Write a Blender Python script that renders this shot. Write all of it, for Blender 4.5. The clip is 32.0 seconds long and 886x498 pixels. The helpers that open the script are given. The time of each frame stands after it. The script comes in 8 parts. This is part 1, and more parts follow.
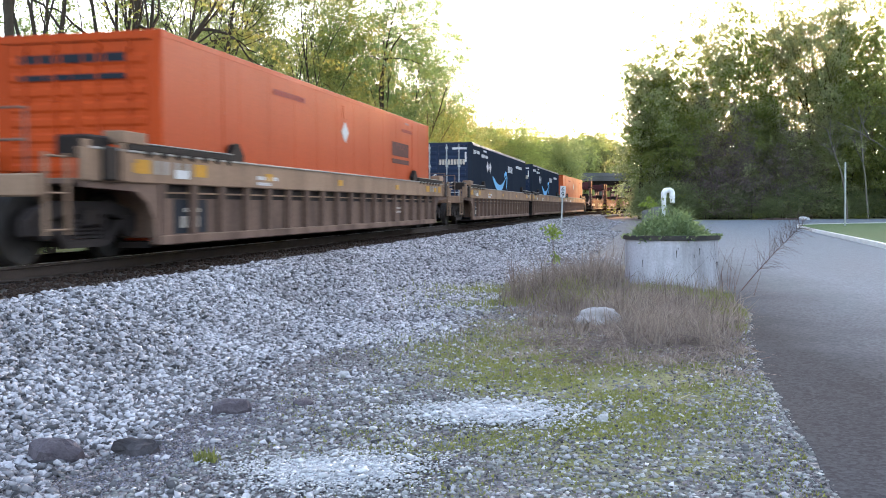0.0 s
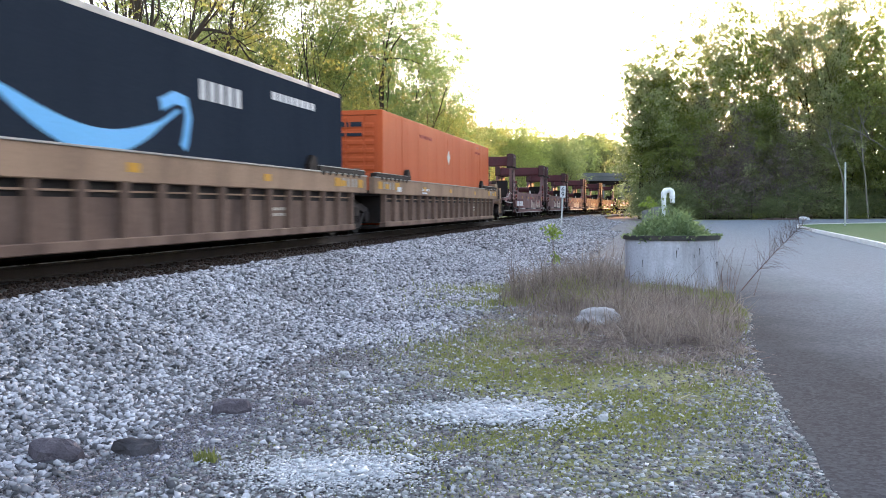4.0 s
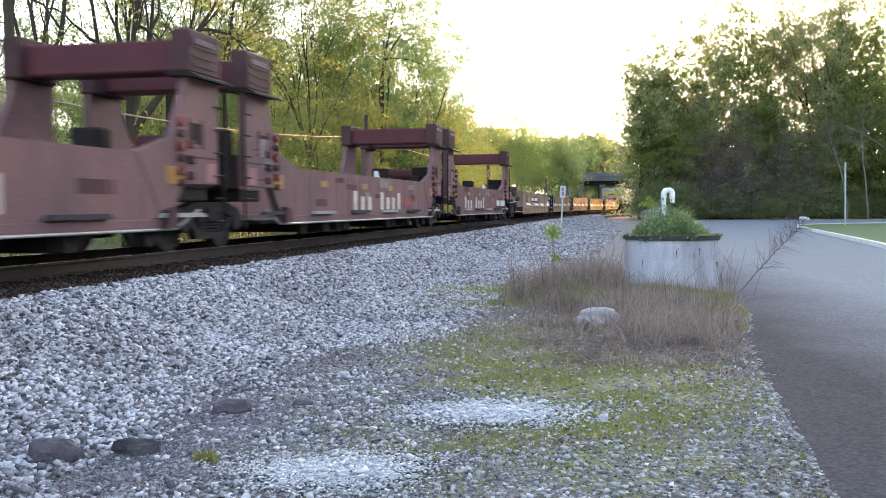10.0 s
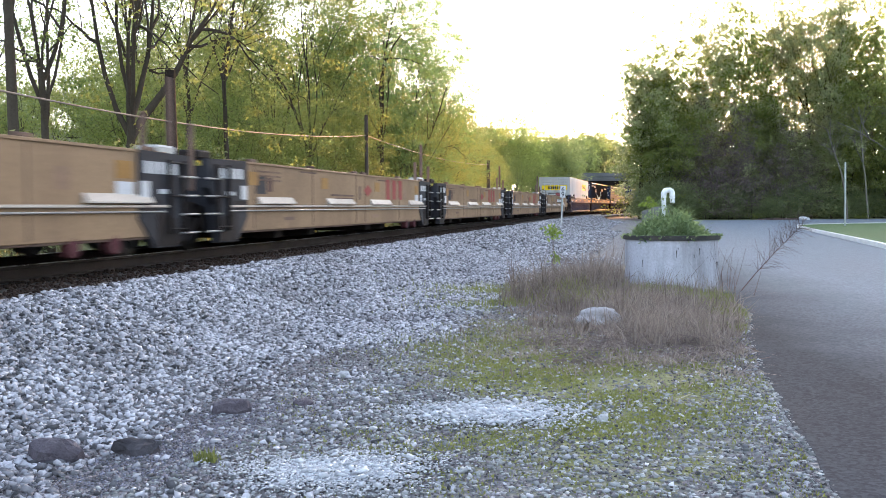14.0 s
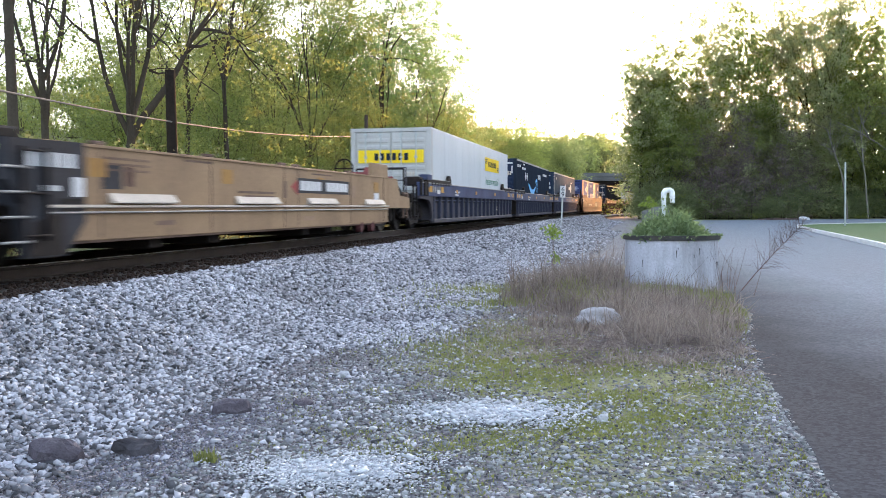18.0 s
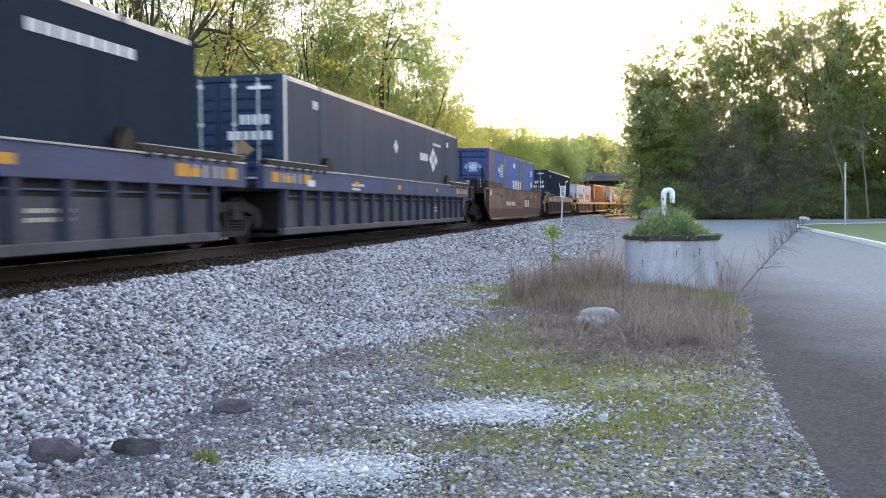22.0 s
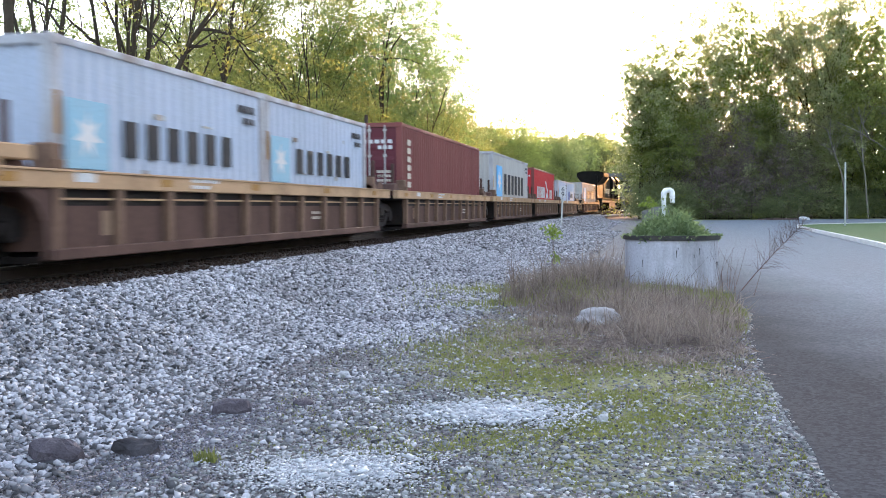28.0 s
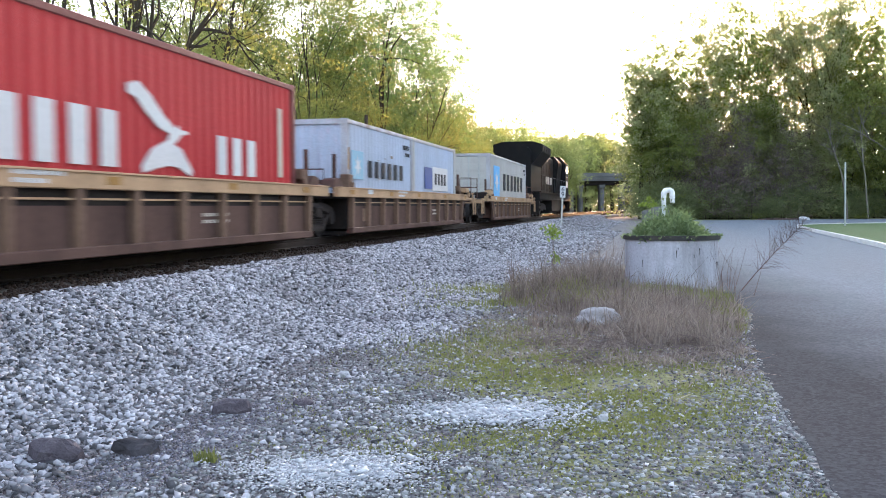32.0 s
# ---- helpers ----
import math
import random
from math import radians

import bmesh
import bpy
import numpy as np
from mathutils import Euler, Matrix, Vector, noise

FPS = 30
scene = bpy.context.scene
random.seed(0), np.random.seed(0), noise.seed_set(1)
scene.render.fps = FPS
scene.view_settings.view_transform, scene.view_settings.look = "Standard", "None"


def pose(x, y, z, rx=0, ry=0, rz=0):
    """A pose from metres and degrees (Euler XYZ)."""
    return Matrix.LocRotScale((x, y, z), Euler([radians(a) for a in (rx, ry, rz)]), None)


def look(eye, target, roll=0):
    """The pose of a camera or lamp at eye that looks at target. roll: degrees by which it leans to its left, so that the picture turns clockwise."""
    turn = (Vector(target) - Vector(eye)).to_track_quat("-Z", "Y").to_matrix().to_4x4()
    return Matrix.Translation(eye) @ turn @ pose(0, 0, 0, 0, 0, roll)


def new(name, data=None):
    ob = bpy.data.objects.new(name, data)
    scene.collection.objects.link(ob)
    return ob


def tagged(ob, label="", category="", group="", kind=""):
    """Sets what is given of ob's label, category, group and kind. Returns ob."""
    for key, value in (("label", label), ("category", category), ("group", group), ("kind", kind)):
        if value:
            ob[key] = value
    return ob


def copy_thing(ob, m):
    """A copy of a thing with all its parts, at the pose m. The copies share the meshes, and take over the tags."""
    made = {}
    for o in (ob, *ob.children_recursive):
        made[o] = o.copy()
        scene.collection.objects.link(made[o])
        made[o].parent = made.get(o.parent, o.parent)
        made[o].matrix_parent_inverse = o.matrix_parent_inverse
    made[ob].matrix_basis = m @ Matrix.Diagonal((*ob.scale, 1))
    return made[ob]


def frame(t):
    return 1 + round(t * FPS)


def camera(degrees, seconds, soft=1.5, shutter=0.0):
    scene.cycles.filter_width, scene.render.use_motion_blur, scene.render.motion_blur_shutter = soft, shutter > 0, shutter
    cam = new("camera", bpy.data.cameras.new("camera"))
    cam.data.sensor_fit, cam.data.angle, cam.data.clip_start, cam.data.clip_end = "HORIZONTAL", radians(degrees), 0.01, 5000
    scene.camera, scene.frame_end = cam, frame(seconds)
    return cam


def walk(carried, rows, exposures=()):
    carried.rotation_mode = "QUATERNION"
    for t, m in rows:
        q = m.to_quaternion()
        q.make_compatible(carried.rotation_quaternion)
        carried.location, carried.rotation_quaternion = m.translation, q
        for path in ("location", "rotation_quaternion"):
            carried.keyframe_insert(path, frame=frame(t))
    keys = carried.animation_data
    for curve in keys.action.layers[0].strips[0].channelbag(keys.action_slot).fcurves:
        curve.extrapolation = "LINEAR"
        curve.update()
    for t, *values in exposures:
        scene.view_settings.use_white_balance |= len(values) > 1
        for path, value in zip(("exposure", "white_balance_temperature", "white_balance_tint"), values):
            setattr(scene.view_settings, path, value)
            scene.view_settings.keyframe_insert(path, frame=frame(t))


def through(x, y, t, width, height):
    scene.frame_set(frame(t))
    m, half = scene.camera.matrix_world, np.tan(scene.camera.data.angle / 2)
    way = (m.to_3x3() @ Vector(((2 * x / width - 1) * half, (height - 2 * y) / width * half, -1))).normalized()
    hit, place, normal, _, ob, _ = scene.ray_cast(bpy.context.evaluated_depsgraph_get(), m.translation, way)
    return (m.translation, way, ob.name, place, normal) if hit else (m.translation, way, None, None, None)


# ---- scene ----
# ---------------------------------------------------------------- camera
EYE = (0.0, 0.0, 1.38)
cam = camera(50.15, 32.0, soft=0.9, shutter=0.5)
SHOT = look(EYE, (0.0, math.cos(0.0442), 1.38 - math.sin(0.0442)), -0.315)
walk(cam, [(0.0, SHOT), (32.0, SHOT)], exposures=[(0.0, 2.9, 5850, 14), (32.0, 2.9, 5850, 14)])

# ---------------------------------------------------------------- light
SUN_AZ, SUN_EL = radians(19.8), radians(6.6)
world = bpy.data.worlds.new("sky")
scene.world = world
world.use_nodes = True
wn = world.node_tree
sky = wn.nodes.new("ShaderNodeTexSky")
sky.sky_type = "NISHITA"
sky.sun_disc = False
sky.sun_elevation, sky.sun_rotation = SUN_EL, SUN_AZ
sky.air_density, sky.dust_density, sky.ozone_density = 1.0, 2.2, 1.0
wn.nodes["Background"].inputs["Strength"].default_value = 0.15
haze = wn.nodes.new("ShaderNodeHueSaturation")   # thin white haze over the whole sky
haze.inputs["Saturation"].default_value = 0.6
wn.links.new(sky.outputs[0], haze.inputs["Color"])
wn.links.new(haze.outputs[0], wn.nodes["Background"].inputs["Color"])
sun = new("sun", bpy.data.lights.new("sun", "SUN"))
sun.data.energy, sun.data.angle, sun.data.color = 1.4, radians(0.6), (1.0, 0.44, 0.13)
SUN_DIR = Vector((math.sin(SUN_AZ) * math.cos(SUN_EL), math.cos(SUN_AZ) * math.cos(SUN_EL), math.sin(SUN_EL)))
sun.matrix_world = look(SUN_DIR * 400, (0, 0, 0))

# ---------------------------------------------------------------- the line of the track
PSI = 0.2128                      # heading, from +Y towards +X
RAIL = 0.74                       # height of the rail head
SPEED = 12.76
TX, TY = -4.7304, 15.0
DX, DY = math.sin(PSI), math.cos(PSI)
HEADING = 90 - math.degrees(PSI)


BEND, CURVE = 50.0, 730.0         # where the track begins to bend to the right, and the bend's radius


def bent(s, lat=0.0):
    """Along and across, from the straight part's line, of a place s along the bent track and lat to its right."""
    a = np.maximum(np.asarray(s, dtype=float) - BEND, 0.0) / CURVE
    return np.minimum(s, BEND) + (CURVE - lat) * np.sin(a), CURVE - (CURVE - lat) * np.cos(a)


def straight(s, lat=0.0):
    """Plan position along and across the line of the straight part."""
    return TX + s * DX + lat * DY, TY + s * DY - lat * DX


def on_track(s, lat=0.0):
    """Plan position s metres along the track and lat metres to its right."""
    x, y = straight(*bent(s, lat))
    return (float(x), float(y)) if np.ndim(x) == 0 else (x, y)


def track_pose(s, length=16.0):
    """Where a car stands whose near end is s along the track."""
    x, y = on_track(s)
    x1, y1 = on_track(s + length)
    return pose(x, y, RAIL, 0, 0, math.degrees(math.atan2(y1 - y, x1 - x)))


# ---------------------------------------------------------------- materials
def links(m):
    m.use_nodes = True
    nt = m.node_tree
    return nt, nt.nodes, nt.links, nt.nodes["Principled BSDF"]


def surface(name, base, dark=None, rough=0.7, metal=0.0, grain=18.0, stain=1.6, bump=0.15, depth=0.01, mix=0.6, streak=1.0, isle=0.0, rand=0.0, world_space=False, spec=0.5):
    """A painted, rusty, stony or earthy surface: base colour, stains in a second colour, fine grain and relief."""
    m = bpy.data.materials.new(name)
    nt, nodes, ln, bsdf = links(m)
    dark = dark or tuple(c * 0.55 for c in base)
    if world_space:
        src = nodes.new("ShaderNodeNewGeometry").outputs["Position"]
    else:
        src = nodes.new("ShaderNodeTexCoord").outputs["Object"]
    mp = nodes.new("ShaderNodeMapping")
    mp.inputs["Scale"].default_value = (1, 1, streak)
    ln.new(src, mp.inputs["Vector"])
    big = nodes.new("ShaderNodeTexNoise")
    big.inputs["Scale"].default_value, big.inputs["Detail"].default_value, big.inputs["Roughness"].default_value = stain, 8, 0.62
    ln.new(mp.outputs[0], big.inputs["Vector"])
    ramp = nodes.new("ShaderNodeValToRGB")
    ramp.color_ramp.elements[0].position, ramp.color_ramp.elements[1].position = 0.42, 0.68
    ln.new(big.outputs["Fac"], ramp.inputs["Fac"])
    fine = nodes.new("ShaderNodeTexNoise")
    fine.inputs["Scale"].default_value, fine.inputs["Detail"].default_value, fine.inputs["Roughness"].default_value = grain, 6, 0.7
    ln.new(src, fine.inputs["Vector"])
    mul = nodes.new("ShaderNodeMath")
    mul.operation = "MULTIPLY"
    mul.inputs[1].default_value = mix
    ln.new(ramp.outputs["Color"], mul.inputs[0])
    c1 = nodes.new("ShaderNodeMix")
    c1.data_type = "RGBA"
    c1.inputs[6].default_value, c1.inputs[7].default_value = (*base, 1), (*dark, 1)
    ln.new(mul.outputs[0], c1.inputs[0])
    hsv = nodes.new("ShaderNodeHueSaturation")
    ln.new(c1.outputs[2], hsv.inputs["Color"])
    vr = nodes.new("ShaderNodeMapRange")
    vr.inputs[1].default_value, vr.inputs[2].default_value, vr.inputs[3].default_value, vr.inputs[4].default_value = 0.3, 0.7, 0.82, 1.16
    ln.new(fine.outputs["Fac"], vr.inputs[0])
    val = vr.outputs[0]
    if isle or rand:
        ri = nodes.new("ShaderNodeNewGeometry").outputs["Random Per Island"] if isle else nodes.new("ShaderNodeObjectInfo").outputs["Random"]
        k = isle or rand
        rr = nodes.new("ShaderNodeMapRange")
        rr.inputs[3].default_value, rr.inputs[4].default_value = 1 - k, 1 + k
        ln.new(ri, rr.inputs[0])
        mm = nodes.new("ShaderNodeMath")
        mm.operation = "MULTIPLY"
        ln.new(val, mm.inputs[0])
        ln.new(rr.outputs[0], mm.inputs[1])
        val = mm.outputs[0]
    ln.new(val, hsv.inputs["Value"])
    ln.new(hsv.outputs[0], bsdf.inputs["Base Color"])
    rg = nodes.new("ShaderNodeMapRange")
    rg.inputs[3].default_value, rg.inputs[4].default_value = max(0.02, rough - 0.12), min(1.0, rough + 0.12)
    ln.new(big.outputs["Fac"], rg.inputs[0])
    ln.new(rg.outputs[0], bsdf.inputs["Roughness"])
    bsdf.inputs["Metallic"].default_value = metal
    bsdf.inputs["Specular IOR Level"].default_value = spec
    if bump:
        bp = nodes.new("ShaderNodeBump")
        bp.inputs["Strength"].default_value, bp.inputs["Distance"].default_value = bump, depth
        ln.new(fine.outputs["Fac"], bp.inputs["Height"])
        ln.new(bp.outputs[0], bsdf.inputs["Normal"])
    return m


def foliage(name, a, b, glow=0.5, rough=0.6, through=(1.7, 1.75, 1.4)):
    """Leaves: each leaf between two greens, part of the light passes through."""
    m = bpy.data.materials.new(name)
    nt, nodes, ln, bsdf = links(m)
    geo = nodes.new("ShaderNodeNewGeometry")
    info = nodes.new("ShaderNodeObjectInfo")
    add = nodes.new("ShaderNodeMath")
    add.operation = "MULTIPLY_ADD"
    add.inputs[1].default_value, add.inputs[2].default_value = 0.35, 0.0
    ln.new(info.outputs["Random"], add.inputs[0])
    mad = nodes.new("ShaderNodeMath")
    mad.operation = "MULTIPLY_ADD"
    mad.inputs[1].default_value = 0.65
    ln.new(geo.outputs["Random Per Island"], mad.inputs[0])
    ln.new(add.outputs[0], mad.inputs[2])
    mx = nodes.new("ShaderNodeMix")
    mx.data_type = "RGBA"
    mx.inputs[6].default_value, mx.inputs[7].default_value = (*a, 1), (*b, 1)
    ln.new(mad.outputs[0], mx.inputs[0])
    ln.new(mx.outputs[2], bsdf.inputs["Base Color"])
    bsdf.inputs["Roughness"].default_value = rough
    bsdf.inputs["Specular IOR Level"].default_value = 0.25
    tr = nodes.new("ShaderNodeBsdfTranslucent")
    br = nodes.new("ShaderNodeMix")
    br.data_type, br.blend_type = "RGBA", "MULTIPLY"
    br.inputs[0].default_value, br.inputs[7].default_value = 1.0, (*through, 1)
    ln.new(mx.outputs[2], br.inputs[6])
    ln.new(br.outputs[2], tr.inputs["Color"])
    ms = nodes.new("ShaderNodeMixShader")
    ms.inputs[0].default_value = glow
    ln.new(bsdf.outputs[0], ms.inputs[1])
    ln.new(tr.outputs[0], ms.inputs[2])
    ln.new(ms.outputs[0], nodes["Material Output"].inputs["Surface"])
    return m


def road_material():
    """Asphalt: dark and fresh by the verge, with fine aggregate; grazing sheen is painted as a paler colour further
    along.
    """
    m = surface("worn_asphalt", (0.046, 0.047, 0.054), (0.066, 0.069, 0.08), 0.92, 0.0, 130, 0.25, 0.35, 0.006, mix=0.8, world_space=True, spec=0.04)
    nt, nodes, ln, bsdf = links(m)
    pos = nodes.new("ShaderNodeNewGeometry").outputs["Position"]
    sep = nodes.new("ShaderNodeSeparateXYZ")
    ln.new(pos, sep.inputs[0])
    sheen_noise = nodes.new("ShaderNodeTexNoise")
    sheen_noise.inputs["Scale"].default_value, sheen_noise.inputs["Detail"].default_value = 0.35, 5
    ln.new(pos, sheen_noise.inputs["Vector"])
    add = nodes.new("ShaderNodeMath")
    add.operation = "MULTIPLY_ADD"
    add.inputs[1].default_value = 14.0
    ln.new(sheen_noise.outputs["Fac"], add.inputs[0])
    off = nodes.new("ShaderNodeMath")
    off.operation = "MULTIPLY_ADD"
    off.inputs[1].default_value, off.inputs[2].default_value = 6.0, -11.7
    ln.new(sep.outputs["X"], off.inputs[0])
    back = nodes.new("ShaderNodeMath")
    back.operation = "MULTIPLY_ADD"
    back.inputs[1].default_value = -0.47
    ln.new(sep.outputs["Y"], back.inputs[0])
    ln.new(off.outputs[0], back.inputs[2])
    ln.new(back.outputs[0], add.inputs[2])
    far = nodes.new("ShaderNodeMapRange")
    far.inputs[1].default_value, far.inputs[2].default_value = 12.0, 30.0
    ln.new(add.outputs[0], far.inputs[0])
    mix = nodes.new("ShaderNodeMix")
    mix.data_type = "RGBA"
    # Pale end of the gradient paints the sheen seen at low angles.
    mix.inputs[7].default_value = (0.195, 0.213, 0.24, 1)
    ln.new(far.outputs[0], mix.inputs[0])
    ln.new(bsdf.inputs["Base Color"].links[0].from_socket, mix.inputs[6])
    speck = nodes.new("ShaderNodeTexVoronoi")
    speck.inputs["Scale"].default_value = 45
    ln.new(pos, speck.inputs["Vector"])
    sc = nodes.new("ShaderNodeSeparateColor")
    ln.new(speck.outputs["Color"], sc.inputs[0])
    vr = nodes.new("ShaderNodeMapRange")
    vr.inputs[3].default_value, vr.inputs[4].default_value = 0.72, 1.28
    ln.new(sc.outputs[0], vr.inputs[0])
    hsv = nodes.new("ShaderNodeHueSaturation")
    ln.new(mix.outputs[2], hsv.inputs["Color"])
    ln.new(vr.outputs[0], hsv.inputs["Value"])
    ln.new(hsv.outputs[0], bsdf.inputs["Base Color"])
    return m


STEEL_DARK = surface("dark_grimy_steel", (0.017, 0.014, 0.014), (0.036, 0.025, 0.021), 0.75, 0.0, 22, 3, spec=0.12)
# Pale grey for scuffs, stencils and sky glints painted on edges and pipes.
EDGE_GREY = surface("pale_grey_scuff_and_glint", (0.30, 0.29, 0.28), (0.16, 0.15, 0.145), 0.45, 0.0, 22, 1.5, 0.05, mix=0.8, spec=0.4)
TRUCK_STEEL = surface("dusty_cast_steel", (0.036, 0.029, 0.028), (0.02, 0.016, 0.016), 0.8, 0.0, 22, 3, spec=0.1)
RUST_RED = surface("rust_red_brake_gear_paint", (0.2, 0.05, 0.045), (0.09, 0.04, 0.036), 0.6, 0.0, 22, 3, spec=0.15)
STEEL_GREY = surface("grey_painted_steel", (0.042, 0.042, 0.049), (0.03, 0.026, 0.027), 0.7, 0.0, 22, 2.2, spec=0.08)
WHEEL_STEEL = surface("worn_wheel_steel", (0.022, 0.018, 0.017), (0.04, 0.029, 0.024), 0.65, 0.2, 22, 4)
BRIGHT_STEEL = surface("polished_rail_steel", (0.5, 0.48, 0.46), (0.35, 0.3, 0.27), 0.28, 1.0, 40, 1, 0.03)
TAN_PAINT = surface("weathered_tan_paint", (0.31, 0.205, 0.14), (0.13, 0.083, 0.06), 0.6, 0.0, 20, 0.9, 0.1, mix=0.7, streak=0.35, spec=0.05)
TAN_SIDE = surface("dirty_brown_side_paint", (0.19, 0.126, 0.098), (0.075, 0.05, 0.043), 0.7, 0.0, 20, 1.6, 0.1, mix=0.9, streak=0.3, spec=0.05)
YELLOW_TAN = surface("ochre_tan_car_paint", (0.305, 0.205, 0.125), (0.16, 0.105, 0.073), 0.6, 0.0, 20, 0.9, 0.08, mix=0.55, streak=0.3, spec=0.05)
DECK_TAN = surface("sun_bleached_ochre_chord_paint", (0.46, 0.305, 0.185), (0.25, 0.16, 0.1), 0.6, 0.0, 25, 1.4, 0.1, mix=0.6, spec=0.05)
RUST_SIDE = surface("rust_brown_side_paint", (0.12, 0.072, 0.06), (0.055, 0.034, 0.031), 0.7, 0.0, 20, 1.2, 0.1, mix=0.75, streak=0.3, spec=0.05)
RIB_TAN = surface("faded_brown_rib_paint", (0.2, 0.128, 0.092), (0.09, 0.058, 0.045), 0.65, 0.0, 20, 1.4, 0.1, mix=0.7, spec=0.05)
BLUE_RIB = surface("dull_navy_rib_paint", (0.05, 0.055, 0.085), (0.042, 0.037, 0.042), 0.65, 0.0, 20, 1.3, 0.1, mix=0.8, spec=0.05)
BLUE_CHORD = surface("navy_blue_chord_paint", (0.06, 0.073, 0.145), (0.05, 0.053, 0.08), 0.5, 0.0, 20, 1.2, 0.08, mix=0.6, spec=0.05)
BLUE_SIDE = surface("grimy_blue_grey_side_paint", (0.085, 0.08, 0.098), (0.05, 0.042, 0.045), 0.65, 0.0, 20, 1.1, 0.1, mix=0.75, streak=0.3, spec=0.05)
CHALK = surface("pale_chalky_smear", (0.26, 0.215, 0.22), (0.15, 0.10, 0.105), 0.8, 0.0, 20, 6.0, 0.0, mix=1.0, spec=0.05)
MAROON = surface("faded_maroon_car_paint", (0.178, 0.1, 0.1), (0.105, 0.072, 0.075), 0.6, 0.0, 20, 0.8, 0.1, mix=0.75, streak=0.4, spec=0.05)
MAROON_DARK = surface("grimy_dark_maroon_paint", (0.08, 0.042, 0.044), (0.045, 0.029, 0.03), 0.65, 0.0, 20, 1.5, 0.1, mix=0.6, spec=0.05)
MAROON_BRIGHT = surface("maroon_beam_paint", (0.105, 0.037, 0.043), (0.06, 0.034, 0.037), 0.55, 0.0, 20, 1.2, 0.08, mix=0.5, spec=0.05)
BROWN_CAR = surface("patched_brown_car_paint", (0.115, 0.064, 0.055), (0.25, 0.15, 0.09), 0.6, 0.0, 12, 0.9, 0.1, mix=0.9, streak=1.6, spec=0.05)
BROWN_LOW = surface("dark_brown_lower_panel_paint", (0.082, 0.046, 0.039), (0.12, 0.07, 0.052), 0.65, 0.0, 18, 1.4, 0.1, mix=0.7, spec=0.05)
AMBER_DULL = surface("faded_amber_reflector", (0.34, 0.19, 0.06), (0.24, 0.13, 0.055), 0.5, 0.0, 30, 2.0, 0.0, mix=0.5, spec=0.05)
PINK_PATCH = surface("faded_pink_repaint", (0.32, 0.16, 0.155), (0.2, 0.11, 0.11), 0.6, 0.0, 25, 2.5, 0.05, mix=0.7, spec=0.05)
MAROON_DOOR = surface("dark_maroon_door_paint", (0.115, 0.032, 0.042), (0.08, 0.028, 0.034), 0.5, 0.0, 30, 1.2, 0.04, mix=0.5, spec=0.08)
RUSTY_POST = surface("rust_streaked_corner_post", (0.29, 0.235, 0.19), (0.13, 0.085, 0.06), 0.7, 0.0, 25, 2.2, 0.05, mix=0.9, streak=0.5, spec=0.06)
STENCIL_DUSK = surface("dark_faded_stencil", (0.11, 0.046, 0.045), (0.075, 0.036, 0.036), 0.6, 0.0, 25, 1.5, 0.02, mix=0.6, spec=0.05)
ICE_POST = surface("rust_streaked_pale_post", (0.44, 0.45, 0.5), (0.25, 0.2, 0.17), 0.6, 0.0, 25, 2.2, 0.05, mix=0.8, streak=0.5, spec=0.06)
ORANGE_BOX = surface("orange_container_paint", (0.44, 0.063, 0.013), (0.35, 0.055, 0.016), 0.42, 0.0, 30, 0.7, 0.03, mix=0.5, streak=0.2, spec=0.06)
ORANGE_PALE = surface("pale_orange_container_paint", (0.46, 0.092, 0.03), (0.36, 0.075, 0.028), 0.45, 0.0, 30, 0.7, 0.03, mix=0.5, streak=0.2, spec=0.06)
DARK_BOX = surface("charcoal_navy_container_paint", (0.028, 0.034, 0.048), (0.02, 0.024, 0.035), 0.7, 0.0, 30, 0.8, 0.03, mix=0.5, streak=0.2, spec=0.0)
SLATE_BOX = surface("slate_blue_container_paint", (0.038, 0.053, 0.085), (0.03, 0.04, 0.06), 0.6, 0.0, 30, 0.8, 0.03, mix=0.5, streak=0.2, spec=0.03)
DOOR_NAVY = surface("navy_door_paint", (0.02, 0.032, 0.07), (0.016, 0.022, 0.04), 0.45, 0.0, 30, 1.2, 0.03, mix=0.5, spec=0.12)
WHITE_BOX = surface("white_container_paint", (0.51, 0.54, 0.58), (0.41, 0.43, 0.455), 0.42, 0.0, 30, 0.8, 0.03, mix=0.35, streak=0.15, spec=0.06)
BLUE_BOX = surface("blue_container_paint", (0.1, 0.137, 0.34), (0.075, 0.1, 0.23), 0.5, 0.0, 30, 0.8, 0.05, mix=0.5, streak=0.2, spec=0.06)
BLUE_SLATE = surface("slate_patch_paint", (0.06, 0.1, 0.135), (0.045, 0.075, 0.1), 0.55, 0.0, 30, 0.8, 0.05, mix=0.5, streak=0.2, spec=0.12)
ICE_BOX = surface("pale_blue_grey_container_paint", (0.47, 0.525, 0.65), (0.37, 0.4, 0.47), 0.5, 0.0, 30, 0.8, 0.05, mix=0.5, streak=0.15, spec=0.06)
GREY_BOX = surface("light_grey_container_paint", (0.47, 0.455, 0.44), (0.34, 0.32, 0.30), 0.5, 0.0, 30, 0.8, 0.05, mix=0.5, streak=0.15, spec=0.06)
MAROON_BOX = surface("maroon_container_paint", (0.2, 0.072, 0.068), (0.14, 0.056, 0.054), 0.5, 0.0, 30, 0.8, 0.05, mix=0.5, streak=0.15, spec=0.05)
RED_BOX = surface("red_container_paint", (0.50, 0.05, 0.055), (0.36, 0.045, 0.05), 0.5, 0.0, 30, 0.8, 0.05, mix=0.5, streak=0.15, spec=0.06)
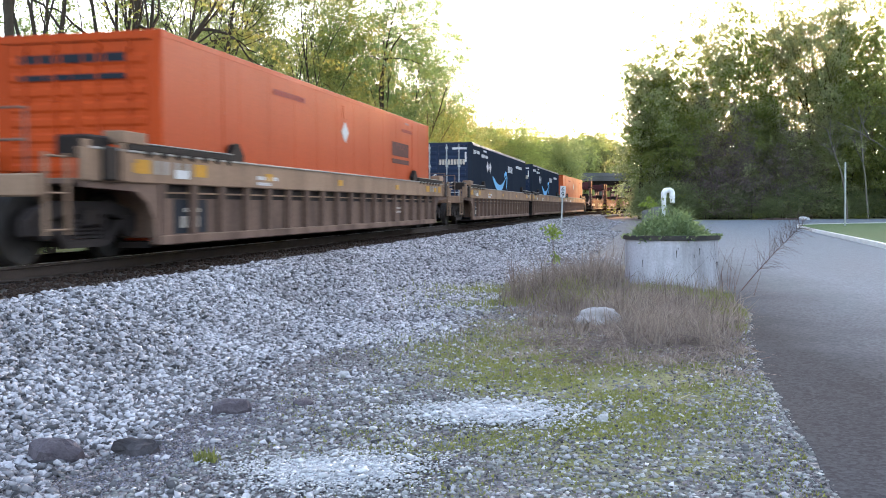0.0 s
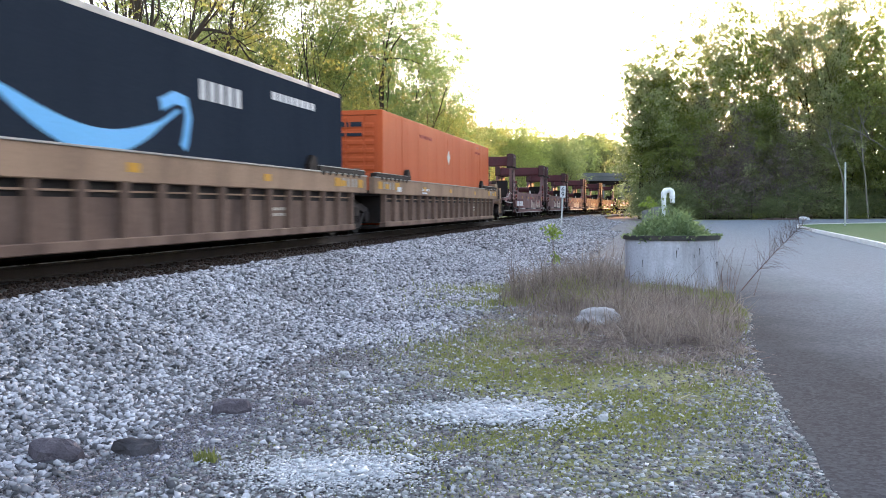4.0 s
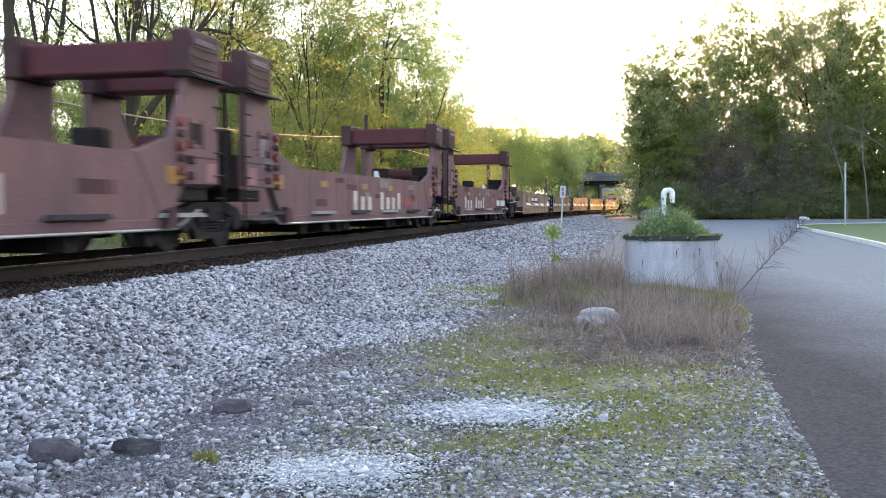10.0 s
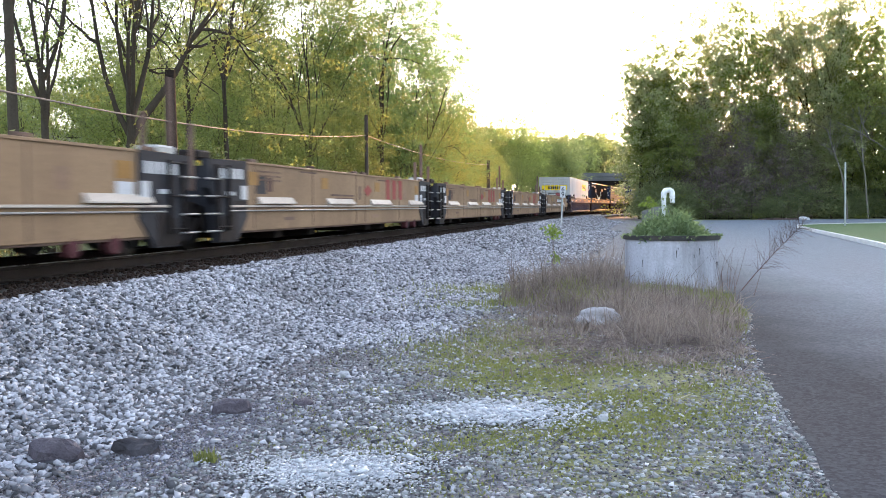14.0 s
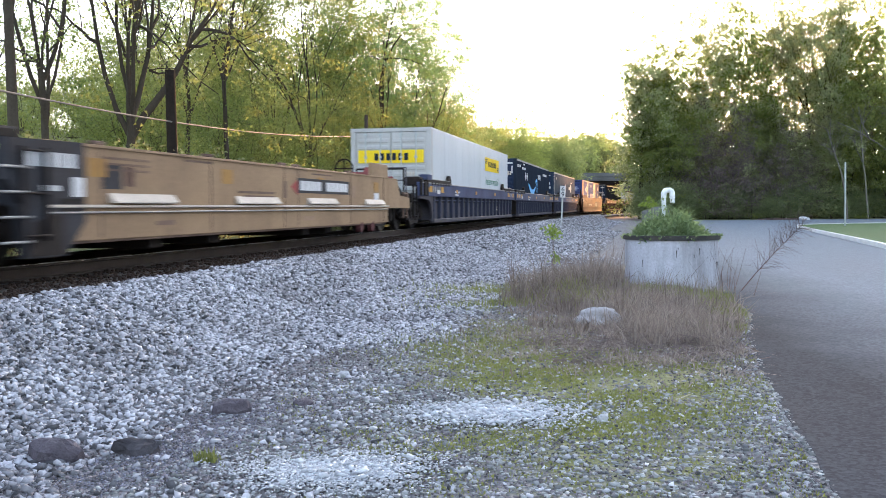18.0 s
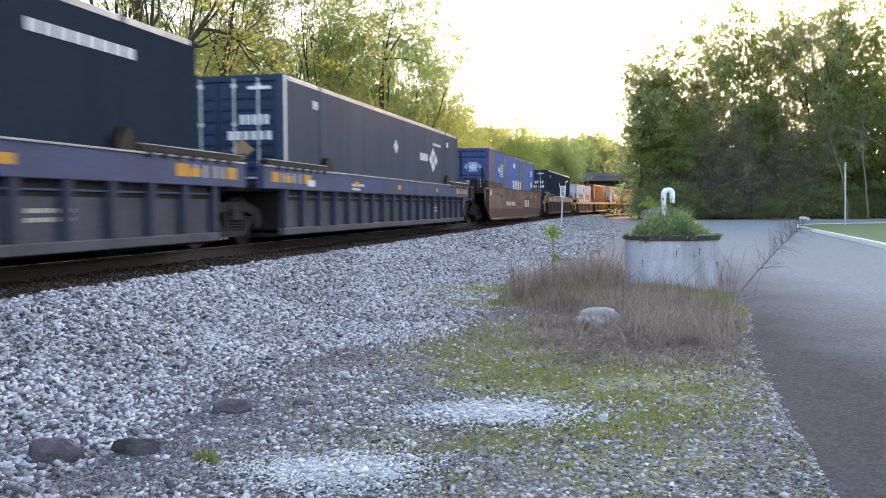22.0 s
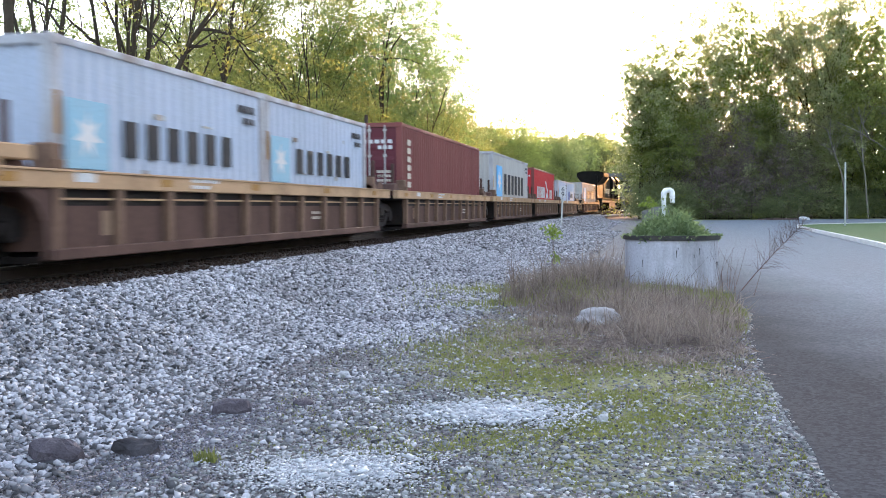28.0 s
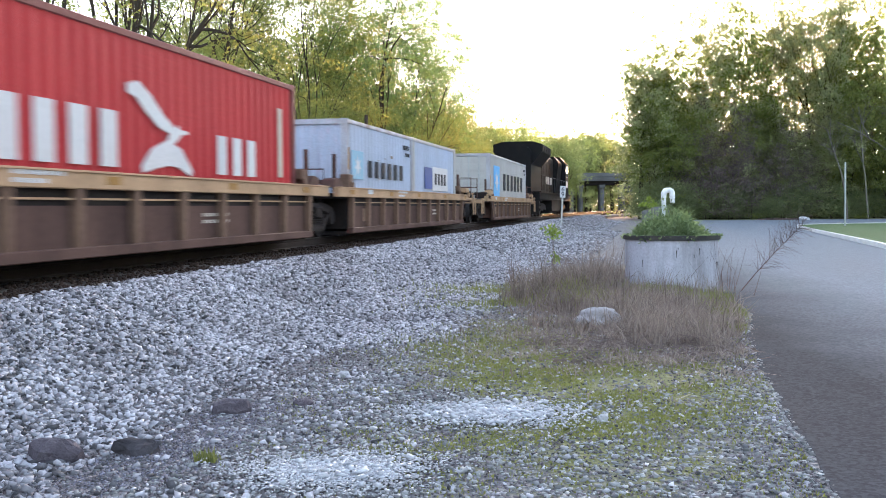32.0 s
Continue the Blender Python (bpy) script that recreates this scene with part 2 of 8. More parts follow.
MARK_WHITE = surface("white_marking_paint", (0.60, 0.60, 0.62), (0.42, 0.42, 0.43), 0.5, 0.0, 30, 2.0, 0.0, mix=0.3, spec=0.05)
MARK_CREAM = surface("cream_marking_paint", (0.54, 0.475, 0.41), (0.34, 0.28, 0.24), 0.6, 0.0, 30, 2.5, 0.0, mix=0.5, spec=0.05)
MARK_BLACK = surface("black_marking_paint", (0.02, 0.025, 0.035), (0.035, 0.035, 0.04), 0.5, 0.0, 30, 2.0, 0.0, mix=0.4, spec=0.05)
MARK_YELLOW = surface("yellow_marking_paint", (0.82, 0.58, 0.02), (0.6, 0.42, 0.03), 0.5, 0.0, 30, 2.0, 0.0, mix=0.3, spec=0.05)
MARK_AMBER = surface("amber_reflector_sheet", (0.52, 0.27, 0.035), (0.36, 0.18, 0.04), 0.4, 0.0, 30, 2.0, 0.0, mix=0.4, spec=0.05)
MARK_SKY = surface("sky_blue_marking_paint", (0.16, 0.44, 0.78), (0.14, 0.38, 0.66), 0.5, 0.0, 30, 2.0, 0.0, mix=0.3, spec=0.05)
PALE_CYAN = surface("pale_cyan_emblem_paint", (0.27, 0.46, 0.60), (0.3, 0.4, 0.48), 0.6, 0.0, 30, 2.0, 0.0, mix=0.5, spec=0.05)
EMBLEM = surface("dull_pale_blue_emblem_paint", (0.28, 0.34, 0.50), (0.18, 0.22, 0.34), 0.6, 0.0, 30, 2.0, 0.0, mix=0.5, spec=0.05)
DOOR_BLUE = surface("dark_blue_door_paint", (0.05, 0.072, 0.2), (0.045, 0.055, 0.12), 0.55, 0.0, 30, 1.5, 0.03, mix=0.6, spec=0.08)
SLAB_GREY = surface("dusty_grey_slab", (0.15, 0.13, 0.15), (0.075, 0.063, 0.073), 0.9, 0.0, 45, 9, 1.0, 0.02, mix=0.8, spec=0.12)
MARK_GREEN = surface("green_marking_paint", (0.10, 0.25, 0.17), (0.14, 0.28, 0.2), 0.5, 0.0, 30, 2.0, 0.0, mix=0.3, spec=0.05)
MARK_RED = surface("faded_red_marking_paint", (0.30, 0.065, 0.06), (0.26, 0.12, 0.08), 0.6, 0.0, 30, 2.0, 0.0, mix=0.5, spec=0.05)
LOCO_BLACK = surface("black_locomotive_paint", (0.012, 0.012, 0.013), (0.026, 0.022, 0.019), 0.65, 0.0, 20, 1.2, 0.04, mix=0.5, spec=0.06)
RAIL_RUST = surface("rusty_rail_web", (0.035, 0.021, 0.016), (0.022, 0.015, 0.012), 0.85, 0.0, 30, 3)
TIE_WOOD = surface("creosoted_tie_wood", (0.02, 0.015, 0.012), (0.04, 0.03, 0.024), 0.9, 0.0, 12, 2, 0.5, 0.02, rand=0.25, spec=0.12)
STONE = surface("crushed_ballast_stone", (0.355, 0.35, 0.375), (0.165, 0.155, 0.162), 0.75, 0.0, 30, 0.8, 0.3, 0.004, isle=0.85, world_space=True, spec=0.12)
# Grimy ballast; the train's shadow is put into its very dark colour too.
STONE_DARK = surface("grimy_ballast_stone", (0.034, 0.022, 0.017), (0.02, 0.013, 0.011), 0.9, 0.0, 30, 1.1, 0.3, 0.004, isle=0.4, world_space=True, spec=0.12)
GRIT = surface("fine_dark_grit", (0.19, 0.168, 0.176), (0.10, 0.088, 0.09), 0.85, 0.0, 30, 1.1, 0.2, 0.003, isle=0.6, world_space=True, spec=0.12)
CRUMB = surface("purple_grey_asphalt_crumb", (0.21, 0.205, 0.25), (0.12, 0.11, 0.13), 0.85, 0.0, 30, 1.1, 0.2, 0.003, isle=0.6, world_space=True, spec=0.12)
VERGE_STONE = surface("small_grey_verge_stone", (0.32, 0.325, 0.325), (0.17, 0.168, 0.155), 0.8, 0.0, 30, 1.4, 0.3, 0.004, isle=0.55, world_space=True, spec=0.12)
CHIP = surface("pale_limestone_chips", (0.53, 0.535, 0.56), (0.4, 0.4, 0.415), 0.8, 0.0, 40, 3, 0.3, 0.003, isle=0.25, world_space=True, spec=0.12)
SLAB = surface("dark_asphalt_slab", (0.05, 0.046, 0.052), (0.15, 0.14, 0.155), 0.9, 0.0, 60, 6, 0.8, 0.01, spec=0.12)
ROCK = surface("pale_boulder_rock", (0.46, 0.44, 0.45), (0.2, 0.18, 0.18), 0.85, 0.0, 22, 7, 0.8, 0.03, spec=0.12)
CONCRETE = surface("whitewashed_concrete", (0.47, 0.465, 0.52), (0.25, 0.24, 0.255), 0.8, 0.0, 30, 4.0, 0.3, 0.01, mix=0.85, streak=0.16)
KERB = surface("pale_concrete_kerb", (0.70, 0.70, 0.69), (0.52, 0.51, 0.50), 0.8, 0.0, 30, 1.5, 0.2, 0.01)
RIM = surface("blackened_rim", (0.03, 0.028, 0.027), (0.09, 0.075, 0.06), 0.85, 0.0, 25, 5, 0.4)
PVC = surface("white_plastic_pipe", (0.78, 0.79, 0.80), (0.62, 0.62, 0.6), 0.35, 0.0, 20, 4, 0.0, mix=0.3)
POLE_WOOD = surface("weathered_pole_wood", (0.055, 0.042, 0.034), (0.10, 0.085, 0.07), 0.9, 0.0, 14, 2, 0.5, 0.02, streak=0.1)
GALV = surface("galvanised_post", (0.42, 0.44, 0.45), (0.3, 0.3, 0.3), 0.45, 0.6, 20, 3, 0.05)
CABLE = surface("sagging_cable_sheath", (0.20, 0.18, 0.16), (0.13, 0.12, 0.11), 0.6, 0.1, 20, 1, 0.0)
BRIDGE = surface("weathered_bridge_concrete", (0.15, 0.15, 0.155), (0.085, 0.083, 0.08), 0.85, 0.0, 8, 0.3, 0.2)
BARK = surface("grey_brown_bark", (0.07, 0.056, 0.042), (0.036, 0.03, 0.024), 0.95, 0.0, 16, 1.5, 0.8, 0.03, streak=0.25, spec=0.12)
BARK_PALE = surface("pale_dead_bark", (0.2, 0.18, 0.15), (0.11, 0.097, 0.082), 0.9, 0.0, 16, 1.5, 0.6, 0.02, streak=0.25, spec=0.12)
TWIG = surface("dry_twig", (0.12, 0.08, 0.07), (0.075, 0.052, 0.048), 0.9, 0.0, 20, 3, 0.0)
TWIG_GREY = surface("weathered_dead_stem", (0.2, 0.155, 0.145), (0.11, 0.08, 0.075), 0.9, 0.0, 20, 3, 0.0)
LEAF_A = foliage("spring_leaves", (0.092, 0.125, 0.04), (0.235, 0.248, 0.08), 0.52, 0.6, (2.1, 2.1, 1.7))
# Leaves for trees the low sun reaches; sunlight is put into their colour.
LEAF_Y = foliage("yellow_green_leaves", (0.105, 0.155, 0.055), (0.21, 0.27, 0.1), 0.46, 0.6, (1.45, 1.65, 1.4))
LEAF_D = foliage("shaded_wood_leaves", (0.165, 0.185, 0.095), (0.285, 0.292, 0.155), 0.62, 0.6, (2.7, 2.65, 2.5))
LEAF_S = foliage("shady_undergrowth_leaves", (0.15, 0.18, 0.085), (0.23, 0.255, 0.125), 0.4, 0.6, (1.8, 1.85, 1.7))
# Distance haze is put into these leaves as a paler green.
LEAF_F = foliage("haze_paled_far_leaves", (0.16, 0.19, 0.08), (0.26, 0.28, 0.115), 0.5, 0.6, (1.9, 1.95, 1.7))
# Brighter, yellower copy of the far leaves; low sun is put into it.
LEAF_SUN = foliage("sun_brightened_far_leaves", (0.2, 0.235, 0.08), (0.33, 0.36, 0.13), 0.58, 0.6, (2.1, 2.1, 1.7))
LEAF_B = foliage("fresh_sapling_leaves", (0.16, 0.22, 0.045), (0.27, 0.32, 0.07), 0.4)
DRY = foliage("dry_straw", (0.07, 0.05, 0.047), (0.36, 0.295, 0.265), 0.2, 0.8)
ASPHALT = road_material()
GRASS = foliage("green_grass", (0.13, 0.142, 0.046), (0.26, 0.265, 0.095), 0.3, 0.8)
WEED = foliage("lush_weeds", (0.045, 0.082, 0.035), (0.28, 0.335, 0.17), 0.35, 0.6)
VINE = foliage("withered_vine", (0.13, 0.10, 0.097), (0.2, 0.16, 0.15), 0.2, 0.8)


def glass(name):
    m = bpy.data.materials.new(name)
    nt, nodes, ln, bsdf = links(m)
    bsdf.inputs["Base Color"].default_value = (0.03, 0.035, 0.04, 1)
    bsdf.inputs["Roughness"].default_value = 0.08
    bsdf.inputs["Metallic"].default_value = 0.0
    return m


CAB_GLASS = glass("dark_cab_glass")


def ground_material():
    """Gravel and dirt, with grass and moss where the verge is green."""
    m = bpy.data.materials.new("gravelly_ground")
    nt, nodes, ln, bsdf = links(m)
    pos = nodes.new("ShaderNodeNewGeometry").outputs["Position"]
    att = nodes.new("ShaderNodeAttribute")
    att.attribute_name = "cover"
    sep = nodes.new("ShaderNodeSeparateColor")
    ln.new(att.outputs["Color"], sep.inputs[0])

    def tex(scale, detail=6, rough=0.65):
        n = nodes.new("ShaderNodeTexNoise")
        n.inputs["Scale"].default_value, n.inputs["Detail"].default_value, n.inputs["Roughness"].default_value = scale, detail, rough
        ln.new(pos, n.inputs["Vector"])
        return n.outputs["Fac"]

    def blend(f, a, b):
        n = nodes.new("ShaderNodeMix")
        n.data_type = "RGBA"
        for k, v in ((6, a), (7, b)):
            if isinstance(v, tuple):
                n.inputs[k].default_value = (*v, 1)
            else:
                ln.new(v, n.inputs[k])
        ln.new(f, n.inputs[0])
        return n.outputs[2]

    def band(f, lo, hi):
        n = nodes.new("ShaderNodeMapRange")
        n.inputs[1].default_value, n.inputs[2].default_value = lo, hi
        ln.new(f, n.inputs[0])
        return n.outputs[0]

    def mul(a, b, op="MULTIPLY"):
        n = nodes.new("ShaderNodeMath")
        n.operation = op
        for i, v in enumerate((a, b)):
            if isinstance(v, float):
                n.inputs[i].default_value = v
            else:
                ln.new(v, n.inputs[i])
        return n.outputs[0]

    vor = nodes.new("ShaderNodeTexVoronoi")
    vor.inputs["Scale"].default_value = 24
    ln.new(pos, vor.inputs["Vector"])
    sepv = nodes.new("ShaderNodeSeparateColor")
    ln.new(vor.outputs["Color"], sepv.inputs[0])
    gravel = blend(sepv.outputs[0], (0.07, 0.067, 0.07), (0.26, 0.25, 0.262))
    gravel = blend(band(tex(0.9), 0.45, 0.7), gravel, (0.16, 0.15, 0.155))
    dirt = blend(tex(7), (0.1, 0.085, 0.068), (0.2, 0.175, 0.14))
    green = blend(tex(9, 8, 0.8), (0.11, 0.115, 0.045), (0.26, 0.26, 0.095))
    # Track bed: oily grime, darkened further for the shade beneath the cars.
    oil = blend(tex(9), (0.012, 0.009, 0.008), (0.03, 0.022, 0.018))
    grassy = mul(mul(sep.outputs[1], tex(2.6, 8, 0.7), "ADD"), 1.0, "SUBTRACT")
    c = blend(band(mul(mul(sep.outputs[2], tex(3), "ADD"), 1.0, "SUBTRACT"), -0.1, 0.1), gravel, dirt)
    c = blend(band(grassy, -0.12, 0.12), c, green)
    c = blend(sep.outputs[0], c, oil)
    ln.new(c, bsdf.inputs["Base Color"])
    bsdf.inputs["Roughness"].default_value = 0.92
    bp = nodes.new("ShaderNodeBump")
    bp.inputs["Strength"].default_value, bp.inputs["Distance"].default_value = 0.8, 0.03
    ln.new(mul(vor.outputs["Distance"], tex(30), "ADD"), bp.inputs["Height"])
    ln.new(bp.outputs[0], bsdf.inputs["Normal"])
    return m


GROUND = ground_material()


# ---------------------------------------------------------------- mesh helpers
class Geo:
    """Collects corners and faces of one mesh."""

    def __init__(self):
        self.v, self.f, self.s = [], [], []

    def add(self, verts, faces, smooth=False):
        n = len(self.v)
        self.v.extend(verts)
        for f in faces:
            self.f.append([n + i for i in f])
            self.s.append(smooth)
        return self

    def box(self, x0, x1, y0, y1, z0, z1, c=0.0):
        x0, x1 = min(x0, x1), max(x0, x1)
        y0, y1 = min(y0, y1), max(y0, y1)
        z0, z1 = min(z0, z1), max(z0, z1)
        if c <= 0:
            v = [(x, y, z) for x in (x0, x1) for y in (y0, y1) for z in (z0, z1)]
            return self.add(v, [(0, 1, 3, 2), (4, 6, 7, 5), (0, 4, 5, 1), (2, 3, 7, 6), (0, 2, 6, 4), (1, 5, 7, 3)])
        c = min(c, (x1 - x0) * 0.45, (y1 - y0) * 0.45, (z1 - z0) * 0.45)
        v, idx = [], {}
        for i, x in enumerate((x0, x1)):
            for j, y in enumerate((y0, y1)):
                for k, z in enumerate((z0, z1)):
                    dx, dy, dz = (c if i == 0 else -c), (c if j == 0 else -c), (c if k == 0 else -c)
                    for a, p in enumerate(((x, y + dy, z + dz), (x + dx, y, z + dz), (x + dx, y + dy, z))):
                        idx[i, j, k, a] = len(v)
                        v.append(p)
        f = []
        for i in (0, 1):
            f.append([idx[i, 0, 0, 0], idx[i, 0, 1, 0], idx[i, 1, 1, 0], idx[i, 1, 0, 0]][:: 1 if i == 0 else -1])
            f.append([idx[0, i, 0, 1], idx[1, i, 0, 1], idx[1, i, 1, 1], idx[0, i, 1, 1]][:: 1 if i == 0 else -1])
            f.append([idx[0, 0, i, 2], idx[0, 1, i, 2], idx[1, 1, i, 2], idx[1, 0, i, 2]][:: 1 if i == 0 else -1])
        for i in (0, 1):
            for j in (0, 1):
                f.append([idx[i, j, 0, 0], idx[i, j, 1, 0], idx[i, j, 1, 1], idx[i, j, 0, 1]])
                f.append([idx[i, 0, j, 0], idx[i, 1, j, 0], idx[i, 1, j, 2], idx[i, 0, j, 2]])
                f.append([idx[0, i, j, 1], idx[1, i, j, 1], idx[1, i, j, 2], idx[0, i, j, 2]])
                for k in (0, 1):
                    f.append([idx[i, j, k, 0], idx[i, j, k, 1], idx[i, j, k, 2]])
        return self.add(v, f)

    def prism(self, poly, axis, a, b):
        """A polygon in the plane across the axis ('x': (y, z), 'y': (x, z), 'z': (x, y)), from a to b along it."""
        n = len(poly)

        def p(u, w, k):
            return {"x": (k, u, w), "y": (u, k, w), "z": (u, w, k)}[axis]
        v = [p(u, w, a) for u, w in poly] + [p(u, w, b) for u, w in poly]
        f = [list(range(n))[::-1], list(range(n, 2 * n))] + [(i, (i + 1) % n, n + (i + 1) % n, n + i) for i in range(n)]
        return self.add(v, f)

    def tube(self, pts, radii, sides=8, caps=True):
        """A round bar along points; radii: one or one a point."""
        pts = [Vector(p) for p in pts]
        radii = radii if isinstance(radii, (list, tuple)) else [radii] * len(pts)
        v, f = [], []
        up = None
        for i, p in enumerate(pts):
            d = (pts[min(i + 1, len(pts) - 1)] - pts[max(i - 1, 0)]).normalized()
            if up is None:
                up = d.orthogonal().normalized()
            up = (up - d * up.dot(d)).normalized()
            side = d.cross(up)
            for k in range(sides):
                a = 2 * math.pi * k / sides
                v.append(tuple(p + (up * math.cos(a) + side * math.sin(a)) * radii[i]))
        for i in range(len(pts) - 1):
            for k in range(sides):
                k2 = (k + 1) % sides
                f.append((i * sides + k, i * sides + k2, (i + 1) * sides + k2, (i + 1) * sides + k))
        self.add(v, f, True)
        if caps:
            self.add(v[:sides], [list(range(sides))[::-1]])
            self.add(v[-sides:], [list(range(sides))])
        return self

    def disc(self, centre, axis, r0, r1, half, sides=24):
        """A ring or disc across the axis: inner radius r0, outer r1, half its thickness."""
        cx, cy, cz = centre
        prof = [(r0, -half), (r1, -half), (r1, half), (r0, half)]
        v, f = [], []
        for k in range(sides):
            a = 2 * math.pi * k / sides
            ca, sa = math.cos(a), math.sin(a)
            for r, h in prof:
                v.append({"y": (cx + r * ca, cy + h, cz + r * sa), "x": (cx + h, cy + r * ca, cz + r * sa), "z": (cx + r * ca, cy + r * sa, cz + h)}[axis])
        for k in range(sides):
            n = (k + 1) % sides
            for j in range(4):
                j2 = (j + 1) % 4
                if r0 <= 0 and j == 3:
                    continue
                f.append((4 * k + j, 4 * k + j2, 4 * n + j2, 4 * n + j))
        return self.add(v, f)

    def mesh(self, name, mat):
        me = bpy.data.meshes.new(name)
        me.from_pydata(self.v, [], self.f)
        me.polygons.foreach_set("use_smooth", self.s)
        me.materials.append(mat)
        bm = bmesh.new()
        bm.from_mesh(me)
        bmesh.ops.recalc_face_normals(bm, faces=bm.faces)
        bm.to_mesh(me)
        bm.free()
        return me


def array_mesh(name, verts, quads, mat, tris=False):
    """A mesh from numpy arrays of corners and faces that all have the same number of corners."""
    me = bpy.data.meshes.new(name)
    n, k = quads.shape
    me.vertices.add(len(verts))
    me.vertices.foreach_set("co", np.ascontiguousarray(verts, dtype=np.float32).ravel())
    me.loops.add(n * k)
    me.loops.foreach_set("vertex_index", np.ascontiguousarray(quads, dtype=np.int32).ravel())
    me.polygons.add(n)
    me.polygons.foreach_set("loop_start", np.arange(0, n * k, k, dtype=np.int32))
    me.materials.append(mat)
    me.update(calc_edges=True)
    me.validate()
    return me


def part(name, geo, mat, parent, label=""):
    """Links a Geo, or a ready mesh, as one mesh object under a thing or a part."""
    me = geo.mesh(name, mat) if isinstance(geo, Geo) else geo
    ob = new(name, me)
    ob.parent = parent
    if label:
        ob["label"] = label
    return ob


def thing(name, label, category, group="", m=None, kind=""):
    ob = new(name)
    if m is not None:
        ob.matrix_world = m
    return tagged(ob, label, category, group, kind)


def single(name, geo, mat, label, category="", group="", kind="", m=None):
    me = geo.mesh(name, mat) if isinstance(geo, Geo) else geo
    ob = new(name, me)
    if m is not None:
        ob.matrix_world = m
    return tagged(ob, label, category, group, kind)
# ---------------------------------------------------------------- ground, road, track
rng = np.random.default_rng(7)
ROAD_EDGE = [(0.9, -6.0), (1.2, 1.0), (1.5, 3.0), (1.86, 4.5), (2.18, 5.93), (2.7, 8.0), (3.19, 9.75), (3.84, 11.75), (4.75, 17.0), (6.3, 25.0), (9.0, 36.0), (13.0, 52.0), (16.2, 64.0)]


def road_x(y):
    return np.interp(y, [p[1] for p in ROAD_EDGE], [p[0] for p in ROAD_EDGE])


def plan_lat(x, y):
    along, across = (x - TX) * DX + (y - TY) * DY, (x - TX) * DY - (y - TY) * DX
    a = np.arctan2(np.maximum(along - BEND, 0.0), CURVE - across)
    return np.where(along < BEND, across, CURVE - (CURVE - across) / np.cos(a))


def smooth(a, b, x):
    k = np.clip((x - a) / (b - a), 0, 1)
    return k * k * (3 - 2 * k)


def wave(x, y, f, ph=0.0):
    return (np.sin(x * f * 1.3 + y * f * 0.7 + ph) + np.sin(x * f * -0.8 + y * f * 1.5 + 2.1 * ph + 1) + np.sin(x * f * 0.4 - y * f * 1.1 + 3 * ph + 2)) / 3


def ground_z(x, y):
    lat = plan_lat(x, y)
    z = 0.56 * (1 - smooth(2.15, 4.3, lat)) * (1 - smooth(2.1, 3.6, -lat))
    z = z + 0.035 * wave(x, y, 0.9) * smooth(2.0, 3.0, np.abs(lat)) * (lat < 30) * (lat > -30)
    z = z + 0.012 * wave(x, y, 4.0, 1.0) * (np.abs(lat) < 14)
    hill = smooth(45, 170, -lat) * 30 * smooth(420, 150, y)
    z = z + hill
    mound = 0.10 * np.exp(-(((x - 3.0) / 1.3) ** 2 + ((y - 14.2) / 2.6) ** 2))
    z = z + mound
    # low bank under the wood, added to block sun leaking through its foot
    z = z + 0.9 * smooth(95.0, 98.0, y) * (1 - smooth(108, 114, y)) * smooth(2.0, 5.0, x - 0.187 * y)
    rx = road_x(y)
    z = z * smooth(0.0, 0.7, rx - x) + 0.017 * (1 - smooth(0.0, 0.7, rx - x))
    on_road = (x > rx + 0.35) & (y < 95) & (y > -8)
    return np.where(on_road, -0.06, z)


def grass_mask(x, y):
    g = 0.95 * np.exp(-(((x - 0.65) / 0.85) ** 2 + ((y - 9.1) / 1.6) ** 2))
    g = g + 0.7 * np.exp(-(((x - 1.7) / 0.9) ** 2 + ((y - 7.4) / 1.0) ** 2))
    g = g + 0.66 * np.exp(-(((x - 0.9) / 1.2) ** 2 + ((y - 5.8) / 2.2) ** 2))
    g = g + 0.36 * np.exp(-(((x - 2.6) / 1.8) ** 2 + ((y - 13.5) / 4.0) ** 2))
    lat = plan_lat(x, y)
    return np.clip(g + 0.9 * smooth(6.5, 9.0, -lat) + 0.35 * smooth(30, 60, y) * smooth(6.5, 8, lat) + 0.9 * smooth(88, 93, y) * (lat > 8), 0, 1)


def soil(x, y):
    """Where the verge is bare soil and moss with few stones."""
    return smooth(6.7, 7.9, y + 0.5 * wave(x, y, 1.9, 0.7)) * smooth(-0.7, 0.5, x + 0.35 * wave(x, y, 2.6, 0.2) - 0.16 * (y - 7)) * (1 - smooth(19, 24, y))


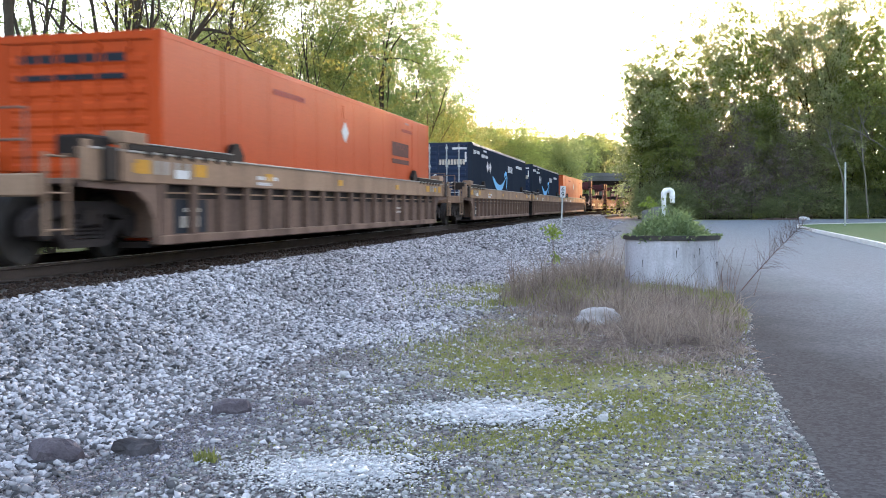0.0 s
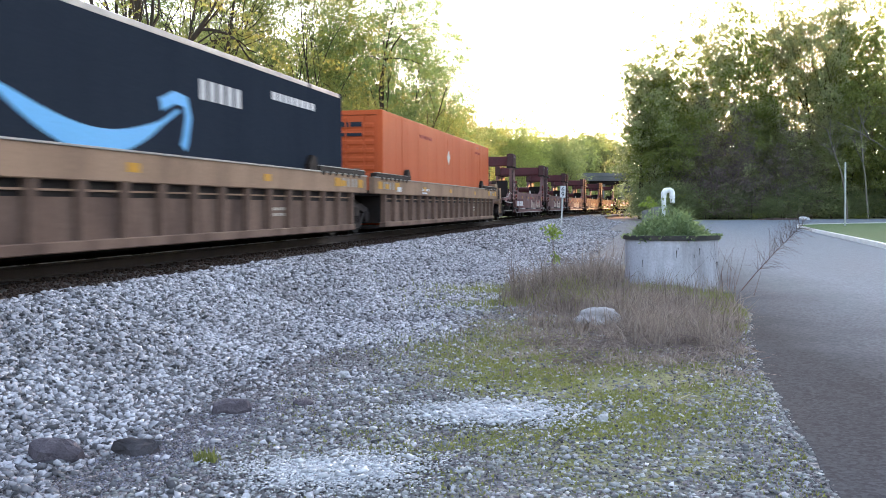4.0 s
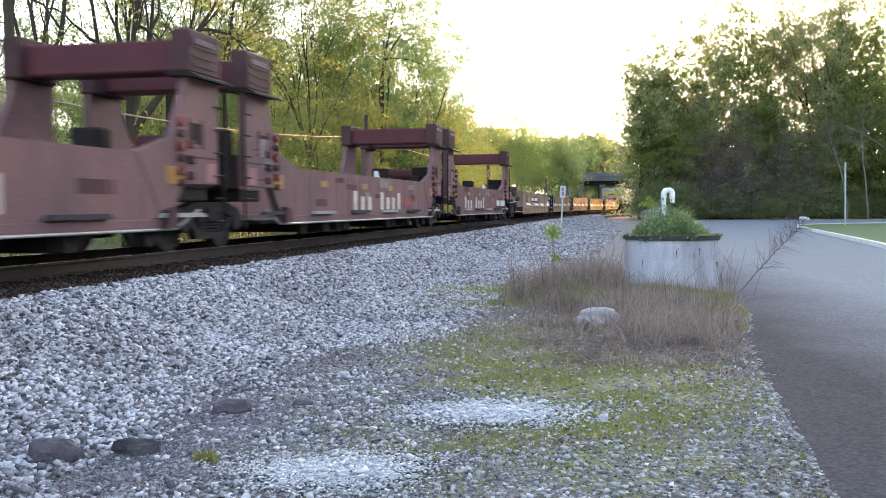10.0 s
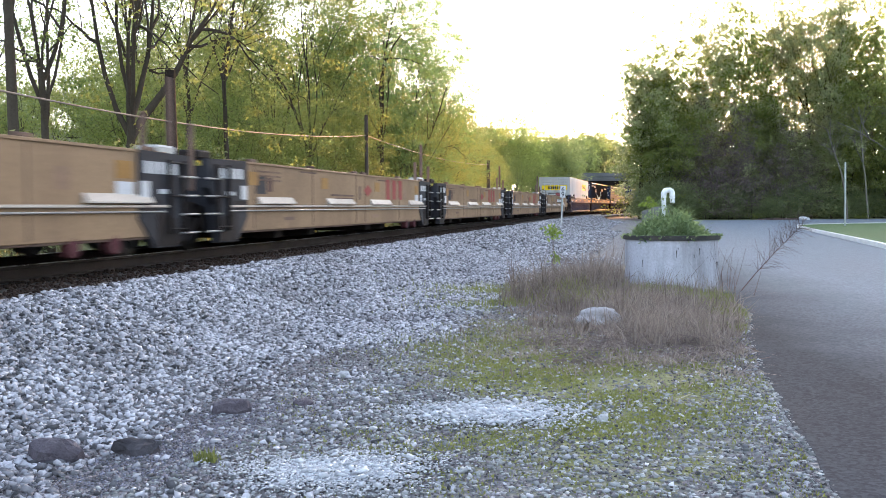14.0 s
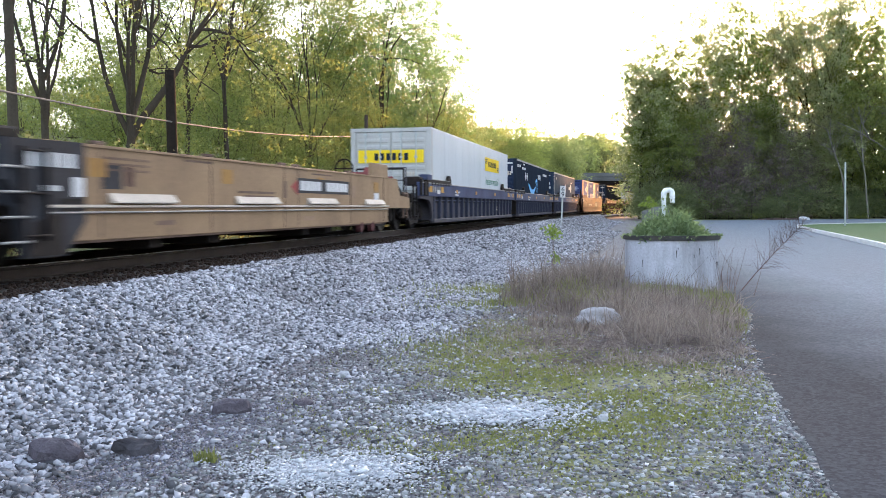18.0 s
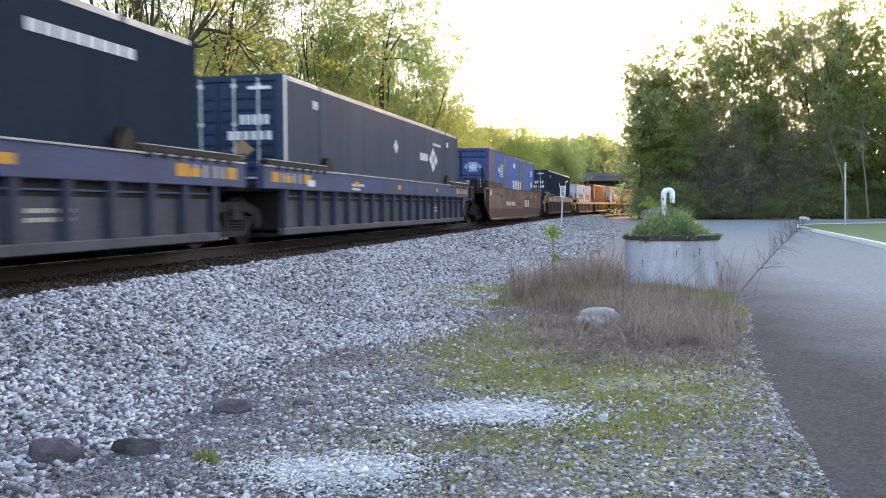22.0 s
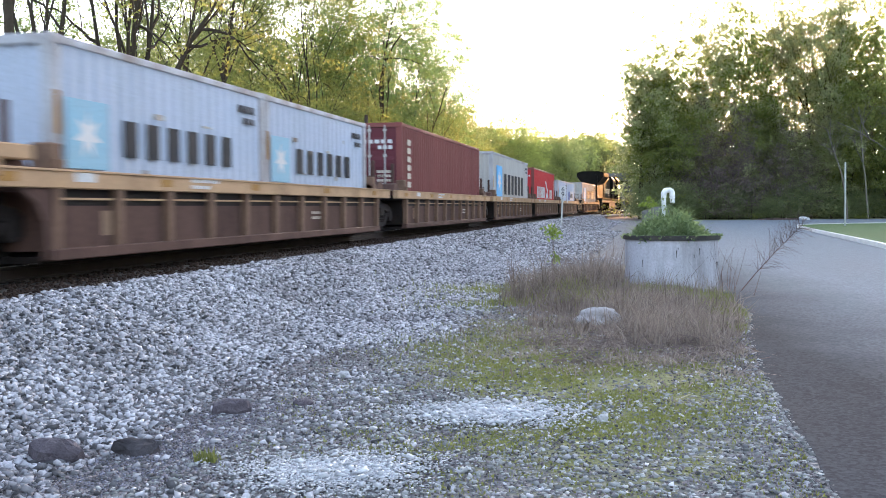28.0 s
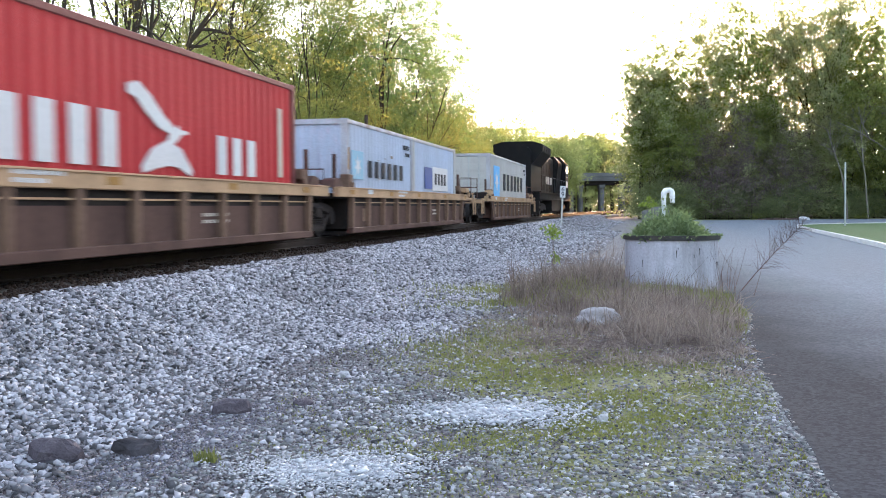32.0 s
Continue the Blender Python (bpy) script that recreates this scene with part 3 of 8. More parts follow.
def build_ground():
    lat = np.concatenate([[-1500, -700, -400, -260, -200, -170, -140, -110, -85, -65, -50, -38, -28, -20, -14, -10, -8, -6.5, -5.5], np.arange(-4.75, 12.01, 0.25), [13, 14, 16, 18, 21, 25, 30, 36, 44, 55, 70, 90, 130, 200, 400, 800, 1500]])
    s = np.concatenate([[-1500, -700, -300, -150, -80, -50, -35, -26, -21, -18], np.arange(-16.5, 40, 0.3), np.arange(40, 130, 1.5), [135, 142, 150, 160, 175, 190, 210, 240, 280, 340, 420, 560, 800, 1300, 2500]])
    L, S = np.meshgrid(lat, s)
    X, Y = TX + S * DX + L * DY, TY + S * DY - L * DX
    Z = ground_z(X, Y)
    v = np.stack([X.ravel(), Y.ravel(), Z.ravel()], 1)
    n, m = len(s), len(lat)
    i = np.arange(n - 1)[:, None] * m + np.arange(m - 1)[None, :]
    q = np.stack([i, i + 1, i + m + 1, i + m], -1).reshape(-1, 4)[:, ::-1]
    me = array_mesh("ground", v, q, GROUND)
    me.polygons.foreach_set("use_smooth", np.ones(len(q), dtype=bool))
    ca = me.color_attributes.new("cover", "FLOAT_COLOR", "POINT")
    lat = np.abs(plan_lat(v[:, 0], v[:, 1]))
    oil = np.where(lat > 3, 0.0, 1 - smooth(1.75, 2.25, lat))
    g = grass_mask(v[:, 0], v[:, 1])
    d = 0.1 + 0.75 * soil(v[:, 0], v[:, 1]) + 0.12 * smooth(5, 7, lat) * (v[:, 1] > 20)
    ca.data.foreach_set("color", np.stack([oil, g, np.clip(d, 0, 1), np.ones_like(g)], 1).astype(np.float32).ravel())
    return tagged(new("ground", me), "grey gravel and dirt ground with mossy grass patches", "ground", kind="structure")


build_ground()


def ragged(pts, step=0.09, amp=0.009):
    out = []
    r = random.Random(5)
    drift = 0.0
    for (x0, y0), (x1, y1) in zip(pts, pts[1:]):
        n = max(1, int(math.hypot(x1 - x0, y1 - y0) / step)) if y1 < 30 else 3
        for k in range(n):
            t = (k + (r.uniform(-0.3, 0.3) if k else 0.0)) / n
            drift = drift * 0.8 + r.gauss(0, amp)
            out.append((x0 + (x1 - x0) * t + drift, y0 + (y1 - y0) * t))
    out.append(pts[-1])
    return out


def build_road():
    left = ragged(ROAD_EDGE)
    rest = [(17.6, 74.0), (17.2, 82.0), (20.0, 88.0), (34.0, 90.5), (60.0, 93.0), (120.0, 95.0), (160.0, 92.0), (160.0, -60.0), (0.5, -60.0)]
    g = Geo().prism(left + rest, "z", -0.12, 0.02)
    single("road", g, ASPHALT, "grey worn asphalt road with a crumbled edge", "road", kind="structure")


build_road()

KERB_LINE = [(4.6, -8.0), (6.6, 4.0), (9.2, 13.5), (11.6, 22.0), (14.0, 29.9), (16.6, 39.5), (19.2, 49.0), (21.0, 55.5), (22.0, 58.4), (22.9, 60.3), (24.4, 61.8), (27.0, 63.4), (32.0, 65.2), (45.0, 68.5), (70.0, 73.0), (110.0, 77.0)]


def build_island():
    g = Geo().prism(KERB_LINE + [(110.0, -30.0), (2.0, -30.0)], "z", -0.1, 0.13)
    single("lawn", g, surface("mown_lawn", (0.06, 0.11, 0.022), (0.09, 0.14, 0.034), 0.9, 0, 30, 0.8, 0.7, 0.03, world_space=True), "bright green mown lawn inside the kerb", "lawn", kind="structure")
    kerb = thing("kerb", "pale concrete kerb round the lawn", "kerb", kind="structure")
    pts = []
    for (x0, y0), (x1, y1) in zip(KERB_LINE, KERB_LINE[1:]):
        n = max(1, round(math.hypot(x1 - x0, y1 - y0) / 3.0))
        pts += [(x0 + (x1 - x0) * k / n, y0 + (y1 - y0) * k / n) for k in range(n)]
    for (x0, y0), (x1, y1) in zip(pts[:34], pts[1:35]):
        d = Vector((x1 - x0, y1 - y0))
        nrm = Vector((-d.y, d.x)).normalized() * 0.16
        e = d.normalized() * 0.004
        poly = [(x0 + e.x, y0 + e.y), (x1 - e.x, y1 - e.y), (x1 - e.x + nrm.x, y1 - e.y + nrm.y), (x0 + e.x + nrm.x, y0 + e.y + nrm.y)]
        inner = [(x * 0.985 + poly[(i + 2) % 4][0] * 0.015, y * 0.985 + poly[(i + 2) % 4][1] * 0.015) for i, (x, y) in enumerate(poly)]
        g = Geo().prism(poly, "z", -0.05, 0.15)
        g.prism(inner, "z", 0.148, 0.17)
        part("kerb_stone", g, KERB, kerb)


build_island()


def swept(prof, lat):
    """A profile (across, up) swept along the track, in the frame of the track's straight part."""
    stations = [-60.0] + [float(k) for k in range(0, 420, 5)]
    v, n = [], len(prof)
    for st in stations:
        for u, w in prof:
            x, y = bent(st, lat - u)
            v.append((float(x), -float(y), w))
    f = [(i * n + k, i * n + (k + 1) % n, (i + 1) * n + (k + 1) % n, (i + 1) * n + k) for i in range(len(stations) - 1) for k in range(n)]
    f += [tuple(range(n))[::-1], tuple(range(len(v) - n, len(v)))]
    return Geo().add(v, f)


def build_track():
    tr = thing("railway_track", "rusty steel railway track on dark wooden ties", "track", kind="structure", m=track_pose(0))
    prof = [(-0.07, -0.172), (0.07, -0.172), (0.07, -0.16), (0.012, -0.145), (0.012, -0.045), (0.036, -0.034), (0.036, -0.006), (-0.036, -0.006), (-0.036, -0.034), (-0.012, -0.045), (-0.012, -0.145), (-0.07, -0.16)]
    for lat in (-0.755, 0.755):
        r = part("rail", swept(prof, lat), RAIL_RUST, tr, "rusty rail with a shiny worn head")
        part("rail_head", swept([(-0.034, -0.0055), (0.034, -0.0055), (0.034, 0.0), (-0.034, 0.0)], lat), BRIGHT_STEEL, r, "bright worn running surface")
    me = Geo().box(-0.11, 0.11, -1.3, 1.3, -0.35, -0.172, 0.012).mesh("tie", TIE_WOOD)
    pl = Geo().box(-0.1, 0.1, -0.17, 0.17, -0.172, -0.158, 0.004).mesh("tie_plate", RAIL_RUST)
    r = random.Random(3)
    for k in range(250):
        st = -9 + k * 0.53 + r.uniform(-0.02, 0.02)
        turn = -max(0.0, st - BEND) / CURVE
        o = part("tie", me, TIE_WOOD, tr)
        x, y = bent(st, r.uniform(-0.03, 0.03))
        o.location = (float(x), -float(y), r.uniform(-0.012, 0.0))
        o.rotation_euler.z = turn + r.uniform(-0.015, 0.015)
        if k < 120:
            for lat in (-0.755, 0.755):
                p = part("tie_plate", pl, RAIL_RUST, tr)
                x, y = bent(st, lat)
                p.location, p.rotation_euler.z = (float(x), -float(y), 0.0), turn


build_track()

# ---------------------------------------------------------------- loose stone


def random_turns(n, r):
    q = r.normal(size=(n, 4))
    q /= np.linalg.norm(q, axis=1)[:, None]
    w, x, y, z = q.T
    return np.stack([1 - 2 * (y * y + z * z), 2 * (x * y - z * w), 2 * (x * z + y * w), 2 * (x * y + z * w), 1 - 2 * (x * x + z * z), 2 * (y * z - x * w), 2 * (x * z - y * w), 2 * (y * z + x * w), 1 - 2 * (x * x + y * y)], 1).reshape(n, 3, 3)


OCT_V = np.array([(1, 0, 0), (-1, 0, 0), (0, 1, 0), (0, -1, 0), (0, 0, 1), (0, 0, -1)], dtype=float)
OCT_F = np.array([(0, 2, 4), (2, 1, 4), (1, 3, 4), (3, 0, 4), (2, 0, 5), (1, 2, 5), (3, 1, 5), (0, 3, 5)])


SHARD_V = np.array([(i, j, k) for i in (-1, 1) for j in (-1, 1) for k in (-1, 1)], dtype=float) / 1.55
SHARD_F = np.array([(0, 1, 3), (0, 3, 2), (4, 6, 7), (4, 7, 5), (0, 4, 5), (0, 5, 1), (2, 3, 7), (2, 7, 6), (0, 2, 6), (0, 6, 4), (1, 5, 7), (1, 7, 3)])


def stones(name, x, y, z, size, mat, label, r, flat=0.75, V=SHARD_V, F=SHARD_F):
    """Broken stones, each an uneven many-sided lump half sunk where it lies."""
    n = len(x)
    jit = 1 + r.uniform(-0.5, 0.35, size=(n, len(V), 1))
    dims = np.stack([r.uniform(0.75, 1.25, n), r.uniform(0.6, 1.0, n), r.uniform(0.45, 0.85, n)], 1)
    v = V[None] * jit * dims[:, None, :]
    v = np.einsum("nij,nkj->nki", random_turns(n, r), v) * np.array([1, 1, flat])
    v = v * (size * 0.5)[:, None, None] + np.stack([x, y, z], 1)[:, None, :]
    f = F[None] + (np.arange(n) * len(V))[:, None, None]
    me = array_mesh(name, v.reshape(-1, 3), f.reshape(-1, 3), mat)
    return tagged(new(name, me), label, "gravel", kind="stuff")


def scatter(lat0, lat1, s0, s1, per_m2, r):
    n = int((lat1 - lat0) * (s1 - s0) * per_m2)
    lat, s = r.uniform(lat0, lat1, n), r.uniform(s0, s1, n)
    return *on_track(s, lat), lat


def crumbs(x, y):
    """A worn streak where old asphalt has broken down to crumbs."""
    return np.exp(-((x + 1.5 - 0.24 * (y - 5.3) + 0.1 * wave(x, y, 3.0, 0.3)) / 0.3) ** 2) * smooth(4.3, 4.8, y) * (1 - smooth(6.3, 7.2, y))


def build_ballast():
    xs, ys, sz = [], [], []
    for lat0, lat1, s0, s1, d, a, b in ((1.9, 10.6, -22, -11.5, 110, 0.04, 0.09), (2.1, 9.2, -11.5, -2.5, 1350, 0.034, 0.092), (2.1, 7.2, -2.5, 12, 620, 0.042, 0.1), (2.1, 6.4, 12, 40, 130, 0.06, 0.13), (2.1, 5.6, 40, 120, 20, 0.09, 0.18)):
        x, y, lat = scatter(lat0, lat1, s0, s1, d, rng)
        near = (s1 < -11) | (np.abs(x) < 0.56 * y + 1.0)
        x, y, lat = x[near], y[near], lat[near]
        # fewer and smaller stones where the verge is mossy or worn to grit
        grit = np.exp(-(((x + 1.25 - 0.12 * (y - 7.4)) / 1.0) ** 2 + ((y - 7.5) / 2.4) ** 2))
        worn = 0.75 * grass_mask(x, y) + 0.45 * smooth(0.0, 0.6, wave(x, y, 1.4, 0.5)) * smooth(4.2, 5.2, lat) + 0.75 * grit + 0.8 * smooth(5.2, 6.6, lat)
        worn = worn + 0.9 * soil(x, y) + 0.85 * crumbs(x, y)
        keep = (rng.uniform(size=len(x)) > np.clip(worn, 0, 0.95)) & (x < road_x(y) - 0.02)
        x, y, lat = x[keep], y[keep], lat[keep]
        k = rng.beta(1.5, 3.2, len(x)) * (1.15 - 0.3 * smooth(4.0, 6.0, lat)) * (1 - 0.5 * grit[keep]) * (1 - 0.6 * smooth(5.6, 7.0, lat))
        xs.append(x), ys.append(y), sz.append(a + (b - a) * k)
    x, y, size = np.concatenate(xs), np.concatenate(ys), np.concatenate(sz)
    stones("ballast", x, y, ground_z(x, y) + size * 0.12, size, STONE, "grey crushed stone ballast and gravel", rng)
    # smaller flat stones along the verge
    x, y, lat = scatter(4.6, 9.6, -11.5, 1, 1500, rng)
    keep = (x < road_x(y) + 0.02) & (np.abs(x) < 0.56 * y + 1.0) & (rng.uniform(size=len(x)) < smooth(4.6, 6.2, lat) * (1 - 0.8 * grass_mask(x, y)) * (1 - 0.85 * soil(x, y)))
    x, y = x[keep], y[keep]
    size = 0.016 + 0.07 * rng.beta(1.0, 4.0, len(x))
    stones("verge_stone", x, y, ground_z(x, y) + size * 0.04, size, VERGE_STONE, "small grey stones along the verge", rng, 0.55)
    # asphalt crumbs
    n = 42000
    x, y = rng.uniform(-2.6, -0.4, n), rng.uniform(4.4, 7.4, n)
    keep = rng.uniform(size=n) < crumbs(x, y)
    x, y = x[keep], y[keep]
    size = 0.008 + 0.024 * rng.beta(1.2, 4.0, len(x))
    stones("asphalt_crumb", x, y, ground_z(x, y) + size * 0.2, size, CRUMB, "fine purple-grey asphalt crumbs", rng, 0.7, OCT_V, OCT_F)
    # fine grit where the stones are worn down
    x, y, lat = scatter(3.2, 9.4, -11.5, 0, 1700, rng)
    keep = (x < road_x(y) - 0.02) & (np.abs(x) < 0.56 * y + 0.6) & (rng.uniform(size=len(x)) > 0.8 * grass_mask(x, y))
    x, y = x[keep], y[keep]
    size = rng.uniform(0.012, 0.034, len(x))
    stones("grit", x, y, ground_z(x, y) + size * 0.1, size, GRIT, "fine dark grit between the stones", rng, 0.75, OCT_V, OCT_F)
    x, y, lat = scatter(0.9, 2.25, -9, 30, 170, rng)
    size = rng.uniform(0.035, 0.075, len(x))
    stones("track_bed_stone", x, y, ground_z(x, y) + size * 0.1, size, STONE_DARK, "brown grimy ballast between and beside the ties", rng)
    for cx, cy, rx, ry, n in ((0.34, 6.22, 0.62, 0.36, 5200), (-0.55, 4.8, 0.5, 0.36, 7000)):
        a, q = rng.uniform(0, 2 * math.pi, n), np.abs(rng.normal(0, 0.62, n)) ** 0.8
        q = q * (1 + 0.12 * np.sin(3 * a + cx) + 0.09 * np.sin(5 * a) + 0.06 * np.sin(11 * a + 1))
        x, y = cx + rx * q * np.cos(a), cy + ry * q * np.sin(a)
        size = 0.012 + (0.045 if cx > 0 else 0.028) * rng.beta(1.2, 4, n)
        big = rng.random(n) < (0.05 if cx > 0 else 0.01)
        size = np.where(big & (q < 1.1), rng.uniform(0.04, 0.075, n), size)
        stones("limestone_chips", x, y, ground_z(x, y) + size * 0.2 + 0.016, size, CHIP, "pale limestone chips strewn on the gravel", rng, 0.45)


build_ballast()


def lump(name, x, y, w, d, h, mat, label, cat, seed, sink=0.15, turn=0.0):
    """A rock: a rounded block, dented at random."""
    bm = bmesh.new()
    bmesh.ops.create_icosphere(bm, subdivisions=4, radius=1.0)
    for v in bm.verts:
        p = v.co.copy()
        q = Vector([math.copysign(abs(c) ** (0.72 if mat is not ROCK else 0.95), c) for c in p])
        k = 1 + 0.34 * noise.noise(p * 1.3 + Vector((seed, 0, 0))) + 0.16 * noise.noise(p * 3.4 + Vector((0, seed, 0))) + 0.035 * noise.noise(p * 7 + Vector((0, 0, seed)))
        v.co = Vector((q.x * w / 2, q.y * d / 2, q.z * h / 2)) * k
    me = bpy.data.meshes.new(name)
    bm.to_mesh(me)
    bm.free()
    me.polygons.foreach_set("use_smooth", [mat in (ROCK, BRIDGE, MARK_WHITE)] * len(me.polygons))
    me.materials.append(mat)
    z = float(ground_z(np.array(x), np.array(y)))
    return single(name, me, mat, label, cat, m=pose(x, y, z + h * (0.5 - sink), 0, 0, turn))


def slab(x, y, w, d, h, mat, label, seed, turn=0.0, tilt=(0, 0)):
    """A broken piece of old asphalt: an angular outline, broken sides and a rough top."""
    r = random.Random(seed)
    n = 10
    rad = [r.uniform(0.66, 1.16) for k in range(n)]
    g, v, f = Geo(), [], []
    for q, z in ((0.96, -0.6), (1.04, -0.1), (0.94, 0.25), (0.72, 0.46), (0.36, 0.55)):
        for k in range(n):
            a = 2 * math.pi * (k + r.uniform(-0.2, 0.2)) / n
            m = q * rad[k] * r.uniform(0.92, 1.06)
            v.append((w / 2 * m * math.cos(a), d / 2 * m * math.sin(a), h * (z + r.uniform(-0.14, 0.14))))
    v.append((0, 0, h * 0.55))
    for j in range(4):
        for k in range(n):
            k2 = (k + 1) % n
            f += [(j * n + k, j * n + k2, (j + 1) * n + k2), (j * n + k, (j + 1) * n + k2, (j + 1) * n + k)]
    f += [(4 * n + k, 4 * n + (k + 1) % n, 5 * n) for k in range(n)] + [tuple(range(n))[::-1]]
    z = float(ground_z(np.array(x), np.array(y)))
    return single("asphalt_slab", g.add(v, f), mat, label, "rubble", m=pose(x, y, z + 0.35 * h, *tilt, turn))


# ---------------------------------------------------------------- the train
# Along x a car runs away from the viewer's end (x = 0 at its start); the viewer's side is -y; z counts from the rail head.
MOVERS = []                       # (thing, start along the track at 0 s)
WHEELS = []                       # (wheelset, its place along the track at 0 s, radius)
CACHE = {}


def cached(key, make):
    if key not in CACHE:
        CACHE[key] = make()
    return CACHE[key]


def mover(name, label, category, group, s0):
    ob = thing(name, label, category, group, track_pose(s0))
    MOVERS.append((ob, s0))
    return ob


def wheelset_mesh(r=0.42):
    g = Geo()
    for y in (-0.745, 0.745):
        k = -1 if y < 0 else 1
        g.disc((0, y, 0), "y", 0.0, r, 0.055, 28)
        g.disc((0, y - k * 0.06, 0), "y", r - 0.02, r + 0.03, 0.012, 28)
        g.disc((0, y + k * 0.06, 0), "y", 0.0, 0.13, 0.04, 16)
        g.disc((0, y + k * 0.058, 0), "y", r - 0.09, r - 0.004, 0.012, 28)
        for a in range(4):
            q = a * math.pi / 2 + 0.4
            g.disc((0.23 * math.cos(q), y + k * 0.056, 0.23 * math.sin(q)), "y", 0.0, 0.03, 0.01, 8)
    g.tube([(0, -1.02, 0), (0, 1.02, 0)], 0.085, 12)
    return g.mesh("wheelset", WHEEL_STEEL)


def sideframe_mesh(w=0.89):
    k = w / 0.89
    g = Geo()
    top = [(-1.16, 0.52), (-1.0, 0.64), (-0.55, 0.74), (0.55, 0.74), (1.0, 0.64), (1.16, 0.52), (1.16, 0.34), (0.98, 0.34), (0.94, 0.46), (0.5, 0.58), (-0.5, 0.58), (-0.94, 0.46), (-0.98, 0.34), (-1.16, 0.34)]
    low = [(-0.8, 0.5), (-0.46, 0.17), (0.46, 0.17), (0.8, 0.5), (0.66, 0.5), (0.38, 0.27), (-0.38, 0.27), (-0.66, 0.5)]
    for poly in (top, low):
        g.prism([(x * k, z) for x, z in poly], "y", -0.07, 0.07)
    for s in (-1, 1):
        g.box(s * 0.3 * k, s * 0.38 * k, -0.08, 0.08, 0.25, 0.62, 0.01)
        g.disc((s * w, 0.0, 0.42), "y", 0.0, 0.14, 0.1, 16)
    return g.mesh("side_frame", TRUCK_STEEL)


def spring_mesh():
    g = Geo()
    for x in (0.0,):
        z = [0.28 + 0.01 * k for k in range(25)]
        g.tube([(x, 0, q) for q in z], [0.085 if k % 5 < 3 else 0.06 for k in range(25)], 12)
    return g.mesh("spring", TRUCK_STEEL)


def truck(parent, x, s0):
    """A two-axle truck under a car: bolster, two side frames with springs, two wheelsets."""
    me = cached("bolster", lambda: Geo().box(-0.2, 0.2, -1.12, 1.12, 0.42, 0.66, 0.03).box(-0.35, 0.35, -0.3, 0.3, 0.5, 0.8, 0.04).mesh("truck", STEEL_DARK))
    t = part("truck", me, STEEL_DARK, parent, "grimy dark steel truck")
    t.location = (x, 0, 0)
    for y in (-1.0, 1.0):
        f = part("side_frame", cached("sideframe", sideframe_mesh), TRUCK_STEEL, t)
        f.location.y = y
        for x2 in (-0.2, 0.0, 0.2):
            n = part("spring", cached("spring", spring_mesh), STEEL_DARK, t)
            n.location = (x2, y, 0)
    for dx in (-0.89, 0.89):
        w = part("wheelset", cached("wheelset", wheelset_mesh), WHEEL_STEEL, t, "worn steel wheels on an axle")
        w.location = (dx, 0, 0.42)
        WHEELS.append((w, s0 + x + dx, (dx, 0, 0.42), 0.42))


def coupler(parent, x, d):
    g = Geo().box(x, x + d * 0.62, -0.11, 0.11, 0.72, 0.94, 0.03)
    g.prism([(x + d * 0.55, -0.2), (x + d * 0.85, -0.2), (x + d * 0.85, 0.02), (x + d * 0.72, 0.16), (x + d * 0.55, 0.16)], "z", 0.7, 0.96)
    part("coupler", g, STEEL_DARK, parent)
    h = Geo().tube([(x, 0.28 * d, 0.75), (x + d * 0.3, 0.3 * d, 0.5), (x + d * 0.7, 0.3 * d, 0.45), (x + d * 0.85, 0.25 * d, 0.6)], 0.022, 6)
    part("air_hose", h, STEEL_DARK, parent)


def ladder(parent, x, y, z0, z1, mat, out=-1):
    g = Geo()
    for dx in (-0.2, 0.2):
        g.box(x + dx - 0.015, x + dx + 0.015, y, y + out * 0.05, z0, z1)
    n = max(2, int((z1 - z0) / 0.3))
    for k in range(n):
        z = z0 + 0.06 + k * (z1 - z0 - 0.1) / max(1, n - 1)
        g.tube([(x - 0.2, y + out * 0.04, z), (x + 0.2, y + out * 0.04, z)], 0.014, 6)
    part("ladder", g, mat, parent)


def plate(parent, name, x0, x1, z0, z1, mat, y=-1.305, label="", t=0.006):
    """A thin sheet or painted mark on the viewer's side of a car or container."""
    return part(name, Geo().box(x0, x1, y - t, y, z0, z1), mat, parent, label)


def word(parent, x0, x1, z0, z1, n, mat, y=-1.305, gap=0.28, label="", t=0.006):
    """Writing as plain bars: n bars between x0 and x1."""
    p = (x1 - x0) / n
    if p > 0.3:
        for k in range(n):
            a = x0 + (k + 0.12) * p
            part("letter_block", Geo().box(a, a + 0.58 * p, y - t, y, z0, z1), mat, parent, label)
        return
    g = Geo()
    for k in range(n):
        g.box(x0 + k * p, x0 + (k + 1 - gap) * p, y - t, y, z0, z1)
    part("lettering", g, mat, parent, label)


def shape(parent, name, poly, mat, y=-1.305, label="", t=0.006):
    return part(name, Geo().prism(poly, "y", y - t, y), mat, parent, label)


def diamond(parent, x, z, w, h, mat, y=-1.305, name="placard"):
    return shape(parent, name, [(x - w, z), (x, z - h), (x + w, z), (x, z + h)], mat, y)


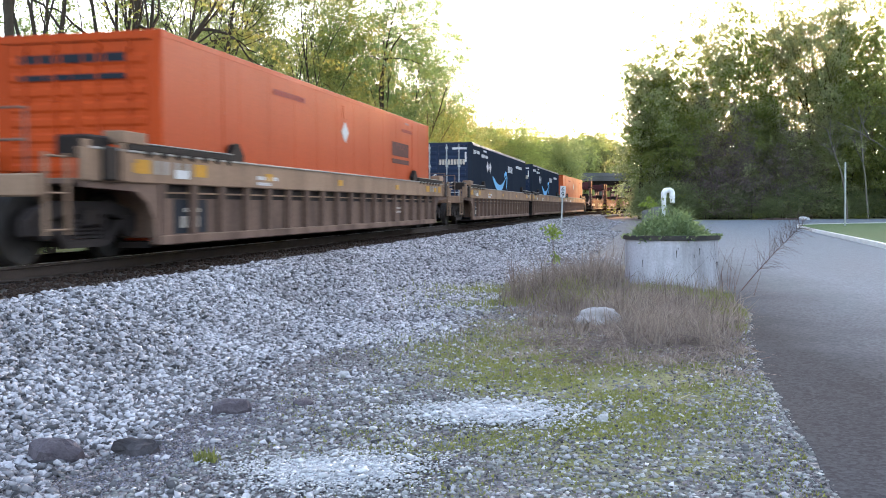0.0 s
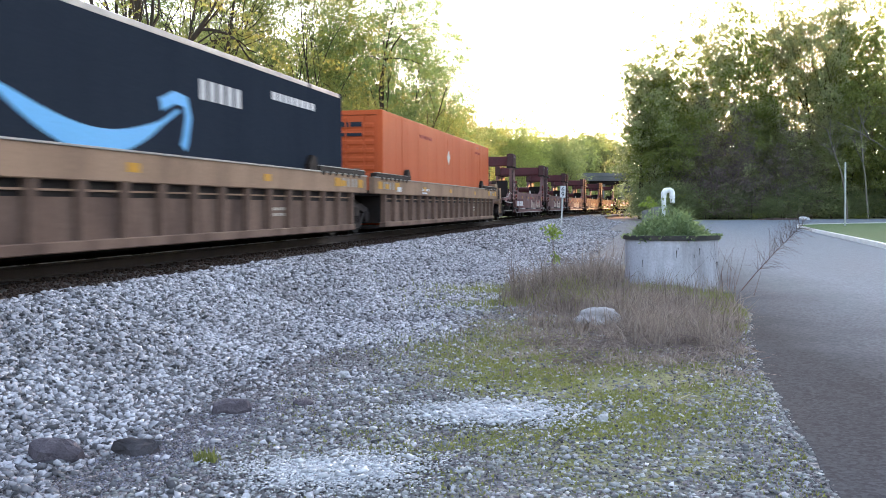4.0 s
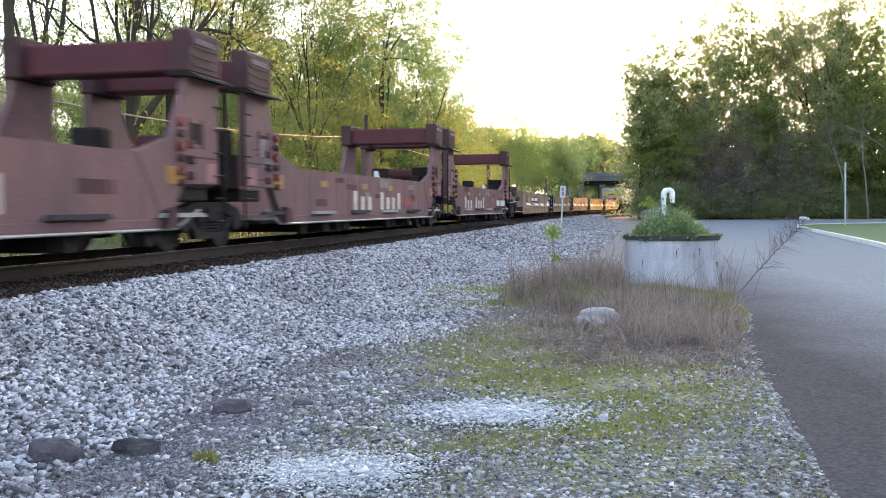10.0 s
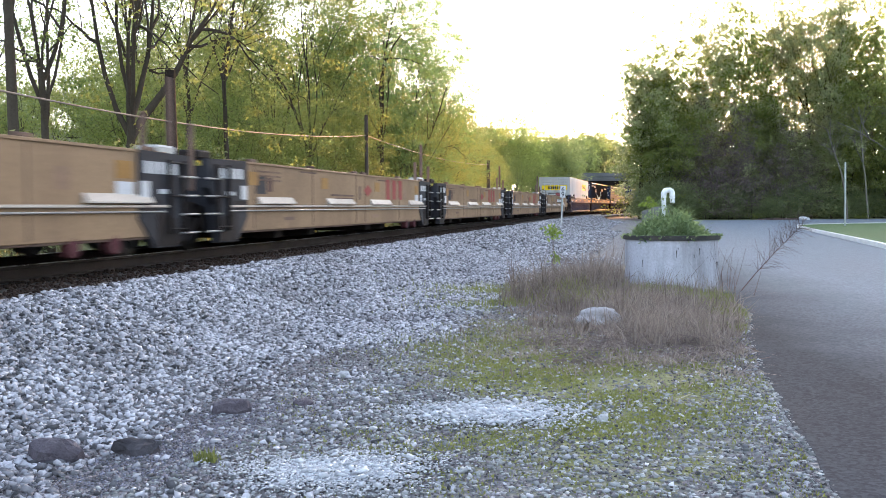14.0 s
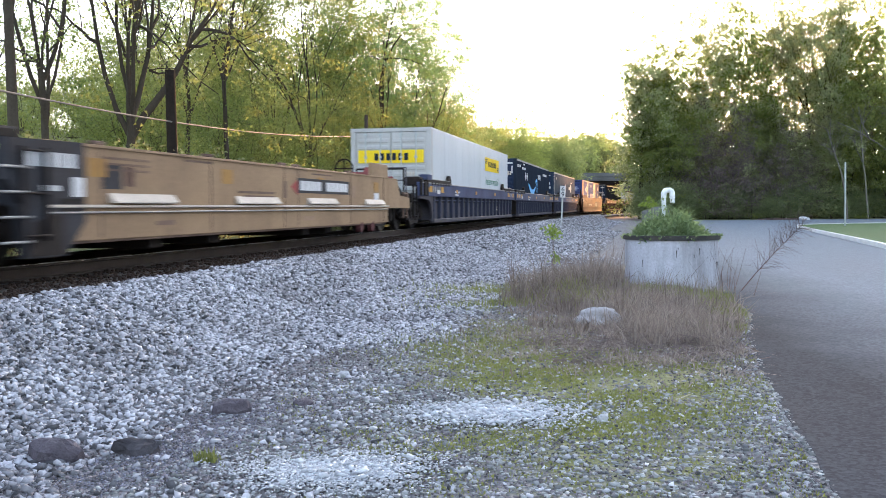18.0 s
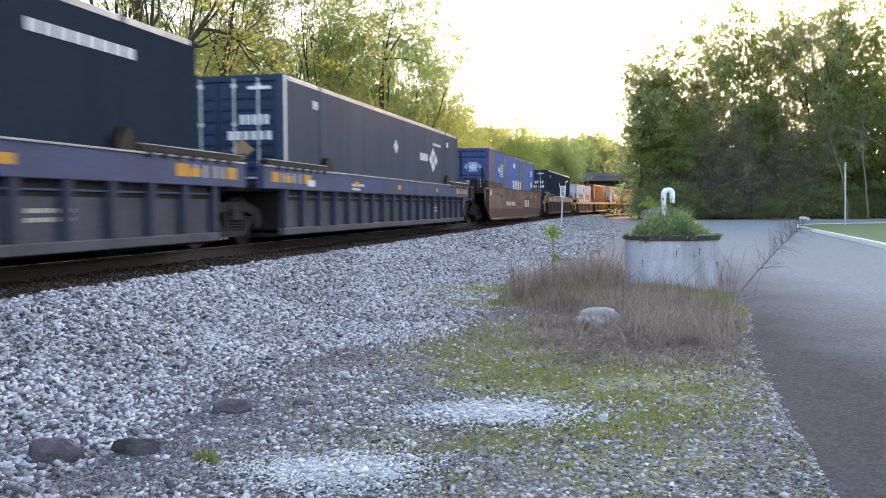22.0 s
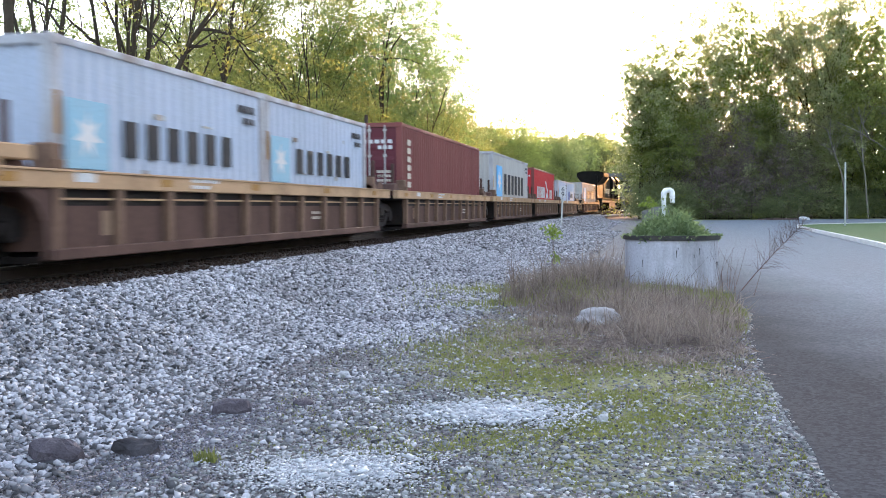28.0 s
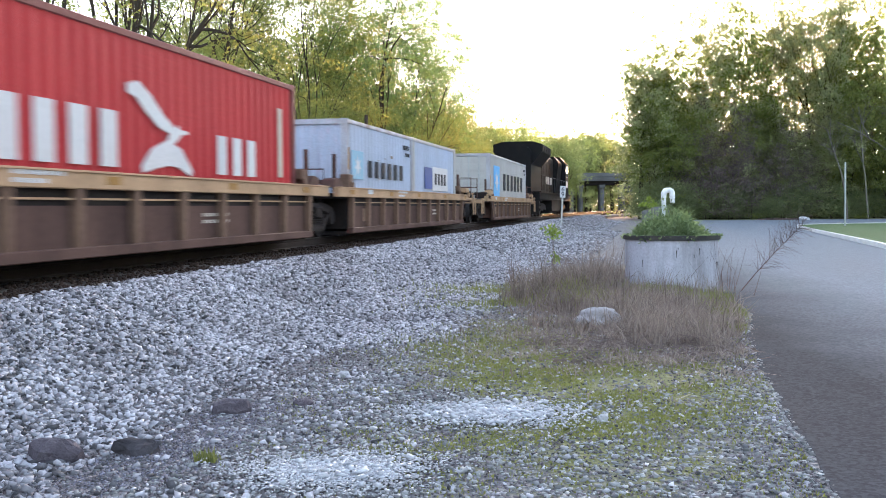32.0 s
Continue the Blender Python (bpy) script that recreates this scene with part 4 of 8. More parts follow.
def well_unit(label, group, s_a, s_b, left, right, chord, side, rib, z=(0.15, 0.97, 1.37), extra=2.9, name="well_car", step=0.91, amber=True, first_truck=True, joint=1.68):
    """One unit of a container well car. The container lies from s_a to s_b; left and right are 'end' (platform, truck, coupler) or 'joint' (shared truck)."""
    s0 = s_a - (extra if left == "end" else joint - 0.02)
    s1 = s_b + (extra if right == "end" else joint - 0.02)
    L = s1 - s0
    a, b = s_a - s0, s_b - s0
    zs, zc, zt = z
    car = mover(name, label, "rail car", group, s0)
    ca = a - (2.05 if left == "end" else 1.3)
    cb = b + (2.05 if right == "end" else 1.3)
    for y in (-1, 1):
        g = Geo().box(ca, cb, y * 1.315, y * 1.45, zc, zt, 0.012)
        part("top_chord", g, chord, car)
        # The sky's glint along taller cars' chords, painted as a pale strip.
        part("chord_edge", Geo().box(ca + 0.02, cb - 0.02, y * 1.40, y * 1.47, zt - 0.022, zt + 0.006, 0.004), EDGE_GREY if zt > 1.2 else chord, car)
        part("side_sill", Geo().box(a - 0.35, b + 0.35, y * 1.30, y * 1.45, zs, zs + 0.13, 0.012), side, car)
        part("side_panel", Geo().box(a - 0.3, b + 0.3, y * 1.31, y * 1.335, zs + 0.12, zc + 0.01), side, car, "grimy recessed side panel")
        part("side_rail", Geo().box(a - 0.25, b + 0.25, y * 1.345, y * 1.38, zc - 0.125, zc - 0.1), chord, car)
        # The slot under the chord is painted dark in place of its shade.
        part("recess_strip", Geo().box(a - 0.28, b + 0.28, y * 1.334, y * 1.342, zc - 0.19, zc - 0.002), STEEL_DARK, car, "dark strip painting the shaded slot under the chord")
        n = int((b - a + 0.5) / step)
        me = cached(("rib", zs, zc, rib.name, y), lambda: Geo().prism([(y * 1.33, zs + 0.1), (y * 1.43, zs + 0.12), (y * 1.445, zc + 0.005), (y * 1.33, zc + 0.005)], "x", -0.065, 0.065).mesh("rib", rib))
        for k in range(n + 1):
            r = part("rib", me, rib, car)
            r.location.x = a - 0.25 + k * (b - a + 0.5) / n
    part("well_floor", Geo().box(a - 0.4, b + 0.4, -1.3, 1.3, zs - 0.03, zs + 0.045), STEEL_DARK, car)
    for e, x, d in ((left, a, -1), (right, b, 1)):
        end = x + d * (extra if e == "end" else joint - 0.25)
        g = Geo().box(x + d * 0.22, end, -0.45, 0.45, 0.72, 1.0, 0.02)
        g.box(x + d * 0.22, x + d * 0.34, -1.3, 1.3, zs + 0.1, zc + 0.1, 0.01)
        g.box(x + d * 0.3, x + d * (extra - 0.7 if e == "end" else joint - 0.6), -1.3, 1.3, zc - 0.04, zc + 0.03, 0.01)
        part("end_platform", g, STEEL_DARK if e == "joint" else side, car)
        for y in (-1, 1) if zt > 1.2 else ():
            q = Geo().prism([(x - d * 2.4, zt), (x - d * 1.92, zt), (x - d * 1.92, zt + 0.08), (x - d * 2.05, zt + 0.27), (x - d * 2.22, zt + 0.3), (x - d * 2.4, zt + 0.12)], "y", y * 1.32, y * 1.42)
            part("container_guide", q, STEEL_DARK, car, "dark steel guide horn")
            q = Geo().box(x - d * 1.95, x + d * 1.15, y * 1.3, y * 1.46, zt + 0.008, zt + 0.1, 0.01)
            for j in range(7):
                q.prism([(x - d * 1.75 + d * 0.4 * j, zt - 0.07), (x - d * 1.6 + d * 0.4 * j, zt + 0.01), (x - d * 1.85 + d * 0.4 * j, zt + 0.01)], "y", y * 1.452, y * 1.475)
            ledge = part("walk_ledge", q, STEEL_DARK, car)
            # Bright line on the ledge, a glint put into the colour.
            part("ledge_edge", Geo().box(x - d * 1.9, x + d * 1.1, y * 1.38, y * 1.465, zt + 0.1, zt + 0.116, 0.004), EDGE_GREY, ledge, "pale edge, a painted glint of the sky")
            if y < 0:
                for j, (q0, q1, m) in enumerate(((0.95, 0.62, MARK_AMBER), (0.5, 0.38, EDGE_GREY), (0.26, 0.14, EDGE_GREY), (-0.05, -0.17, EDGE_GREY), (-0.35, -0.47, EDGE_GREY), (-0.62, -1.0, MARK_AMBER))):
                    plate(car, "reflector" if m is MARK_AMBER else "stencil", min(x + d * q0, x + d * q1), max(x + d * q0, x + d * q1), zc + 0.12, zc + 0.3, m, -1.4515, "amber end reflector" if m is MARK_AMBER else "")
        if zt < 1.2:
            for y in (-1, 1):
                g = Geo().box(x + d * 0.03, x + d * 0.3, y * 1.12, y * 1.36, zt, zt + 0.3, 0.02)
                g.box(x + d * 0.03, x + d * 0.22, y * 1.2, y * 1.4, zt, zt + 0.12, 0.01)
                part("corner_pedestal", g, RIB_TAN, car, "brown pedestal at the container's corner")
                g = Geo().prism([(x + d * 0.55, zt), (x + d * 1.2, zt), (x + d * 1.12, zt + 0.16), (x + d * 0.85, zt + 0.2), (x + d * 0.66, zt + 0.1)], "y", y * 1.0, y * 1.3)
                part("lock_casting", g, side, car, "rusty twist-lock casting")
            part("stanchion", Geo().box(x + d * 0.72, x + d * 0.8, -1.2, -1.12, zt - 0.1, zt + 0.72, 0.008), side, car)
            part("stanchion", Geo().box(x + d * 0.72, x + d * 0.8, 0.6, 0.68, zt - 0.1, zt + 0.5, 0.008), side, car)
            g = Geo().tube([(x + d * 0.75, -1.1, zt + 0.12), (x + d * 0.75, 1.1, zt + 0.12)], 0.05, 8).box(x + d * 0.5, x + d * 0.95, -0.5, 0.1, zt, zt + 0.22, 0.03)
            part("cross_gear", g, STEEL_DARK, car, "dark brake gear across the end")
        if e == "end":
            part("end_beam", Geo().box(end - d * 0.18, end, -1.38, 1.38, 0.78, zc + 0.06, 0.02), STEEL_DARK if chord is BLUE_CHORD else chord, car)
            for y in (-1, 1):
                fen = [(x + d * 0.28, zs), (x + d * 0.42, zs + 0.02), (x + d * 0.47, 0.5), (x + d * 0.62, 0.72), (x + d * 0.9, 0.86), (x + d * 2.05, 0.9), (x + d * 2.05, zc + 0.003), (x + d * 0.28, zc + 0.003)]
                part("end_fender", Geo().prism(fen, "y", y * 1.33, y * 1.41), side, car, "arched plate over the truck")
            part("brake_stand", Geo().box(x + d * 1.45, x + d * 1.75, -1.5, -1.42, 0.98, zt + 0.02, 0.02).box(x + d * 1.35, x + d * 1.85, -1.35, -0.9, zt - 0.1, zt + 0.16, 0.03), STEEL_DARK, car, "dark brake stand")
            for q in (1.25, 2.02):
                part("stand_post", Geo().box(x + d * q, x + d * (q + 0.1), -1.49, -1.42, 0.98, zt + 0.08, 0.01), STEEL_DARK if chord is BLUE_CHORD else chord, car)
            part("tread_board", Geo().box(x + d * 0.7, x + d * 1.3, -1.47, -1.2, zt + 0.08, zt + 0.24, 0.015), chord, car)
            for y in (-1, 1):
                ladder(car, end - d * 0.36, y * 1.36, 0.35, zt - 0.1, STEEL_DARK if chord is BLUE_CHORD else chord, y)
            g = Geo().tube([(end - d * 0.1, -1.2, 1.0), (end - d * 0.1, -1.2, 1.75), (end - d * 0.1, -0.5, 1.75), (end - d * 0.1, -0.5, 1.0)], 0.02, 6)
            g.tube([(end - d * 0.1, -1.2, 1.4), (end - d * 0.1, -0.5, 1.4)], 0.016, 6)
            part("hand_rail", g, side, car)
            bw = Geo().disc((end - d * 0.14, 0.62, 1.75), "x", 0.24, 0.28, 0.015, 20)
            bw.box(end - d * 0.15, end - d * 0.12, 0.36, 0.88, 1.735, 1.765).box(end - d * 0.15, end - d * 0.12, 0.605, 0.635, 1.49, 2.01)
            bw.box(end - d * 0.25, end - d * 0.12, 0.52, 0.72, 1.0, 1.65, 0.02)
            part("hand_brake", bw, STEEL_DARK, car, "brake wheel on its housing")
            coupler(car, end, d)
            truck(car, x + d * 1.45, s0)
        elif e == "joint" and d < 0:
            truck(car, x - joint + 0.02, s0)
            g = Geo().tube([(x - 1.0, -1.0, zc), (x - 1.0, -1.0, zc + 0.6), (x - 1.0, -0.2, zc + 0.6), (x - 1.0, -0.2, zc)], 0.018, 6)
            part("hand_rail", g, side, car)
    if amber:
        for k, f in enumerate((0.05, 0.26, 0.45, 0.68, 0.9)):
            x = ca + f * (cb - ca)
            plate(car, "reflector", x, x + 0.3, zc + (0.13 if zt > 1.2 else 0.06), zc + (0.25 if zt > 1.2 else 0.16), MARK_AMBER if zt > 1.2 else AMBER_DULL, -1.452)
        x = ca + 0.5
        plate(car, "stencil", x + 1.6, x + 2.0, zc + 0.08, zc + 0.2, MARK_WHITE, -1.452)
        word(car, x + 4.4, x + 5.3, zc + 0.14, zc + 0.2, 8, MARK_WHITE, -1.452)
        word(car, x + 4.4, x + 5.0, zc + 0.05, zc + 0.1, 6, MARK_WHITE, -1.452)
        if left == "end" and chord is TAN_PAINT:
            plate(car, "stencil_panel", a + 0.2, a + 1.2, zs + 0.14, zc - 0.2, MARK_BLACK, -1.336, "black stencil panel")
            word(car, a + 0.4, a + 1.0, zs + 0.22, zs + 0.38, 3, MARK_CREAM, -1.3425, 0.3)
            word(car, a + 0.5, a + 1.0, zs + 0.44, zs + 0.5, 5, MARK_CREAM, -1.3425, 0.3)
        else:
            plate(car, "data_panel", a + 0.75, a + 1.0, zs + 0.25, zs + 0.55, TAN_PAINT, -1.336)
        word(car, b - 4.1, b - 3.2, zs + 0.45, zs + 0.5, 7, MARK_CREAM, -1.336)
        word(car, b - 4.1, b - 3.2, zs + 0.35, zs + 0.4, 7, MARK_CREAM, -1.336)
    return car


# ---------------------------------------------------------------- containers
def corrugated(x0, x1, z0, z1, y, d, period=0.278, depth=0.036):
    """A pressed steel wall along x: flat crests at y, troughs sunk towards the inside."""
    g = Geo()
    n = max(1, round((x1 - x0) / period))
    p = (x1 - x0) / n
    prof = []
    for k in range(n):
        x = x0 + k * p
        prof += [(x, 0), (x + 0.26 * p, 0), (x + 0.5 * p, 1), (x + 0.76 * p, 1)]
    prof.append((x1, 0))
    v = [(x, y - d * depth * q, z) for x, q in prof for z in (z0, z1)]
    f = [(2 * i, 2 * i + 2, 2 * i + 3, 2 * i + 1) for i in range(len(prof) - 1)]
    return g.add(v, f)


def seamed(x0, x1, z0, z1, y, d):
    """A flat sheet wall along x with narrow raised seams."""
    prof, n = [(x0, 1)], 13
    for k in range(1, n):
        x = x0 + k * (x1 - x0) / n
        prof += [(x - 0.02, 1), (x - 0.014, 0), (x + 0.014, 0), (x + 0.02, 1)]
    prof.append((x1, 1))
    v = [(x, y - d * 0.0025 * q, z) for x, q in prof for z in (z0, z1)]
    return Geo().add(v, [(2 * i, 2 * i + 2, 2 * i + 3, 2 * i + 1) for i in range(len(prof) - 1)])


def container(label, s0, length, top, paint, door, post=None, iso=True, base=0.2, group="containers on the train", doors=True, rods=4, rodmat=None):
    """A freight container: walls, roof, floor, corner posts, rails, doors with locking bars on the near end."""
    hw = 1.22 if iso else 1.295
    c = mover("freight_container", label, "container", group, s0)
    post = post or paint
    # Bright roof-edge line on the darker boxes is put into the rail's colour.
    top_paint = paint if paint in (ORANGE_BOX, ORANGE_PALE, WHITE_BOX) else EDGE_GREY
    h = 0.16
    z0, z1 = base, top
    for y in (-1, 1):
        if iso:
            g = corrugated(0.1, length - 0.1, z0 + 0.14, z1 - 0.09, y * (hw - 0.012), y)
        else:
            g = seamed(0.1, length - 0.1, z0 + 0.14, z1 - 0.07, y * (hw - 0.001), y)
        part("side_wall", g, paint, c)
        part("bottom_rail", Geo().box(0.05, length - 0.05, y * (hw - 0.08), y * hw, z0, z0 + 0.15, 0.008), post if iso else paint, c)
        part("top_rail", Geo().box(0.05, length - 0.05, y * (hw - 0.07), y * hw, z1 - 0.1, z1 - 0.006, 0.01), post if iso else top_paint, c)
        for x in (0.0, length):
            d = 1 if x == 0 else -1
            near = post if x == 0 or iso else paint
            part("corner_post", Geo().box(x, x + d * h, y * (hw - 0.16), y * (hw + 0.003), z0, z1, 0.012), near, c)
            for zz in (z0, z1):
                e = 1 if zz == z0 else -1
                part("corner_casting", Geo().box(x - d * 0.004, x + d * 0.18, y * (hw - 0.16), y * (hw + 0.006), zz - e * 0.004, zz + e * 0.12, 0.01), near, c)
        if not iso:
            for x in (1.98, length - 1.98):
                part("lift_post", Geo().box(x - 0.07, x + 0.07, y * (hw - 0.05), y * (hw + 0.004), z0, z1 + 0.002, 0.008), paint, c)
    g = Geo().box(0.05, length - 0.05, -hw + 0.05, hw - 0.05, z1 - 0.05, z1 - 0.02)
    for k in range(int(length / 0.6)):
        g.box(0.3 + k * 0.6, 0.5 + k * 0.6, -hw + 0.12, hw - 0.12, z1 - 0.022, z1 - 0.008)
    part("roof", g, paint, c)
    part("container_floor", Geo().box(0.05, length - 0.05, -hw + 0.05, hw - 0.05, z0 + 0.06, z0 + 0.12), STEEL_DARK, c)
    part("end_wall", Geo().box(length - 0.06, length - 0.03, -hw + 0.15, hw - 0.15, z0 + 0.12, z1 - 0.08), paint, c)
    part("door_sill", Geo().box(0.0, 0.1, -hw + 0.15, hw - 0.15, z0, z0 + 0.14, 0.008), post if iso else door, c)
    part("door_header", Geo().box(0.0, 0.1, -hw + 0.15, hw - 0.15, z1 - 0.12, z1, 0.008), post if iso else door, c)
    if doors:
        for k, (y0, y1) in enumerate(((-hw + 0.16, -0.008), (0.008, hw - 0.16))):
            g = Geo().box(0.03, 0.07, y0, y1, z0 + 0.15, z1 - 0.13, 0.006)
            dr = part("door", g, door, c)
            nq = 4 if iso else 11
            for q in range(nq):
                zq = z0 + 0.3 + q * (z1 - z0 - 0.55) / nq
                hq = (z1 - z0 - 0.55) / nq
                part("door_panel", Geo().prism([(0.032, zq), (0.008, zq + 0.2 * hq), (0.008, zq + 0.55 * hq), (0.032, zq + 0.75 * hq)], "y", y0 + 0.08, y1 - 0.08), door, dr)
            for r in range(rods // 2):
                yy = y0 + (y1 - y0) * (0.3 + 0.42 * r)
                b = Geo().tube([(0.005, yy, z0 + 0.08), (0.005, yy, z1 - 0.06)], 0.022, 8)
                for zz in (z0 + 0.2, z0 + 0.9, z1 - 0.9, z1 - 0.2):
                    b.box(-0.012, 0.03, yy - 0.05, yy + 0.05, zz - 0.035, zz + 0.035, 0.005)
                b.box(-0.02, 0.01, yy - 0.02, yy + 0.36, z0 + 0.98, z0 + 1.02)
                part("locking_bar", b, rodmat or GALV, dr)
    else:
        g = corrugated(-hw + 0.15, hw - 0.15, z0 + 0.13, z1 - 0.11, 0.04, -1, 0.25)
        g.v = [(y, x, z) for x, y, z in g.v]
        part("front_wall", g, paint, c)
    return c


def end_mark(c, y0, y1, z0, z1, mat, x=0.028, label="", t=0.012, n=1, gap=0.3):
    g = Geo()
    p = (y1 - y0) / n
    for k in range(n):
        g.box(x - t, x, y0 + k * p, y0 + (k + 1 - (gap if n > 1 else 0)) * p, z0, z1)
    return part("end_marking", g, mat, c, label)


def ring_poly(pts, w):
    """A stroke of width w(t) along points, as a closed outline."""
    up, lo = [], []
    for i, (x, z) in enumerate(pts):
        x0, z0 = pts[max(0, i - 1)]
        x1, z1 = pts[min(len(pts) - 1, i + 1)]
        d = math.hypot(x1 - x0, z1 - z0)
        nx, nz = -(z1 - z0) / d, (x1 - x0) / d
        k = w(i / (len(pts) - 1))
        up.append((x + nx * k, z + nz * k))
        lo.append((x - nx * k, z - nz * k))
    return up, lo


def stroke(parent, name, pts, w, mat, y, label="", t=0.006):
    up, lo = ring_poly(pts, w)
    n = len(pts)
    v = [(x, y, z) for x, z in up] + [(x, y, z) for x, z in lo] + [(x, y - t, z) for x, z in up] + [(x, y - t, z) for x, z in lo]
    f = []
    for i in range(n - 1):
        f += [(i, i + 1, n + i + 1, n + i), (2 * n + i, 3 * n + i, 3 * n + i + 1, 2 * n + i + 1), (i, 2 * n + i, 2 * n + i + 1, i + 1), (n + i, n + i + 1, 3 * n + i + 1, 3 * n + i)]
    f += [(0, n, 3 * n, 2 * n), (n - 1, 3 * n - 1, 4 * n - 1, 2 * n - 1)]
    return part(name, Geo().add(v, f), mat, parent, label)


S53 = -1.296


def arc_mark_box(s0):
    c = container("charcoal navy freight container with a pale blue arc mark", s0, 16.15, 3.09, DARK_BOX, DOOR_NAVY, iso=False)
    word(c, 0.35, 0.95, 2.68, 2.82, 4, MARK_WHITE, S53, 0.45)
    word(c, 1.05, 1.7, 2.7, 2.83, 5, MARK_WHITE, S53, 0.45)
    word(c, 2.15, 2.9, 2.62, 2.75, 6, MARK_WHITE, S53, 0.4)
    word(c, 2.98, 3.7, 2.63, 2.74, 6, MARK_WHITE, S53, 0.4)
    word(c, 2.6, 3.4, 2.86, 2.93, 5, MARK_WHITE, S53)
    diamond(c, 3.62, 2.29, 0.25, 0.23, MARK_WHITE, S53)
    diamond(c, 4.27, 2.29, 0.25, 0.23, MARK_WHITE, S53)
    arc = [(4.9 + 3.9 * k / 22, 2.06 - 0.66 * math.sin(math.pi * (0.06 + 0.86 * k / 22)) + 0.13 * (k / 22)) for k in range(23)]
    stroke(c, "arc_mark", arc, lambda t: 0.03 + 0.13 * math.sin(math.pi * min(1, t * 1.15)) ** 0.7, MARK_SKY, S53, "pale blue curved arc")
    stroke(c, "arc_tip", [(8.3, 2.06), (8.7, 2.2), (9.02, 2.17), (9.1, 1.95), (9.0, 1.62), (8.93, 1.5)], lambda t: 0.09, MARK_SKY, S53 - 0.002)
    word(c, 9.45, 11.0, 2.26, 2.56, 5, MARK_WHITE, S53, 0.3, "white lettering bar")
    word(c, 12.25, 14.5, 2.56, 2.7, 8, MARK_WHITE, S53)
    end_mark(c, -1.1, -0.55, 2.82, 2.9, MARK_WHITE, -0.002)
    end_mark(c, 0.55, 1.05, 2.82, 2.9, MARK_WHITE, -0.002)
    for y in (-1.09, 1.03):
        end_mark(c, y, y + 0.06, 2.35, 2.72, MARK_WHITE, -0.002)
    end_mark(c, -1.02, 0.0, 2.25, 2.45, MARK_CREAM, 0.012, n=9)
    for z in (1.3, 1.42, 1.54):
        end_mark(c, -1.0, -0.3, z, z + 0.06, MARK_CREAM, 0.012, n=5)
    for y in (0.12, 0.78):
        part("placard", Geo().prism([(y - 0.24, 1.68), (y, 1.44), (y + 0.24, 1.68), (y, 1.92)], "x", -0.034, -0.028), MARK_WHITE, c, "white hazard placard on the door")
    return c


def orange_box(s0, paint):
    c = container("orange freight container with a white hazard placard", s0, 16.15, 3.09, paint, paint, iso=False, doors=True, rodmat=paint)
    diamond(c, 8.04, 2.29, 0.25, 0.23, MARK_WHITE, S53)
    plate(c, "stencil", 7.9, 8.15, 2.58, 2.86, paint, S53, "faded stencil patch")
    if paint is ORANGE_BOX:
        word(c, 11.95, 13.7, 2.0, 2.36, 9, STENCIL_DUSK, S53, 0.16, "dark faded lettering bar")
        plate(c, "underline", 11.95, 13.7, 1.8, 1.92, STENCIL_DUSK, S53, "dark bar under the lettering")
    word(c, 13.0, 14.1, 2.68, 2.76, 7, MARK_RED, S53, 0.3)
    word(c, 4.0, 5.6, 2.66, 2.76, 8, MARK_RED, S53)
    plate(c, "stencil", 13.3, 13.7, 2.9, 2.95, PINK_PATCH, S53, "faded pink stencil patch")
    end_mark(c, -0.75, 0.95, 2.68, 2.8, MARK_BLACK, 0.012, n=5, gap=0.12)
    end_mark(c, -0.75, 0.95, 2.44, 2.52, MARK_BLACK, 0.012, n=4, gap=0.05)
    return c


